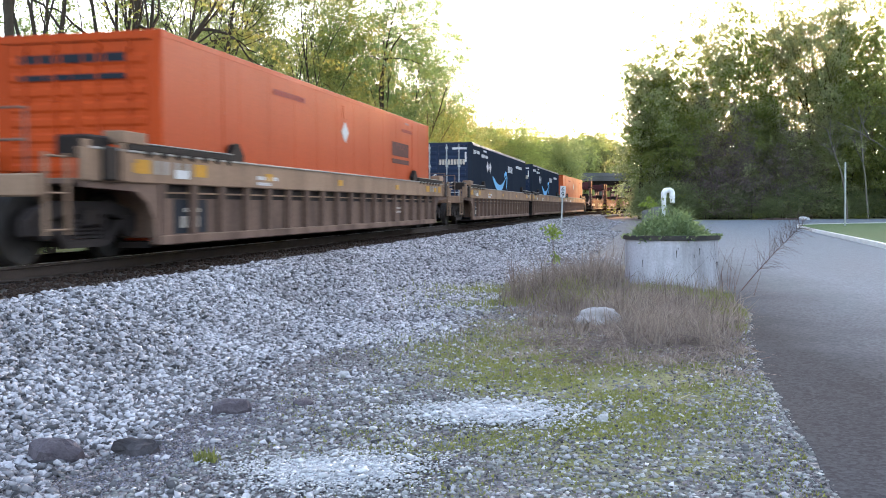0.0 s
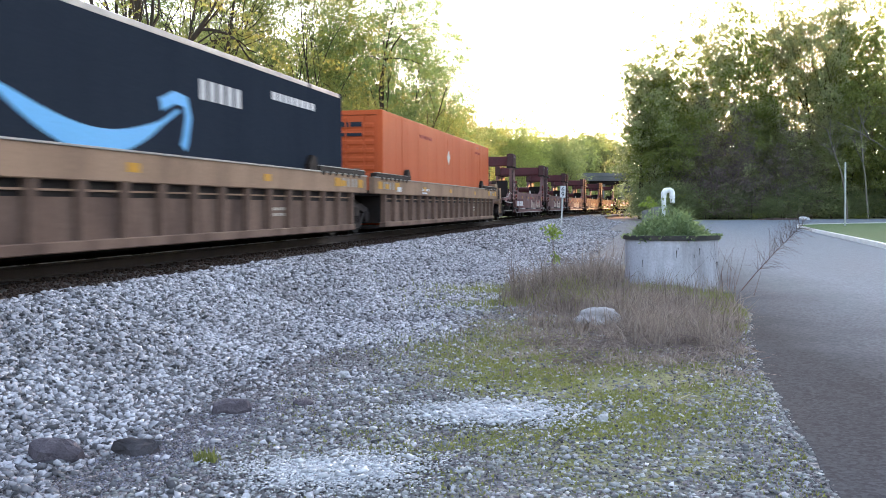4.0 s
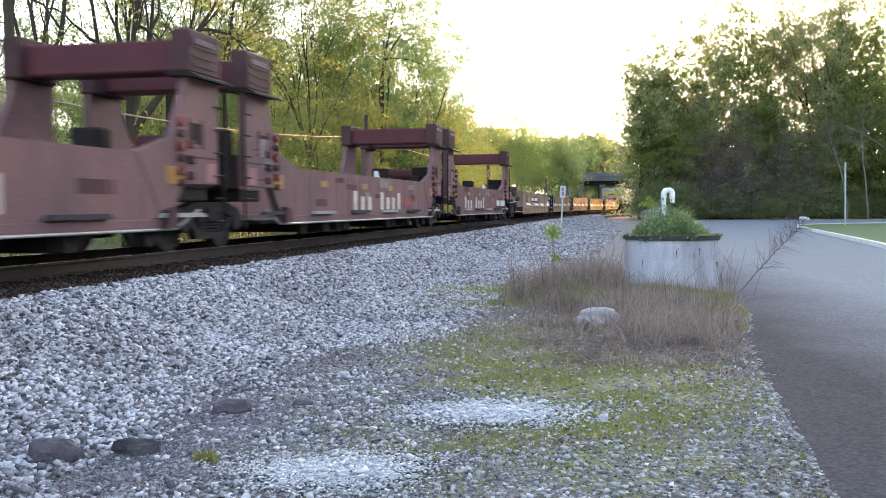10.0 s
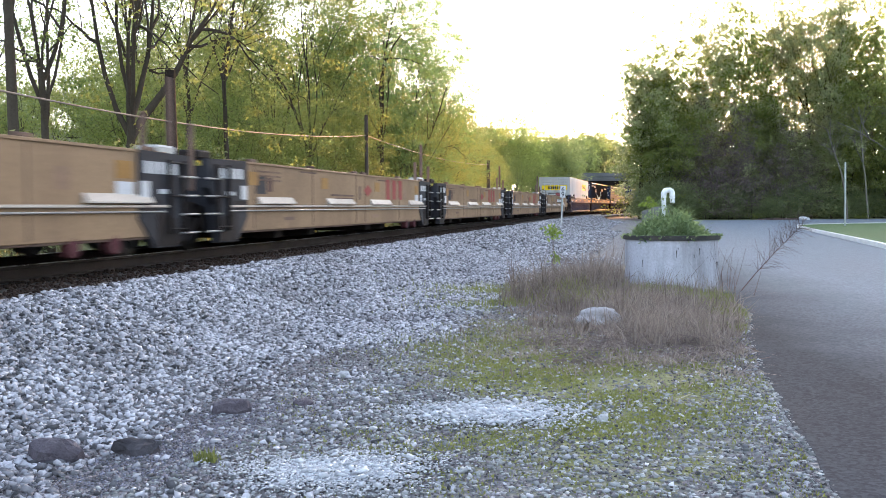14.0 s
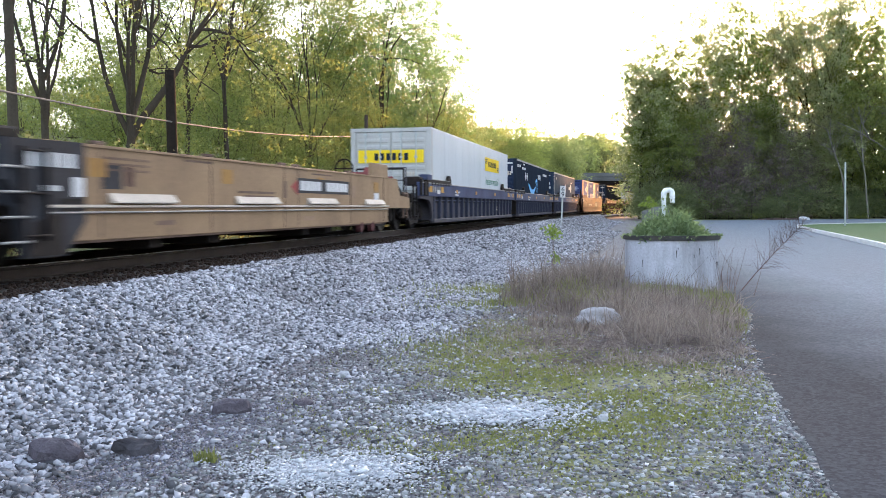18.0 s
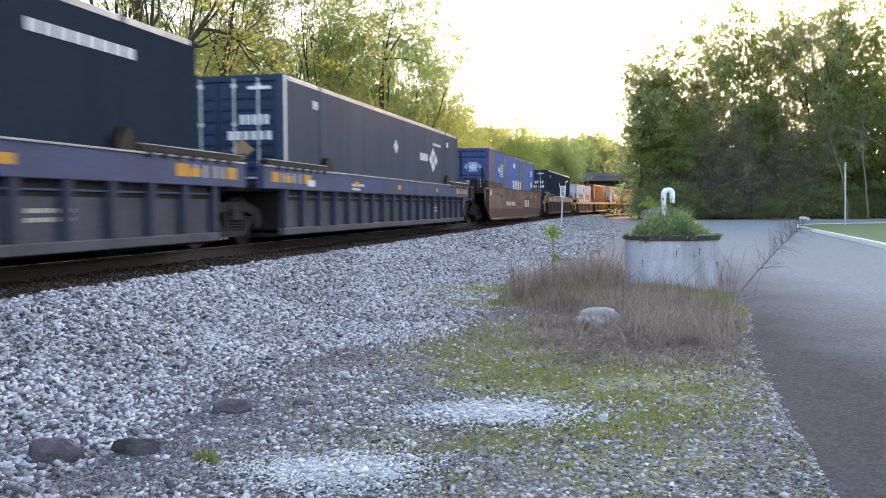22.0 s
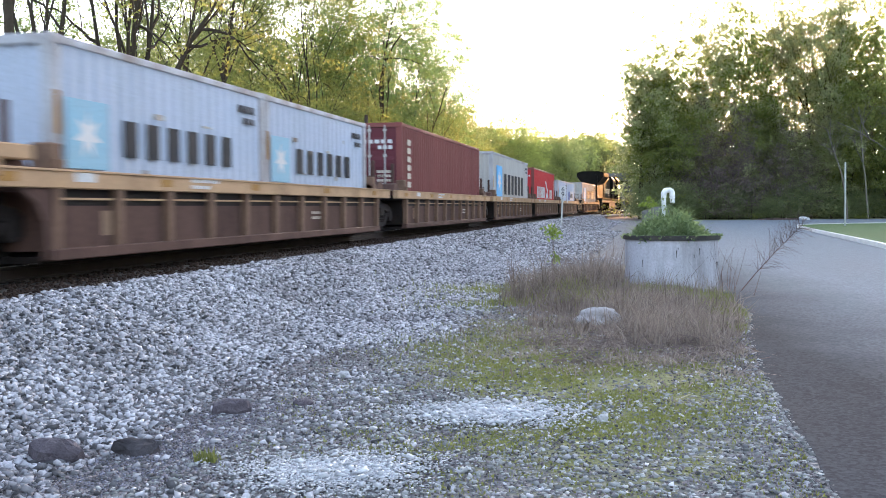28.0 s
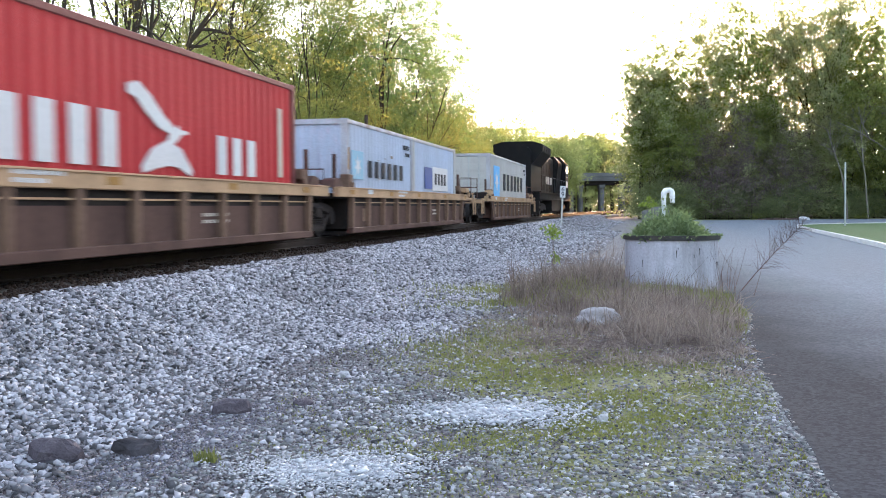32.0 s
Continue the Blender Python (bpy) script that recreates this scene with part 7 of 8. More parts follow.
# ---------------------------------------------------------------- locomotive
def locomotive(s0, s1):
    L = s1 - s0
    e = mover("locomotive", "black diesel freight locomotive with a wide cab", "locomotive", "", s0)
    part("frame", Geo().box(0.4, L - 0.4, -1.45, 1.45, 1.05, 1.5, 0.03), LOCO_BLACK, e)
    part("walkway", Geo().box(0.3, L - 0.3, -1.55, 1.55, 1.5, 1.56), STEEL_DARK, e)
    hood = [(-0.85, 1.56), (0.85, 1.56), (0.85, 4.05), (0.6, 4.3), (-0.6, 4.3), (-0.85, 4.05)]
    part("engine_hood", Geo().prism(hood, "x", 0.9, L - 5.6), LOCO_BLACK, e)
    part("radiator_wing", Geo().prism([(-0.85, 3.2), (0.85, 3.2), (1.5, 4.0), (1.5, 4.45), (0.9, 4.62), (-0.9, 4.62), (-1.5, 4.45), (-1.5, 4.0)], "x", 1.2, 6.4), LOCO_BLACK, e, "flared black radiator housing")
    part("blower_housing", Geo().prism([(-1.0, 1.56), (1.0, 1.56), (1.25, 3.9), (0.9, 4.35), (-0.9, 4.35), (-1.25, 3.9)], "x", L - 8.6, L - 5.6), LOCO_BLACK, e)
    part("exhaust_stack", Geo().box(L - 10.8, L - 10.0, -0.3, 0.3, 4.28, 4.6, 0.04), STEEL_DARK, e)
    cab = [(-1.5, 1.56), (1.5, 1.56), (1.5, 3.9), (1.05, 4.45), (-1.05, 4.45), (-1.5, 3.9)]
    part("cab", Geo().prism(cab, "x", L - 5.5, L - 2.9), LOCO_BLACK, e)
    part("nose", Geo().prism([(-1.3, 1.56), (1.3, 1.56), (1.3, 2.9), (0.9, 3.15), (-0.9, 3.15), (-1.3, 2.9)], "x", L - 2.95, L - 1.0), LOCO_BLACK, e)
    for y in (-1, 1):
        for x in (L - 5.1, L - 4.1):
            w = part("side_window", Geo().box(x, x + 0.8, y * 1.49, y * 1.515, 2.95, 3.75, 0.01), CAB_GLASS, e)
            part("window_frame", Geo().box(x - 0.05, x + 0.85, y * 1.485, y * 1.505, 2.9, 2.95).box(x - 0.05, x + 0.85, y * 1.485, y * 1.505, 3.75, 3.8), GALV, w)
        part("windshield", Geo().box(L - 2.9, L - 2.87, y * 0.15, y * 1.2, 3.25, 4.0, 0.01), CAB_GLASS, e)
        g = Geo()
        for k in range(11):
            x = 0.6 + k * (L - 6.6) / 10
            g.tube([(x, y * 1.52, 1.56), (x, y * 1.52, 2.55)], 0.02, 6)
        g.tube([(0.6, y * 1.52, 2.55), (L - 6.0, y * 1.52, 2.55)], 0.022, 6)
        part("hand_rail", g, STEEL_GREY, e)
        for k in range(8):
            x = 6.8 + k * 0.95
            if x + 0.85 < L - 8.7:
                part("hood_door", Geo().box(x, x + 0.85, y * 0.85, y * 0.885, 1.75, 3.75, 0.012), LOCO_BLACK, e)
        for k in range(4):
            part("radiator_grille", Geo().box(1.4 + 1.2 * k, 2.4 + 1.2 * k, y * 1.5, y * 1.53, 4.05, 4.4), STEEL_DARK, e)
        for x, d in ((0.5, 1), (L - 0.5, -1)):
            g = Geo()
            for k in range(4):
                g.box(x, x + d * 0.6, y * 1.1, y * 1.5, 0.42 + 0.28 * k, 0.46 + 0.28 * k)
            part("step", g, STEEL_DARK, e)
    tank = [(-1.4, 0.35), (-1.1, 0.18), (1.1, 0.18), (1.4, 0.35), (1.4, 1.05), (-1.4, 1.05)]
    part("fuel_tank", Geo().prism(tank, "x", 8.0, 14.6), LOCO_BLACK, e)
    plate(e, "name_block", 9.0, 13.5, 2.2, 2.75, GREY_BOX, -0.886, "white lettering block")
    plate(e, "logo_block", L - 5.0, L - 3.6, 2.1, 2.6, MARK_WHITE, -1.501, "white lettering block")
    part("headlight", Geo().disc((L - 0.98, -0.15, 2.85), "x", 0.0, 0.11, 0.03, 14).disc((L - 0.98, 0.15, 2.85), "x", 0.0, 0.11, 0.03, 14), GALV, e)
    for x, d in ((0.4, -1), (L - 0.4, 1)):
        coupler(e, x, d)
        part("snow_plow" if d > 0 else "pilot", Geo().prism([(-1.4, 0.2), (1.4, 0.2), (1.4, 1.05), (-1.4, 1.05)], "x", x - d * 0.1, x), STEEL_DARK, e)
    for xc in (4.0, L - 4.2):
        t = part("truck", Geo().box(xc - 2.0, xc + 2.0, -0.5, 0.5, 0.55, 0.85, 0.04), STEEL_DARK, e, "three-axle grimy truck")
        for y in (-1.08, 1.08):
            poly = [(xc - 2.5, 0.45), (xc - 2.3, 0.7), (xc - 1.0, 0.85), (xc + 1.0, 0.85), (xc + 2.3, 0.7), (xc + 2.5, 0.45), (xc + 2.2, 0.4), (xc + 1.2, 0.55), (xc + 0.9, 0.38), (xc - 0.9, 0.38), (xc - 1.2, 0.55), (xc - 2.2, 0.4)]
            part("side_frame", Geo().prism(poly, "y", y - 0.08, y + 0.08), STEEL_DARK, t)
        for dx in (-1.85, 0.0, 1.85):
            w = part("wheelset", cached("locowheel", lambda: wheelset_mesh(0.52)), WHEEL_STEEL, t)
            w.location = (xc + dx, 0, 0.52)
            WHEELS.append((w, s0 + xc + dx, (xc + dx, 0, 0.52), 0.52))
    return e


locomotive(451.2, 474.1)
# ---------------------------------------------------------------- trees and plants
def leaf_cloud(name, pts, size, mat, r, tri=False):
    """Leaves as small folded diamonds at given points."""
    n = len(pts)
    a = random_turns(n, r)
    u, w = a[:, :, 0], a[:, :, 1]
    L = size * r.uniform(0.6, 1.3, n)[:, None]
    fold = a[:, :, 2] * L * 0.18
    c = np.asarray(pts)
    if tri:
        v = np.stack([c - u * L, c + w * L * 0.8, c + u * L - w * L * 0.3], 1).reshape(-1, 3)
        return array_mesh(name, v, np.arange(3 * n).reshape(n, 3), mat)
    v = np.stack([c - u * L, c + w * L * 0.55 + fold, c + u * L, c - w * L * 0.55 + fold], 1).reshape(-1, 3)
    q = np.arange(4 * n).reshape(n, 4)
    return array_mesh(name, v, q, mat)


def grow(g, r, p, d, lens, rad, level, deep, tips, wander, up, wide):
    """A crooked limb and what branches off it; tips collects where leaves sit."""
    n = (8, 8, 6, 4, 3)[level]
    length = lens[level] * r.uniform(0.75, 1.25)
    pts, radii, dirs = [p.copy()], [rad], [d.copy()]
    bend = Vector((r.gauss(0, 1), r.gauss(0, 1), r.gauss(0, 0.6))) * (0.0, 0.07, 0.1, 0.1, 0.1)[level]
    w = wander * (1.0, 2.3, 2.9, 3.2, 3.2)[level]
    for k in range(n):
        d = (d + bend + Vector((r.gauss(0, w), r.gauss(0, w), r.gauss(0, w) + up))).normalized()
        p = p + d * (length / n)
        pts.append(p.copy())
        dirs.append(d.copy())
        radii.append(rad * (1 - (0.4 if level == 0 else 0.72) * (k + 1) / n))
    g.tube(pts, radii, (9, 6, 4, 3, 3)[level], caps=level == 0)
    if level >= deep - 1:
        for q in pts[1:]:
            tips.append(tuple(q))
    elif level >= 1 and level == deep - 2:
        for q in pts[n // 2:]:
            tips.append(tuple(q))
    if level >= deep:
        return
    kids = (r.randint(5, 7), r.randint(5, 7), r.randint(4, 6), 3)[level]
    for k in range(kids):
        f = (0.55 + 0.45 * (k + 1) / kids) if level == 0 else (0.2 + 0.8 * (k + 1) / kids)
        i = min(n, max(1, round(n * f)))
        side = dirs[i].orthogonal().normalized()
        side.rotate(Matrix.Rotation(k * 2.4 + r.uniform(-0.6, 0.6), 3, dirs[i]))
        nd = (dirs[i] + side * r.uniform(0.35, 1.05) * wide).normalized()
        grow(g, r, pts[i], nd, lens, radii[i] * r.uniform(0.45, 0.74), level + 1, deep, tips, wander, up, wide)


def tree(name, label, seed, height, rad, bark, leafmat, leaves, size, m, lean=(0, 0), deep=3, fork=0.35, sigma=0.35, low=0.0, group="trees beside the track", wide=1.0, spread=0.0, bunch=26):
    """A tapered trunk that forks at a share of the height, limbs, twigs and a loose crown of single leaves."""
    r = random.Random(seed)
    nr = np.random.default_rng(seed)
    t = thing(name, label, "tree", group, m)
    g, tips = Geo(), []
    d = Vector((lean[0], lean[1], 1)).normalized()
    g.tube([(0, 0, -0.35), (0, 0, 0.0), (0, 0, 0.5)], [rad * 1.7, rad * 1.3, rad * 0.98], 9)
    rest = height * (1 - fork)
    grow(g, r, Vector((0, 0, -0.1)), d, (height * fork, rest * 0.52, rest * 0.34, rest * 0.2, rest * 0.12), rad, 0, deep, tips, 0.06, 0.035, wide)
    tips = np.array(tips)
    if spread:
        # bring the crown to its height and reach
        kz = height / np.percentile(tips[:, 2], 99)
        kr = spread / np.percentile(np.hypot(tips[:, 0], tips[:, 1]), 92)
        tips = tips * np.array([kr, kr, kz])
        g.v = [(x * kr, y * kr, z * kz) for x, y, z in g.v]
    if low:
        k = int(len(tips) * low)
        reach = 0.55 * spread or height * 0.13
        add = np.stack([nr.normal(0, reach, k), nr.normal(0, reach, k), nr.uniform(0.3, height * 0.5, k)], 1)
        tips = np.concatenate([tips, add])
    me = bpy.data.meshes.new("trunk")
    me.from_pydata(g.v, [], g.f)
    me.polygons.foreach_set("use_smooth", g.s)
    me.materials.append(bark)
    part("trunk", me, bark, t)
    n = max(60, leaves // bunch)
    sprays = tips[nr.integers(0, len(tips), n)] + nr.normal(0, sigma, (n, 3))
    pts = sprays[nr.integers(0, len(sprays), leaves)] + nr.normal(0, sigma * 0.62, (leaves, 3)) * np.array([1, 1, 0.7])
    pts = pts[pts[:, 2] > 0.1]
    part("crown", leaf_cloud("crown", pts, size, leafmat, nr, True), leafmat, t)
    return t


def at(x, y, turn=0.0, z=None):
    return pose(x, y, float(ground_z(np.array(x), np.array(y))) if z is None else z, 0, 0, turn)


def clump(proto, m, scale):
    o = copy_thing(proto, m)
    o.scale = scale
    return o


def build_left_wood():
    lab = "tall spring-green tree with a forked dark trunk"
    # trees that stand out singly, by plan distance along and across the track
    # (along, across, height, trunk radius, lean, leaves, leaf count, share of the height up to the fork)
    singles = ((11.1, -10.5, 22, 0.34, (0.0, 0.02), LEAF_A, 9000, 0.42), (13.4, -11.0, 19, 0.24, (0.16, 0.05), LEAF_A, 9000, 0.3), (16.5, -10.0, 22, 0.42, (0.0, 0.04), LEAF_A, 18000, 0.2),
               (26.6, -13.0, 21, 0.24, (0.08, 0.0), LEAF_A, 15000, 0.34), (26.5, -11.0, 20, 0.2, (0.1, 0.0), LEAF_A, 15000, 0.36), (35.9, -10.5, 21, 0.26, (0.1, -0.03), LEAF_A, 20000, 0.26),
               (46.5, -9.5, 21, 0.28, (0.12, -0.05), LEAF_Y, 20000, 0.28), (54.0, -9.0, 20, 0.3, (0.16, -0.06), LEAF_Y, 21000, 0.2), (66.0, -10.0, 21, 0.26, (0.1, -0.03), LEAF_A, 15000, 0.22), (80.0, -11.5, 13, 0.24, (0.1, -0.1), LEAF_A, 9000, 0.3))
    protos = []
    for k, (s, lat, h, rad, lean, leaf, n, fork) in enumerate(singles):
        x, y = on_track(s, lat)
        protos.append(tree("tree", lab if leaf is LEAF_A else "yellow-green sunlit tree leaning towards the track", 40 + k, h, rad, BARK, leaf, int(n * (0.75 if k < 5 else 1.45)), 0.08, at(x, y, HEADING), lean, 4 if k in (2, 5, 6, 7) else 3, fork, 0.38, 0.1, wide=1.0, spread=(4.5, 4.5, 5.5, 5, 5, 5.5, 6.0, 6.8, 5.4, 4)[k], bunch=40))
    r = random.Random(11)
    for k in range(10):
        s = 26 + 70 * ((k * 0.618) % 1.0) ** 0.9
        lat = -r.uniform(14, 34)
        x, y = on_track(s, lat)
        h = r.uniform(0.8, 1.15)
        clump(protos[r.choice((0, 1, 3, 4, 5) if s < 40 else (5, 6, 7, 8, 9))], at(x, y, r.uniform(0, 360)), (h * r.uniform(0.85, 1.15), h * r.uniform(0.85, 1.15), h))
    clump(protos[7], at(*on_track(62, -9.3), 140), (0.5, 0.5, 0.97))
    # slender trees under the tall ones, sun and shade put into their leaf colours
    for leaf, lab, seed, spots in ((LEAF_A, "slender green tree in the shade of the taller wood", 60, ((22, -12.5), (25, -15), (29, -11), (32, -14), (34.5, -9.5), (38, -12), (42, -15), (44, -10.5), (48, -13), (19.5, -16), (41, -9.6), (53, -9.3), (57, -11.5), (62, -10), (36, -16), (28, -17), (70, -10), (78, -10.5), (86, -10.5), (94, -11))),
                                   (LEAF_Y, "slender yellow-green tree catching the low sun", 61, ((50, -9.0), (59, -8.8), (66, -9.2)))):
        proto = None
        for s, lat in spots:
            x, y = on_track(s, lat)
            if proto is None:
                proto = tree("tree", lab, seed, 9.5, 0.1, BARK, leaf, 9000, 0.066, at(x, y), (0.05, 0), 3, 0.22, 0.36, 0.25, "slender trees beside the track", 1.1, 2.6, 34)
                continue
            h = r.uniform(0.7, 1.15) * (0.72 if leaf is LEAF_Y else 1.0)
            clump(proto, at(x, y, r.uniform(0, 360)), (h * 1.1, h * 1.1, h))
    bush = tree("bush", "leafy green undergrowth bush", 90, 3.4, 0.05, BARK, LEAF_S, 3800, 0.075, at(*on_track(4, -9.0)), (0, 0), 3, 0.3, 0.45, 0.9, "undergrowth behind the track")
    for k in range(44):
        s = -13 + 100 * k / 44 + r.uniform(-1.5, 1.5)
        lat = -r.uniform(8.2, 16)
        x, y = on_track(s, lat)
        z = r.uniform(0.55, 1.15)
        clump(bush, at(x, y, r.uniform(0, 360)), (z * 1.3, z * 1.3, z))
    return protos


def build_far_wood(protos):
    far = [tree("tree", "pale green tree in the distance, haze put into its colour", 120 + k, 15 + 2 * k, 0.3, BARK, LEAF_F, 8500, 0.2, at(-6 + 9 * k, 190 + 10 * k), (0, 0), 3, 0.4, 0.8, 0.5, "distant trees") for k in range(3)]
    r = random.Random(4)
    for k in range(60):
        a = r.uniform(-0.32, 0.20)
        dist = r.uniform(120, 260) if a < 0.02 else r.uniform(215, 300)
        x, y = dist * math.tan(a), dist
        if plan_lat(x, y) > -11 and dist < 215:
            continue
        h = r.uniform(1.1, 1.6)
        clump(far[k % 3], at(x, y, r.uniform(0, 360)), (h, h, h))
    for x, y, h in ((17.5, 168, 0.52), (20.5, 176, 0.6), (13.5, 160, 0.56), (23.5, 184, 0.55), (9.5, 152, 0.55), (5.0, 150, 0.55)):
        clump(protos[int(x) % 2 * 2 + 3], at(x, y, r.uniform(0, 360)), (h * 1.2, h * 1.2, h))
    # crowns that stand out beyond the train, sunlight put into the tallest ones' colour
    for x, y, h, leaf, n, spread, lab in ((13.2, 172, 18.3, LEAF_SUN, 9500, 4.6, "rounded yellow-green tree in the low sun"), (17.2, 178, 16.5, LEAF_SUN, 6500, 3.6, "rounded yellow-green tree in the low sun"), (3.6, 166, 17.0, LEAF_F, 9000, 4.2, "pale green tree in the distance, haze put into its colour"),
                                          (8.4, 174, 17.0, LEAF_F, 8000, 3.6, "pale green tree in the distance, haze put into its colour"), (23.6, 182, 15.5, LEAF_F, 8500, 4.0, "pale green tree in the distance, haze put into its colour"), (30.6, 204, 18.0, LEAF_SUN, 1500, 3.8, "thinly leaved tree against the bright sky"), (34.6, 208, 18.6, LEAF_SUN, 1300, 3.6, "thinly leaved tree against the bright sky")):
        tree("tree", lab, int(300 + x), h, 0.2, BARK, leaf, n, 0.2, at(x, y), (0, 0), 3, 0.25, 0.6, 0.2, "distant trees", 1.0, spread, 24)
    for a, dist, h in ((0.185, 228, 0.8), (0.2, 240, 0.9), (0.215, 232, 0.8), (0.235, 250, 0.9), (0.17, 236, 0.8), (0.155, 226, 0.75), (0.19, 262, 1.0)):
        clump(far[int(dist) % 3], at(dist * math.tan(a), dist, r.uniform(0, 360)), (h * 1.1, h * 1.1, h))
    # trees on the hill
    for k in range(32):
        a, dist = r.uniform(-0.48, -0.26), r.uniform(130, 260)
        x, y = dist * math.sin(a), dist * math.cos(a)
        h = r.uniform(0.55, 0.9)
        clump(far[k % 3], at(x, y, r.uniform(0, 360)), (h, h, h))


def build_right_wood():
    """The dense wood across the road, with the low sun behind it; unseen trees are added beyond the lawn."""
    lab = "dense green tree of the roadside wood"
    protos = []
    for k, (h, rad, leaf, n, fork, spread) in enumerate(((20, 0.2, LEAF_D, 10500, 0.1, 3.1), (20, 0.24, LEAF_A, 11500, 0.12, 3.5), (20, 0.2, LEAF_D, 9000, 0.1, 2.8), (20, 0.24, LEAF_D, 6200, 0.25, 3.4), (20, 0.22, LEAF_A, 6400, 0.22, 3.2))):
        protos.append(tree("tree", lab, 150 + k, h, rad, BARK, leaf, n, 0.15, at((21.3, 24.3, 28.4, 39.2, 42.6)[k], (97, 98, 98.5, 98, 99)[k], 50 * k), (0, 0), 3, fork, 0.55, 0.3, "roadside wood", 0.9, spread, 30))
    protos.append(tree("tree", "tall tree of the roadside wood with bare trunk and high crown", 157, 20, 0.22, BARK, LEAF_D, 3600, 0.14, at(34.6, 102), (0, 0), 3, 0.5, 0.5, 0.0, "roadside wood", 1.0, 2.9, 30))
    for k, h in enumerate((20.2, 22.6, 25.6, 28.0, 30.0, 24.0)):
        protos[k].scale = (1.0 + 0.02 * k, 1.0 + 0.02 * k, h / 20)
    r = random.Random(8)
    # (across, along, height, which) for the trees on the wood's edge
    for x, y, h, k in ((22.4, 96.5, 14.0, 1), (20.2, 97.5, 15.5, 5), (20.8, 98.5, 18.5, 5), (22.2, 100, 21.0, 1), (26.2, 100, 23.0, 0), (30.2, 99.5, 25.0, 4), (32.2, 98.5, 23.5, 4), (29.6, 102, 25.0, 5), (31.6, 101, 16.0, 4), (33.4, 103, 15.5, 3), (36.6, 104, 27.0, 4), (42.8, 103, 29.0, 5), (35.2, 99, 23.0, 3), (37.6, 102, 25.0, 5), (38.8, 99, 26.0, 3),
                       (33.2, 99.0, 11.5, 2), (35.0, 100.5, 10.5, 1), (36.6, 98.5, 10.5, 2), (38.4, 100, 11.5, 0), (39.8, 98.0, 15.0, 2), (37.0, 101, 14.0, 3), (34.2, 102, 15.0, 4), (35.8, 103, 14.0, 3), (31.8, 104, 23.0, 5), (41.0, 101, 27.0, 3), (42.4, 99.5, 19.0, 1), (44.6, 98, 28.5, 4), (46.8, 100, 30.0, 3), (45.4, 96.5, 13.0, 1), (49.5, 98, 28.0, 4), (52.0, 101, 29.0, 3)):
        q = r.uniform(0.95, 1.15) + 0.15 * (h > 24)
        clump(protos[k], at(x, y, r.uniform(0, 360)), (q, q, h / 20))
    for k in range(28):
        y = r.uniform(103, 116)
        u = (k * 0.618) % 1.0
        x = 21.0 + 46 * u + (y - 96) * 0.36
        h = r.uniform(14, 18) if x < 0.27 * y else r.uniform(8, 10) if x < 0.385 * y else r.uniform(17, 22)
        clump(protos[r.choice((0, 1, 2) if u < 0.4 else (2, 3, 4))], at(x, y, r.uniform(0, 360)), (1.15, 1.15, h / 20))
    # hidden behind the wood, trees added to keep the sun off its edge
    for x, y, h in ((34.0, 130, 15.0), (31.2, 126, 13.0), (28.8, 120, 13.0), (32.6, 127, 12.0), (36.2, 137, 15.0), (39.7, 145, 17.0), (45.0, 160, 17.0), (50.5, 175, 17.0), (56.0, 190, 17.0)):
        clump(protos[r.choice((0, 1, 2))], at(x, y, r.uniform(0, 360)), (1.2, 1.2, h / 20))
    # out of view beyond the lawn, trees added to block the bright low sky
    side = tree("tree", "tall dense unseen tree beyond the lawn, added to block the sky", 166, 22, 0.3, BARK, LEAF_D, 3000, 0.42, at(70, 102), (0, 0), 3, 0.2, 1.2, 0.5, "roadside wood", 1.1)
    for k in range(60):
        u = k / 59
        x, y = (72 + 16 * math.sin(math.pi * u) + r.uniform(-3, 3), 103 - 165 * u + r.uniform(-2, 2))
        h = r.uniform(0.95, 1.25)
        clump(side, at(x, y, r.uniform(0, 360), 0.0), (h, h, h))
    bush = tree("bush", "dark green roadside bush", 170, 4.5, 0.06, BARK, LEAF_S, 7000, 0.075, at(24, 95), (0, 0), 3, 0.2, 0.45, 0.9, "roadside undergrowth")
    for k in range(60):
        x = 22.2 + 52 * k / 60 + r.uniform(-0.8, 0.8)
        y = r.uniform(93.5, 99) + 0.04 * x
        z = r.uniform(0.5, 1.2)
        clump(bush, at(x, y, r.uniform(0, 360)), (z * 1.25, z * 1.25, z))
    for k in range(34):
        x = 22.0 + 54 * k / 34 + r.uniform(-0.8, 0.8)
        y = r.uniform(103, 115)
        z = r.uniform(1.3, 2.1)
        clump(bush, at(x + (y - 96) * 0.36, y, r.uniform(0, 360)), (z * 1.1, z * 1.1, z))
    for x, y, z in ((21.0, 96.0, 0.9), (21.6, 95.5, 1.1), (22.0, 97, 1.3)):
        clump(bush, at(x, y, 70 * x), (z, z, z))
    vine = tree("vine_thicket", "withered purple-brown vine thicket on the wood's edge", 180, 12.5, 0.1, TWIG, VINE, 4500, 0.1, at(26.5, 95.5), (0.05, 0), 4, 0.2, 0.5, 0.6, "vine thickets", 1.0, 2.4)
    for x, y, h in ((28.8, 95.5, 0.95), (31.3, 96.0, 0.9), (34.0, 96.5, 0.8), (37.5, 96.5, 0.75), (24.8, 95.8, 0.7)):
        clump(vine, at(x, y, 60 * x), (h, h, h))
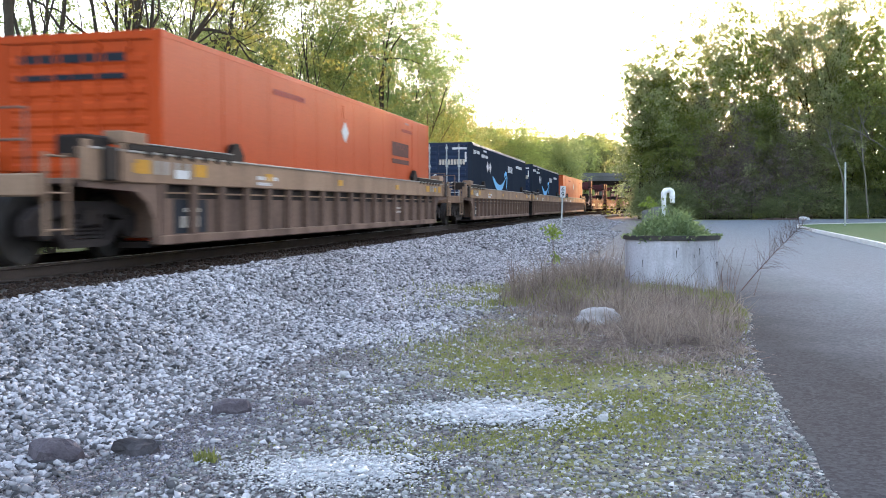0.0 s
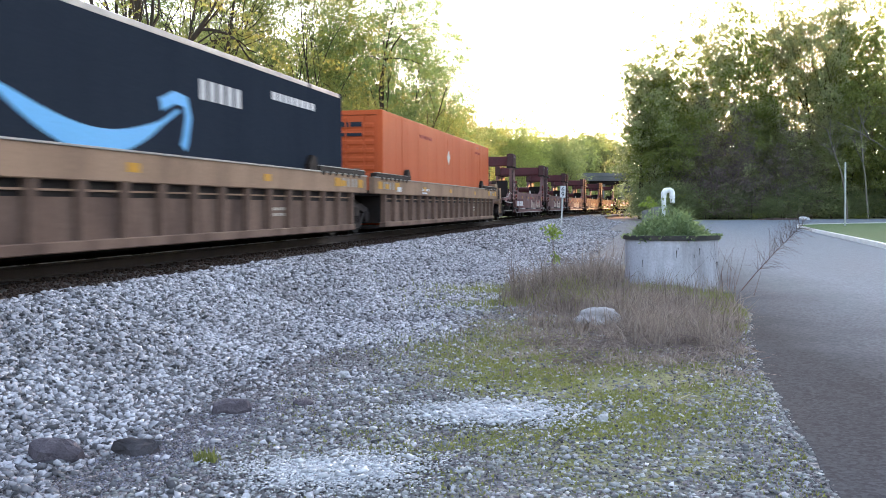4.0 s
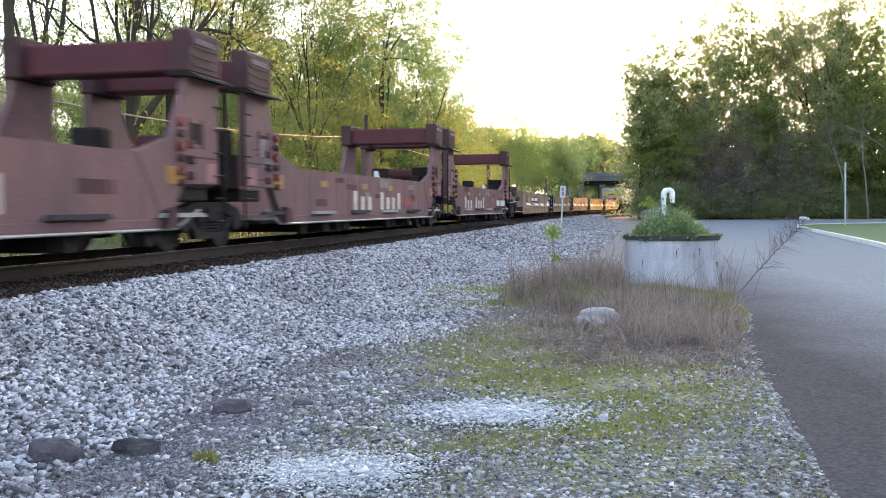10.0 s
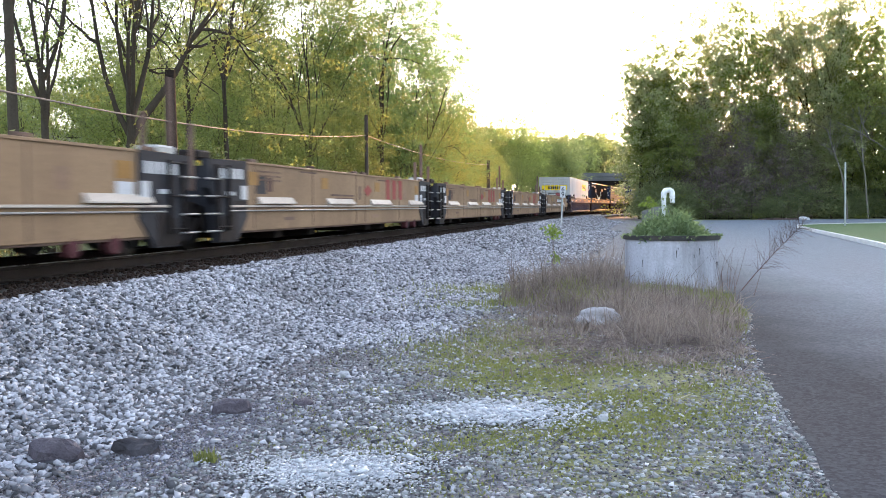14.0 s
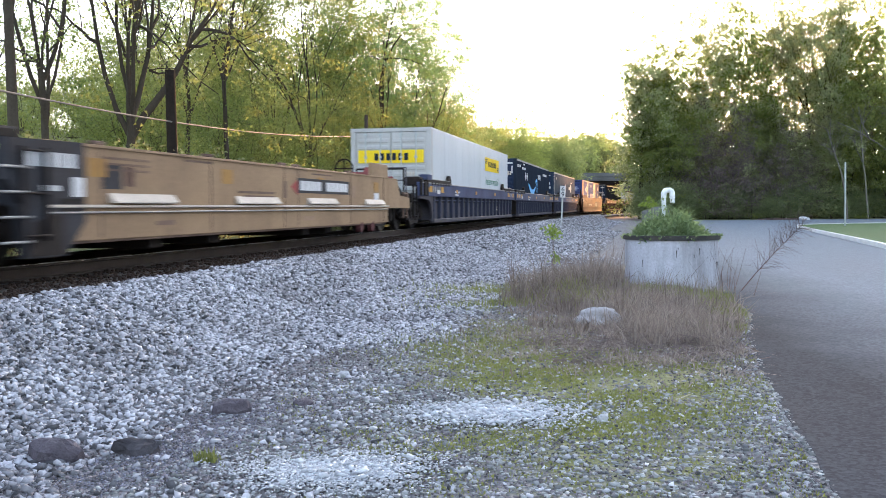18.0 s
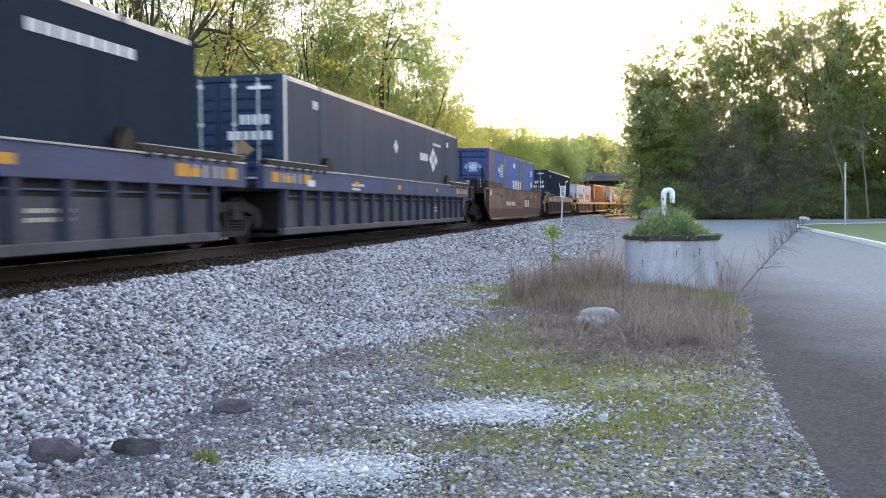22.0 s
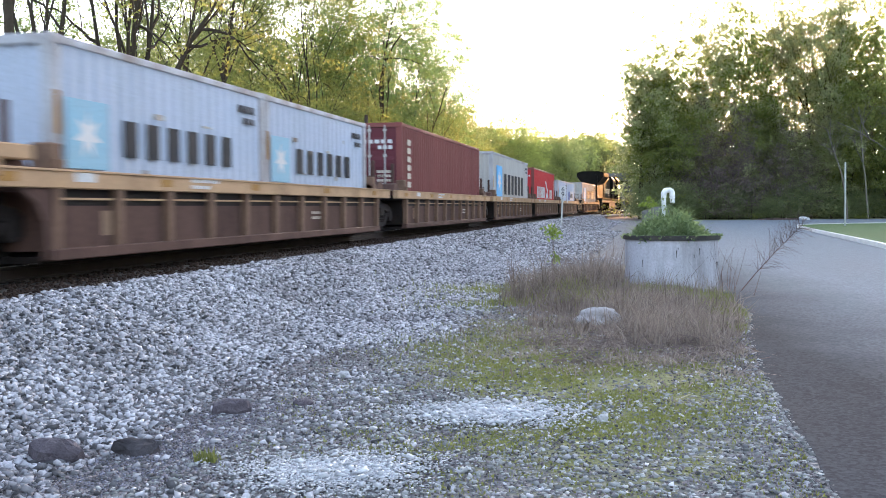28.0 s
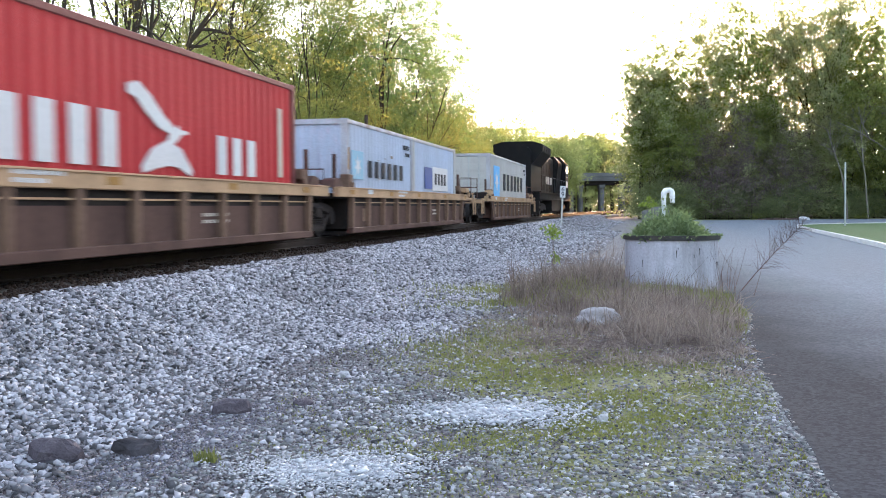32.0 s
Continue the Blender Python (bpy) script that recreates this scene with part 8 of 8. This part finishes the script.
    for x, h, lean in ((44.2, 19, -0.05), (40.2, 14, 0.02), (42.3, 17, -0.03)):
        tree("dead_tree", "tall pale bare tree at the wood's edge", int(190 + x), h, 0.085, BARK_PALE, VINE, 60, 0.1, at(x, 94.2), (lean, 0), 2, 0.6, 0.4, 0.0, "dead trees", 0.6)
    fallen = thing("dead_tree", "pale dead tree fallen slantwise against the wood", "tree", "dead trees", at(50.5, 94.2))
    part("trunk", Geo().tube([(0, 0, -0.3), (-2.6, 0, 3.2), (-5.4, 0.1, 6.0), (-7.4, 0.1, 7.6), (-9.2, 0.2, 8.7), (-11.4, 0.2, 9.7)], [0.13, 0.12, 0.09, 0.075, 0.06, 0.03], 8), BARK_PALE, fallen)
    part("branch", Geo().tube([(-8.2, 0.1, 8.1), (-9.0, -0.1, 9.6), (-9.4, -0.1, 11.2)], [0.06, 0.045, 0.02], 6), BARK_PALE, fallen)


build_far_wood(build_left_wood())
build_right_wood()


def blades(name, x, y, z, h, w, mat, label, r, bend=0.5, cat="grass"):
    """Grass or straw: each blade a bent tapering strip."""
    n = len(x)
    a = r.uniform(0, 2 * math.pi, n)
    ux, uy = np.cos(a), np.sin(a)
    b = r.uniform(0.05, 1.0, n) * bend
    c = r.uniform(0, 2 * math.pi, n)
    rows = []
    for t, wid in ((0, 1.0), (0.5, 0.8), (1.0, 0.12)):
        off = b * h * t * t
        cx, cy, cz = x + np.cos(c) * off, y + np.sin(c) * off, z + h * t * (1 - 0.35 * b * t)
        rows.append(np.stack([cx - ux * w * wid, cy - uy * w * wid, cz], 1))
        rows.append(np.stack([cx + ux * w * wid, cy + uy * w * wid, cz], 1))
    v = np.stack(rows, 1).reshape(-1, 3)
    base = (np.arange(n) * 6)[:, None]
    q = np.concatenate([base + np.array([[0, 1, 3, 2]]), base + np.array([[2, 3, 5, 4]])], 0)
    return tagged(new(name, array_mesh(name, v, q, mat)), label, cat, kind="stuff")


BARREL = (3.69, 15.3)


def build_grass():
    r = np.random.default_rng(21)
    # straw round the planter
    tufts = 330
    tx, ty = r.normal(2.55, 1.0, tufts), r.normal(13.2, 2.3, tufts)
    th = r.uniform(0.35, 1.15, tufts)
    n = 21000
    pick = r.integers(0, tufts, n)
    x, y = tx[pick] + r.normal(0, 0.11, n), ty[pick] + r.normal(0, 0.11, n)
    edge = ((x - 2.6) / 1.85) ** 2 + ((y - 13.2) / 4.6) ** 2 + 0.25 * wave(x, y, 2.2, 0.9)
    keep = (edge < 1) & ~((np.abs(x - 3.4) < 0.75) & (y > 12.4) & (y < 15) & (r.random(n) < 0.5 + 0.45 * (y > 13.3))) & (np.hypot(x - BARREL[0], y - BARREL[1]) > 0.76) & ((np.hypot((x - 1.78) / 0.3, (y - 10.75) / 0.42) > 1) | (r.random(n) < 0.12)) & (x < road_x(y) - 0.12)
    x, y, own = x[keep], y[keep], th[pick][keep]
    tall = 0.5 + 0.9 * smooth(12.5, 15.5, y) * (x < 3.0) - 0.15 * smooth(12.6, 13.6, y) * (x >= 3.0) + 0.25 * smooth(9.5, 12.0, y)
    front = np.exp(-(((x - 3.6) / 0.75) ** 2 + ((y - 13.6) / 1.1) ** 2))
    h = r.beta(1.4, 2.8, len(x)) * 0.68 * tall * own * (1 - 0.6 * front) + 0.03
    blades("straw", x, y, ground_z(x, y), h, 0.003 + 0.005 * r.random(len(x)), DRY, "dry brown straw and dead stems", r, 1.7, "straw")
    # a tangled patch of upright dead stems between the planter and the road's edge
    tufts, n = 190, 8500
    tx, ty, th = r.normal(2.45, 0.5, tufts), r.normal(10.9, 1.05, tufts), r.uniform(0.4, 1.2, tufts)
    pick = r.integers(0, tufts, n)
    x, y = tx[pick] + r.normal(0, 0.08, n), ty[pick] + r.normal(0, 0.1, n)
    keep = (x < road_x(y) - 0.1) & (x > 1.2) & (y > 8.9) & ((np.hypot((x - 1.78) / 0.28, (y - 10.75) / 0.4) > 1) | (r.random(n) < 0.15)) & (x + 0.3 * wave(x, y, 3.1, 0.8) > 1.5)
    x, y, own = x[keep], y[keep], th[pick][keep]
    blades("dead_stems", x, y, ground_z(x, y), r.beta(1.3, 2.2, len(x)) * 0.5 * own + 0.03, 0.0025 + 0.003 * r.random(len(x)), DRY, "tangled upright dead stems beside the road", r, 1.5, "straw")
    # long single stems that stand above the rest, some before the planter
    n = 900
    x, y = np.concatenate([r.normal(2.5, 1.0, n), r.uniform(2.9, 4.4, 160)]), np.concatenate([r.normal(13.0, 2.0, n), r.uniform(13.4, 14.4, 160)])
    keep = (((x - 2.7) / 1.85) ** 2 + ((y - 13.0) / 4.0) ** 2 < 1) & (np.hypot(x - BARREL[0], y - BARREL[1]) > 0.78) & (x < road_x(y) - 0.12)
    x, y = x[keep], y[keep]
    blades("stalk", x, y, ground_z(x, y), r.uniform(0.2, 0.6, len(x)) * np.where(y > 13.3, 0.8, 1.0), np.full(len(x), 0.003), DRY, "long dead stalks above the straw", r, 0.7, "straw")
    # flattened dead stems in front
    n = 15000
    x, y = r.normal(2.1, 0.8, n), r.normal(9.7, 1.1, n)
    keep = (x < road_x(y) - 0.1) & (wave(x, y, 4.0, 0.4) > r.uniform(-1, 0.5, n))
    x, y = x[keep], y[keep]
    blades("fallen_straw", x, y, ground_z(x, y) + 0.01, r.uniform(0.03, 0.13, len(x)), 0.003 + 0.003 * r.random(len(x)), DRY, "flattened dead stems on the ground", r, 3.2, "straw")
    # brown tangles of dead vine
    q = random.Random(44)
    for cx, cy, w, d in ((1.05, 9.3, 0.34, 0.2), (1.55, 9.05, 0.4, 0.2), (2.1, 8.6, 0.42, 0.18), (1.9, 9.6, 0.4, 0.2), (2.5, 9.2, 0.36, 0.2), (1.2, 8.3, 0.28, 0.14)):
        t = thing("dead_vine", "brown tangle of dead vine on the ground", "dead vine", "dead vines on the verge", at(cx, cy))
        g = Geo()
        for k in range(30):
            p = Vector((q.gauss(0, w * 0.5), q.gauss(0, d * 0.5), q.uniform(0.0, 0.12)))
            a = q.uniform(0, 6.28)
            pts = [p]
            for j in range(4):
                a += q.gauss(0, 0.7)
                p = p + Vector((math.cos(a) * 0.06, math.sin(a) * 0.045, q.gauss(0.0, 0.02)))
                p.z = max(0.005, p.z)
                pts.append(p)
            g.tube(pts, [0.004, 0.0038, 0.0034, 0.003, 0.002], 4)
        part("stem_tangle", g, TWIG_GREY, t)
        for k in range(16):
            o = part("dead_leaf", cached(("dead_leaf", k % 4), lambda: leaf_cloud("dead_leaf", np.zeros((1, 3)), 0.04, VINE, r)), VINE, t, "curled dead leaf")
            o.location = (q.gauss(0, w * 0.5), q.gauss(0, d * 0.5), q.uniform(0.02, 0.05))
            o.rotation_euler = (q.uniform(-0.5, 0.5), q.uniform(-0.5, 0.5), q.uniform(0, 6.28))
    # green grass, short and patchy
    n = 420000
    x, y = r.uniform(-1.2, 4.6, n), r.uniform(4.0, 17.0, n)
    keep = (r.uniform(size=n) < grass_mask(x, y) * (0.5 + 0.8 * (wave(x, y, 2.3, 0.3) + wave(x, y, 6.0, 1.3)))) & (x < road_x(y) - 0.03)
    x, y = x[keep], y[keep]
    h = r.uniform(0.006, 0.026, len(x)) + 0.12 * smooth(11.5, 13.5, y) * r.random(len(x))
    blades("grass", x, y, ground_z(x, y), h, 0.004 + 0.003 * r.random(len(x)), GRASS, "short patchy green grass", r, 0.8)
    # grass tufts by the road's edge and in the gravel
    for cx, cy, n, hh, sp in ((-1.27, 5.02, 110, 0.08, 0.028), (1.95, 14.0, 400, 0.35, 0.25), (4.1, 13.2, 260, 0.2, 0.14), (3.1, 10.4, 260, 0.12, 0.18), (3.5, 11.6, 260, 0.16, 0.14), (2.0, 12.9, 260, 0.3, 0.16), (0.2, 9.6, 500, 0.07, 0.5), (2.3, 12.6, 300, 0.25, 0.3)):
        x, y = r.normal(cx, sp, n), r.normal(cy, sp, n)
        x = np.minimum(x, road_x(y) - 0.05 - 0.1 * r.random(n))
        blades("grass_tuft", x, y, ground_z(x, y), r.uniform(0.4, 1.0, n) * hh, np.full(n, 0.005), GRASS, "green grass tuft", r, 0.7)


build_grass()
# ---------------------------------------------------------------- things beside the track
def build_planter():
    bx, by = BARREL
    t = thing("concrete_planter", "whitewashed round concrete ring used as a planter", "planter", m=at(bx, by, 0, 0.02))
    R, H = 0.735, 0.86
    prof = [(R, -0.1), (R + 0.004, 0.25), (R - 0.004, 0.55), (R, H - 0.04), (R - 0.12, H - 0.04), (R - 0.12, 0.4)]
    v, f, n = [], [], 48
    for k in range(n):
        a = 2 * math.pi * k / n
        v += [(r * math.cos(a), r * math.sin(a), z) for r, z in prof]
    for k in range(n):
        for j in range(len(prof) - 1):
            f.append((k * 6 + j, ((k + 1) % n) * 6 + j, ((k + 1) % n) * 6 + j + 1, k * 6 + j + 1))
    part("ring", Geo().add(v, f, False), CONCRETE, t, "stained white concrete ring")
    part("rim", Geo().disc((0, 0, H), "z", R - 0.14, R + 0.03, 0.035, 48), RIM, t, "crumbling dark rim")
    part("soil", Geo().disc((0, 0, H - 0.05), "z", 0.0, R - 0.11, 0.03, 32), TIE_WOOD, t)
    r = random.Random(2)
    for k in range(7):
        a = r.uniform(-2.6, -0.5)
        x, y = (R + 0.012) * math.cos(a), (R + 0.012) * math.sin(a)
        z = H - r.uniform(0.05, 0.4)
        part("stain_chip", Geo().tube([(x, y, z), (x * 1.002, y * 1.002, z - r.uniform(0.04, 0.14))], [0.007, 0.003], 5), RIM, t)
    nr = np.random.default_rng(5)
    n = 7500
    q = np.sqrt(nr.uniform(0, 1, n)) * 0.62
    a = nr.uniform(0, 2 * math.pi, n)
    x, y = bx + q * np.cos(a), by + q * np.sin(a)
    lumpy = 0.75 + 0.45 * wave(x, y, 9.0, 0.4) + 0.2 * wave(x, y, 21.0, 1.0)
    h = (0.06 + 0.55 * (1 - (q / 0.66) ** 2)) * np.clip(lumpy, 0.25, 1.3) * nr.uniform(0.35, 1.1, n) * (1 - 0.25 * smooth(0.1, 0.6, x - bx))
    blades("planter_weeds", x, y, np.full(n, H - 0.03), h + 0.02, 0.004 + 0.007 * nr.random(n), WEED, "lush green weeds growing in the planter", nr, 1.1, "weeds")
    m = 4200
    top = np.stack([x, y, H + h * nr.uniform(0.3, 1.05, n)], 1)[:m]
    rim = nr.uniform(0, 2 * math.pi, 420)
    rr = R + nr.normal(0.0, 0.035, 420)
    hang = np.stack([bx + rr * np.cos(rim), by + rr * np.sin(rim), H + 0.06 - np.abs(nr.normal(0, 0.05, 420)) * (np.sin(rim * 3 + 1) > -0.2)], 1)
    tagged(new("planter_leaves", leaf_cloud("planter_leaves", np.concatenate([top, hang]), 0.03, WEED, nr)), "small weed leaves in the planter and over its rim", "weeds", kind="stuff")
    px, py, pz = bx - 0.09, by + 0.1, H + 0.05
    p = thing("vent_pipe", "white plastic vent pipe with a downturned bend", "pipe", m=pose(px, py, pz))
    part("riser", Geo().tube([(0, 0, 0), (-0.01, 0, 0.66)], 0.037, 14), PVC, p)
    # two square elbows joined into a downturned hook
    bend = [(-0.01, 0, 0.64), (-0.008, 0, 0.685), (0.012, 0, 0.712), (0.045, 0, 0.722), (0.085, 0, 0.722), (0.112, 0, 0.708), (0.126, 0, 0.68), (0.128, 0, 0.64)]
    part("bend", Geo().tube(bend, 0.045, 14), PVC, p)
    part("outlet", Geo().tube([(0.128, 0, 0.66), (0.132, 0, 0.52)], 0.039, 14, False), PVC, p)
    part("outlet_collar", Geo().tube([(0.128, 0, 0.6), (0.128, 0, 0.65)], 0.048, 14, False), PVC, p)
    part("collar", Geo().tube([(-0.01, 0, 0.6), (-0.01, 0, 0.66)], 0.043, 14, False), PVC, p)
    # a rounded boulder further on, with weeds on top
    n = 170
    a, k = nr.uniform(0, 6.28, n), np.sqrt(nr.uniform(0, 1, n)) * 0.5
    pts = np.stack([10.85 + k * np.cos(a) * 1.1, 50 + k * np.sin(a), 1.3 + (0.6 - k) * nr.uniform(0.2, 1.2, n)], 1)
    tagged(new("boulder_weeds", leaf_cloud("boulder_weeds", pts, 0.09, LEAF_B, nr)), "yellow-green weeds on the boulder", "weeds", kind="stuff")


build_planter()

lump("boulder", 11.28, 50.0, 1.35, 1.1, 1.45, BRIDGE, "rounded grey boulder beside the road with weeds on top", "rock", 33.0, 0.1)
lump("boulder", 1.78, 10.95, 0.5, 0.36, 0.31, ROCK, "pale weathered boulder lying in the straw", "rock", 2.2, 0.32)
slab(-1.70, 5.2, 0.25, 0.15, 0.085, SLAB, "black broken asphalt slab lying on the gravel", 5, 4, (10, 6))
slab(-2.12, 5.12, 0.4, 0.24, 0.12, SLAB_GREY, "dusty grey broken asphalt slab lying on the gravel", 7, -5, (7, 3))
slab(-1.42, 6.3, 0.29, 0.2, 0.1, SLAB_GREY, "dusty grey broken slab sunk in the gravel", 9, 12, (6, 0))
slab(-0.98, 6.55, 0.17, 0.14, 0.04, SLAB_GREY, "dusty grey broken slab sunk in the gravel", 12, 2, (5, 4))
lump("loose_stone", -0.82, 7.7, 0.09, 0.07, 0.055, CHIP, "pale loose stone on the gravel", "rock", 15.0)
lump("loose_stone", 1.02, 6.03, 0.07, 0.06, 0.06, CHIP, "pale loose stone on the gravel", "rock", 18.0)
lump("litter_bag", 33.2, 87.0, 0.9, 0.6, 0.45, MARK_WHITE, "white litter bag dumped across the road", "litter", 21.0)


def brushwood():
    r = random.Random(24)
    t = thing("brushwood", "low heap of brown cut brushwood across the road", "brushwood", m=at(31.6, 88.6))
    for k in range(26):
        a, x, y = r.gauss(0, 0.35), r.gauss(0, 0.8), r.gauss(0, 0.35)
        q = r.uniform(0.5, 1.2)
        part("stick", Geo().tube([(x - q * math.cos(a), y - q * math.sin(a), r.uniform(0.0, 0.12)), (x, y, r.uniform(0.05, 0.25)), (x + q * math.cos(a), y + q * math.sin(a), r.uniform(0.0, 0.2))], [0.03, 0.025, 0.012], 5), TWIG, t)


brushwood()


def milepost():
    x, y = 6.5, 52.0
    z = float(ground_z(np.array(x), np.array(y)))
    t = thing("milepost", "white railway milepost sign on a leaning grey post", "sign", m=pose(x, y, z, 0, 2.5, 0))
    top = 2.5 - z
    part("post", Geo().box(-0.045, 0.045, -0.03, 0.03, -0.2, top - 0.05, 0.006), GALV, t)
    b = part("sign_board", Geo().box(-0.15, 0.15, -0.05, -0.031, top - 0.63, top, 0.008), MARK_WHITE, t, "white sign board")
    for k, ch in enumerate("69"):
        cu = bpy.data.curves.new("digit", "FONT")
        cu.body, cu.size, cu.extrude, cu.align_x = ch, 0.36, 0.004, "CENTER"
        tmp = bpy.data.objects.new("digit", cu)
        me = bpy.data.meshes.new_from_object(tmp)
        me.materials.clear()
        me.materials.append(MARK_BLACK)
        for v in me.vertices:
            v.co = (v.co.x * 1.05, -0.055 + v.co.z * 0.5, top - 0.29 - 0.29 * k + v.co.y)
        part("digit", me, MARK_BLACK, b, "black digit")


milepost()


def pole_line():
    lat = -7.2
    # (along the track, height of the top, how far below it the cable hangs, thickness)
    tops = ((-14.0, 6.42, 1.12, 1.0), (36.1, 6.42, 1.12, 0.85), (76.6, 5.85, 0.42, 1.5))
    heads = []
    for s, h, drop, wide in tops:
        x, y = straight(s, lat)
        z = float(ground_z(np.array(x), np.array(y)))
        p = thing("line_pole", "weathered grey wooden line pole", "pole", "line poles", pose(x, y, z))
        part("shaft", Geo().tube([(0, 0, -0.5), (0, 0, h / 2), (0, 0, h - z)], [0.14 * wide, 0.125 * wide, 0.11 * wide], 10), POLE_WOOD, p)
        part("cable_clamp", Geo().box(-0.12, 0.12, -0.12, 0.12, h - z - drop - 0.06, h - z - drop + 0.02, 0.02), STEEL_DARK, p)
        heads.append(Vector((x, y, h - drop)))
    x, y = straight(14.6, lat)
    p = thing("old_pole", "dark leaning stub of an old wooden pole", "pole", m=pose(x, y, 0, 0, -1.2, 0))
    part("shaft", Geo().tube([(0, 0, -0.4), (0, 0, 3), (0.02, 0, 5.85)], [0.19, 0.17, 0.16], 12), TIE_WOOD, p)
    t = thing("overhead_cable", "sagging overhead cable strung between the poles", "cable")
    for a, b, sag in zip(heads, heads[1:], (1.15, 0.4)):
        pts = [a.lerp(b, k / 24) - Vector((0, 0, 4 * sag * (k / 24) * (1 - k / 24))) for k in range(25)]
        part("cable_span", Geo().tube(pts, 0.028, 6), CABLE, t)


pole_line()


def sign_pole():
    x, y = 24.0, 56.5
    t = thing("bare_post", "bare pale metal post standing on the lawn", "post", m=pose(x, y, 0.13))
    part("shaft", Geo().tube([(0, 0, -0.2), (-0.03, 0, 3.75)], 0.06, 10), GALV, t)
    part("cap", Geo().tube([(-0.03, 0, 3.74), (-0.03, 0, 3.8)], [0.066, 0.03], 10), GALV, t)


sign_pole()


def overpass():
    """A road bridge far off across the track."""
    t = thing("overpass", "grey concrete road bridge over the track", "bridge", m=pose(34.0, 200.0, 0, 0, 0, -6))
    x0, x1 = -8.5, 34.0
    part("deck", Geo().box(x0, x1, -4, 4, 6.6, 7.5, 0.05), BRIDGE, t)
    for y in (-1, 1):
        part("parapet", Geo().box(x0, x1, y * 3.8, y * 4.1, 7.5, 8.3, 0.03), BRIDGE, t)
    for k in range(4):
        part("girder", Geo().box(x0, x1, -3.4 + 2.1 * k, -3.0 + 2.1 * k, 5.8, 6.62), STEEL_DARK, t)
    for x in (-5.0, -0.6, 3.6, 5.2, 24.0):
        for y in (-3, 0, 3):
            part("pier", Geo().tube([(x, y, -0.5), (x, y, 5.3)], 0.5, 14), BRIDGE, t)
        part("pier_cap", Geo().box(x - 0.6, x + 0.6, -4, 4, 5.2, 5.85, 0.05), BRIDGE, t)
    for x in (x0 - 3.0, x1):
        part("abutment", Geo().box(x, x + 5, -5, 5, -0.5, 7.6, 0.1), BRIDGE, t)


overpass()


def sapling():
    x, y = 2.32, 20.0
    t = thing("sapling", "thin young sapling with bright green leaves", "sapling", m=at(x, y))
    part("stem", Geo().tube([(0, 0, -0.1), (0.01, 0, 0.5), (-0.01, 0.01, 0.88)], [0.012, 0.009, 0.005], 6), TWIG, t)
    nr = np.random.default_rng(14)
    pts = np.concatenate([nr.normal(0, 1, (130, 3)) * np.array([0.085, 0.085, 0.075]) + np.array([0, 0, 0.79]), nr.normal(0, 0.06, (50, 3)) + np.array([0.05, 0, 0.25])])
    part("leaves", leaf_cloud("leaves", pts, 0.045, LEAF_B, nr), LEAF_B, t)


sapling()


def bare_shrub():
    t = thing("bare_shrub", "bare brown shrub branch leaning over the road's edge", "shrub", m=pose(4.75, 15.1, 0))
    r = random.Random(31)
    main = [Vector((0, 0, 0.0)), Vector((0.25, 0, 0.3)), Vector((0.55, 0.02, 0.62)), Vector((0.86, 0.03, 0.93)), Vector((1.0, 0.03, 1.05))]
    part("stem", Geo().tube(main, [0.008, 0.007, 0.005, 0.003, 0.0015], 6), TWIG, t)
    for k in range(150):
        i = r.randint(1, 3)
        p = main[i].lerp(main[i + 1], r.random())
        d = Vector((r.uniform(-0.25, 0.2), r.uniform(-0.25, 0.25), r.uniform(0.05, 0.5)))
        if k % 3 == 0:
            d = Vector((r.uniform(0.1, 0.4), r.uniform(-0.2, 0.2), r.uniform(-0.18, 0.06)))
        part("twig", Geo().tube([p, p + d * 0.5 + Vector((0, 0, 0.02)), p + d * r.uniform(0.7, 1.1)], [0.0022, 0.0018, 0.001], 3), TWIG, t)
    for k in range(22):
        x = r.uniform(-0.9, 0.1)
        p = Vector((x - 0.2, r.uniform(-1.2, 0.6), 0))
        part("dead_stem", Geo().tube([p, p + Vector((r.uniform(-0.1, 0.1), 0, 0.35)), p + Vector((r.uniform(-0.25, 0.25), 0, r.uniform(0.55, 0.85)))], [0.004, 0.003, 0.001], 4), TWIG, t)


bare_shrub()


# ---------------------------------------------------------------- what moves
def motions():
    """The whole train rolls along the track towards the viewer at an even speed; its wheels turn."""
    for ob, s0 in MOVERS:
        walk(ob, [(float(t), track_pose(s0 - SPEED * t)) for t in range(33)])
    for w, s, place, r in WHEELS:
        # turning is keyed while the wheels roll past, from 45 m ahead until they are out of view
        t0, t1 = max(0.0, (s - 45.0) / SPEED), min(32.0, (s + 8.0) / SPEED)
        if t1 <= t0:
            continue
        f0, f1 = round(t0 * FPS), round(t1 * FPS)
        rows = []
        if f0 > 0:
            rows.append((0.0, pose(*place)))
        for f in range(f0, f1 + 1):
            rows.append((f / FPS, pose(*place, 0, -math.degrees((f - f0) / FPS * SPEED / r), 0)))
        if f1 < 32 * FPS:
            rows.append((32.0, rows[-1][1]))
        walk(w, rows)


motions()
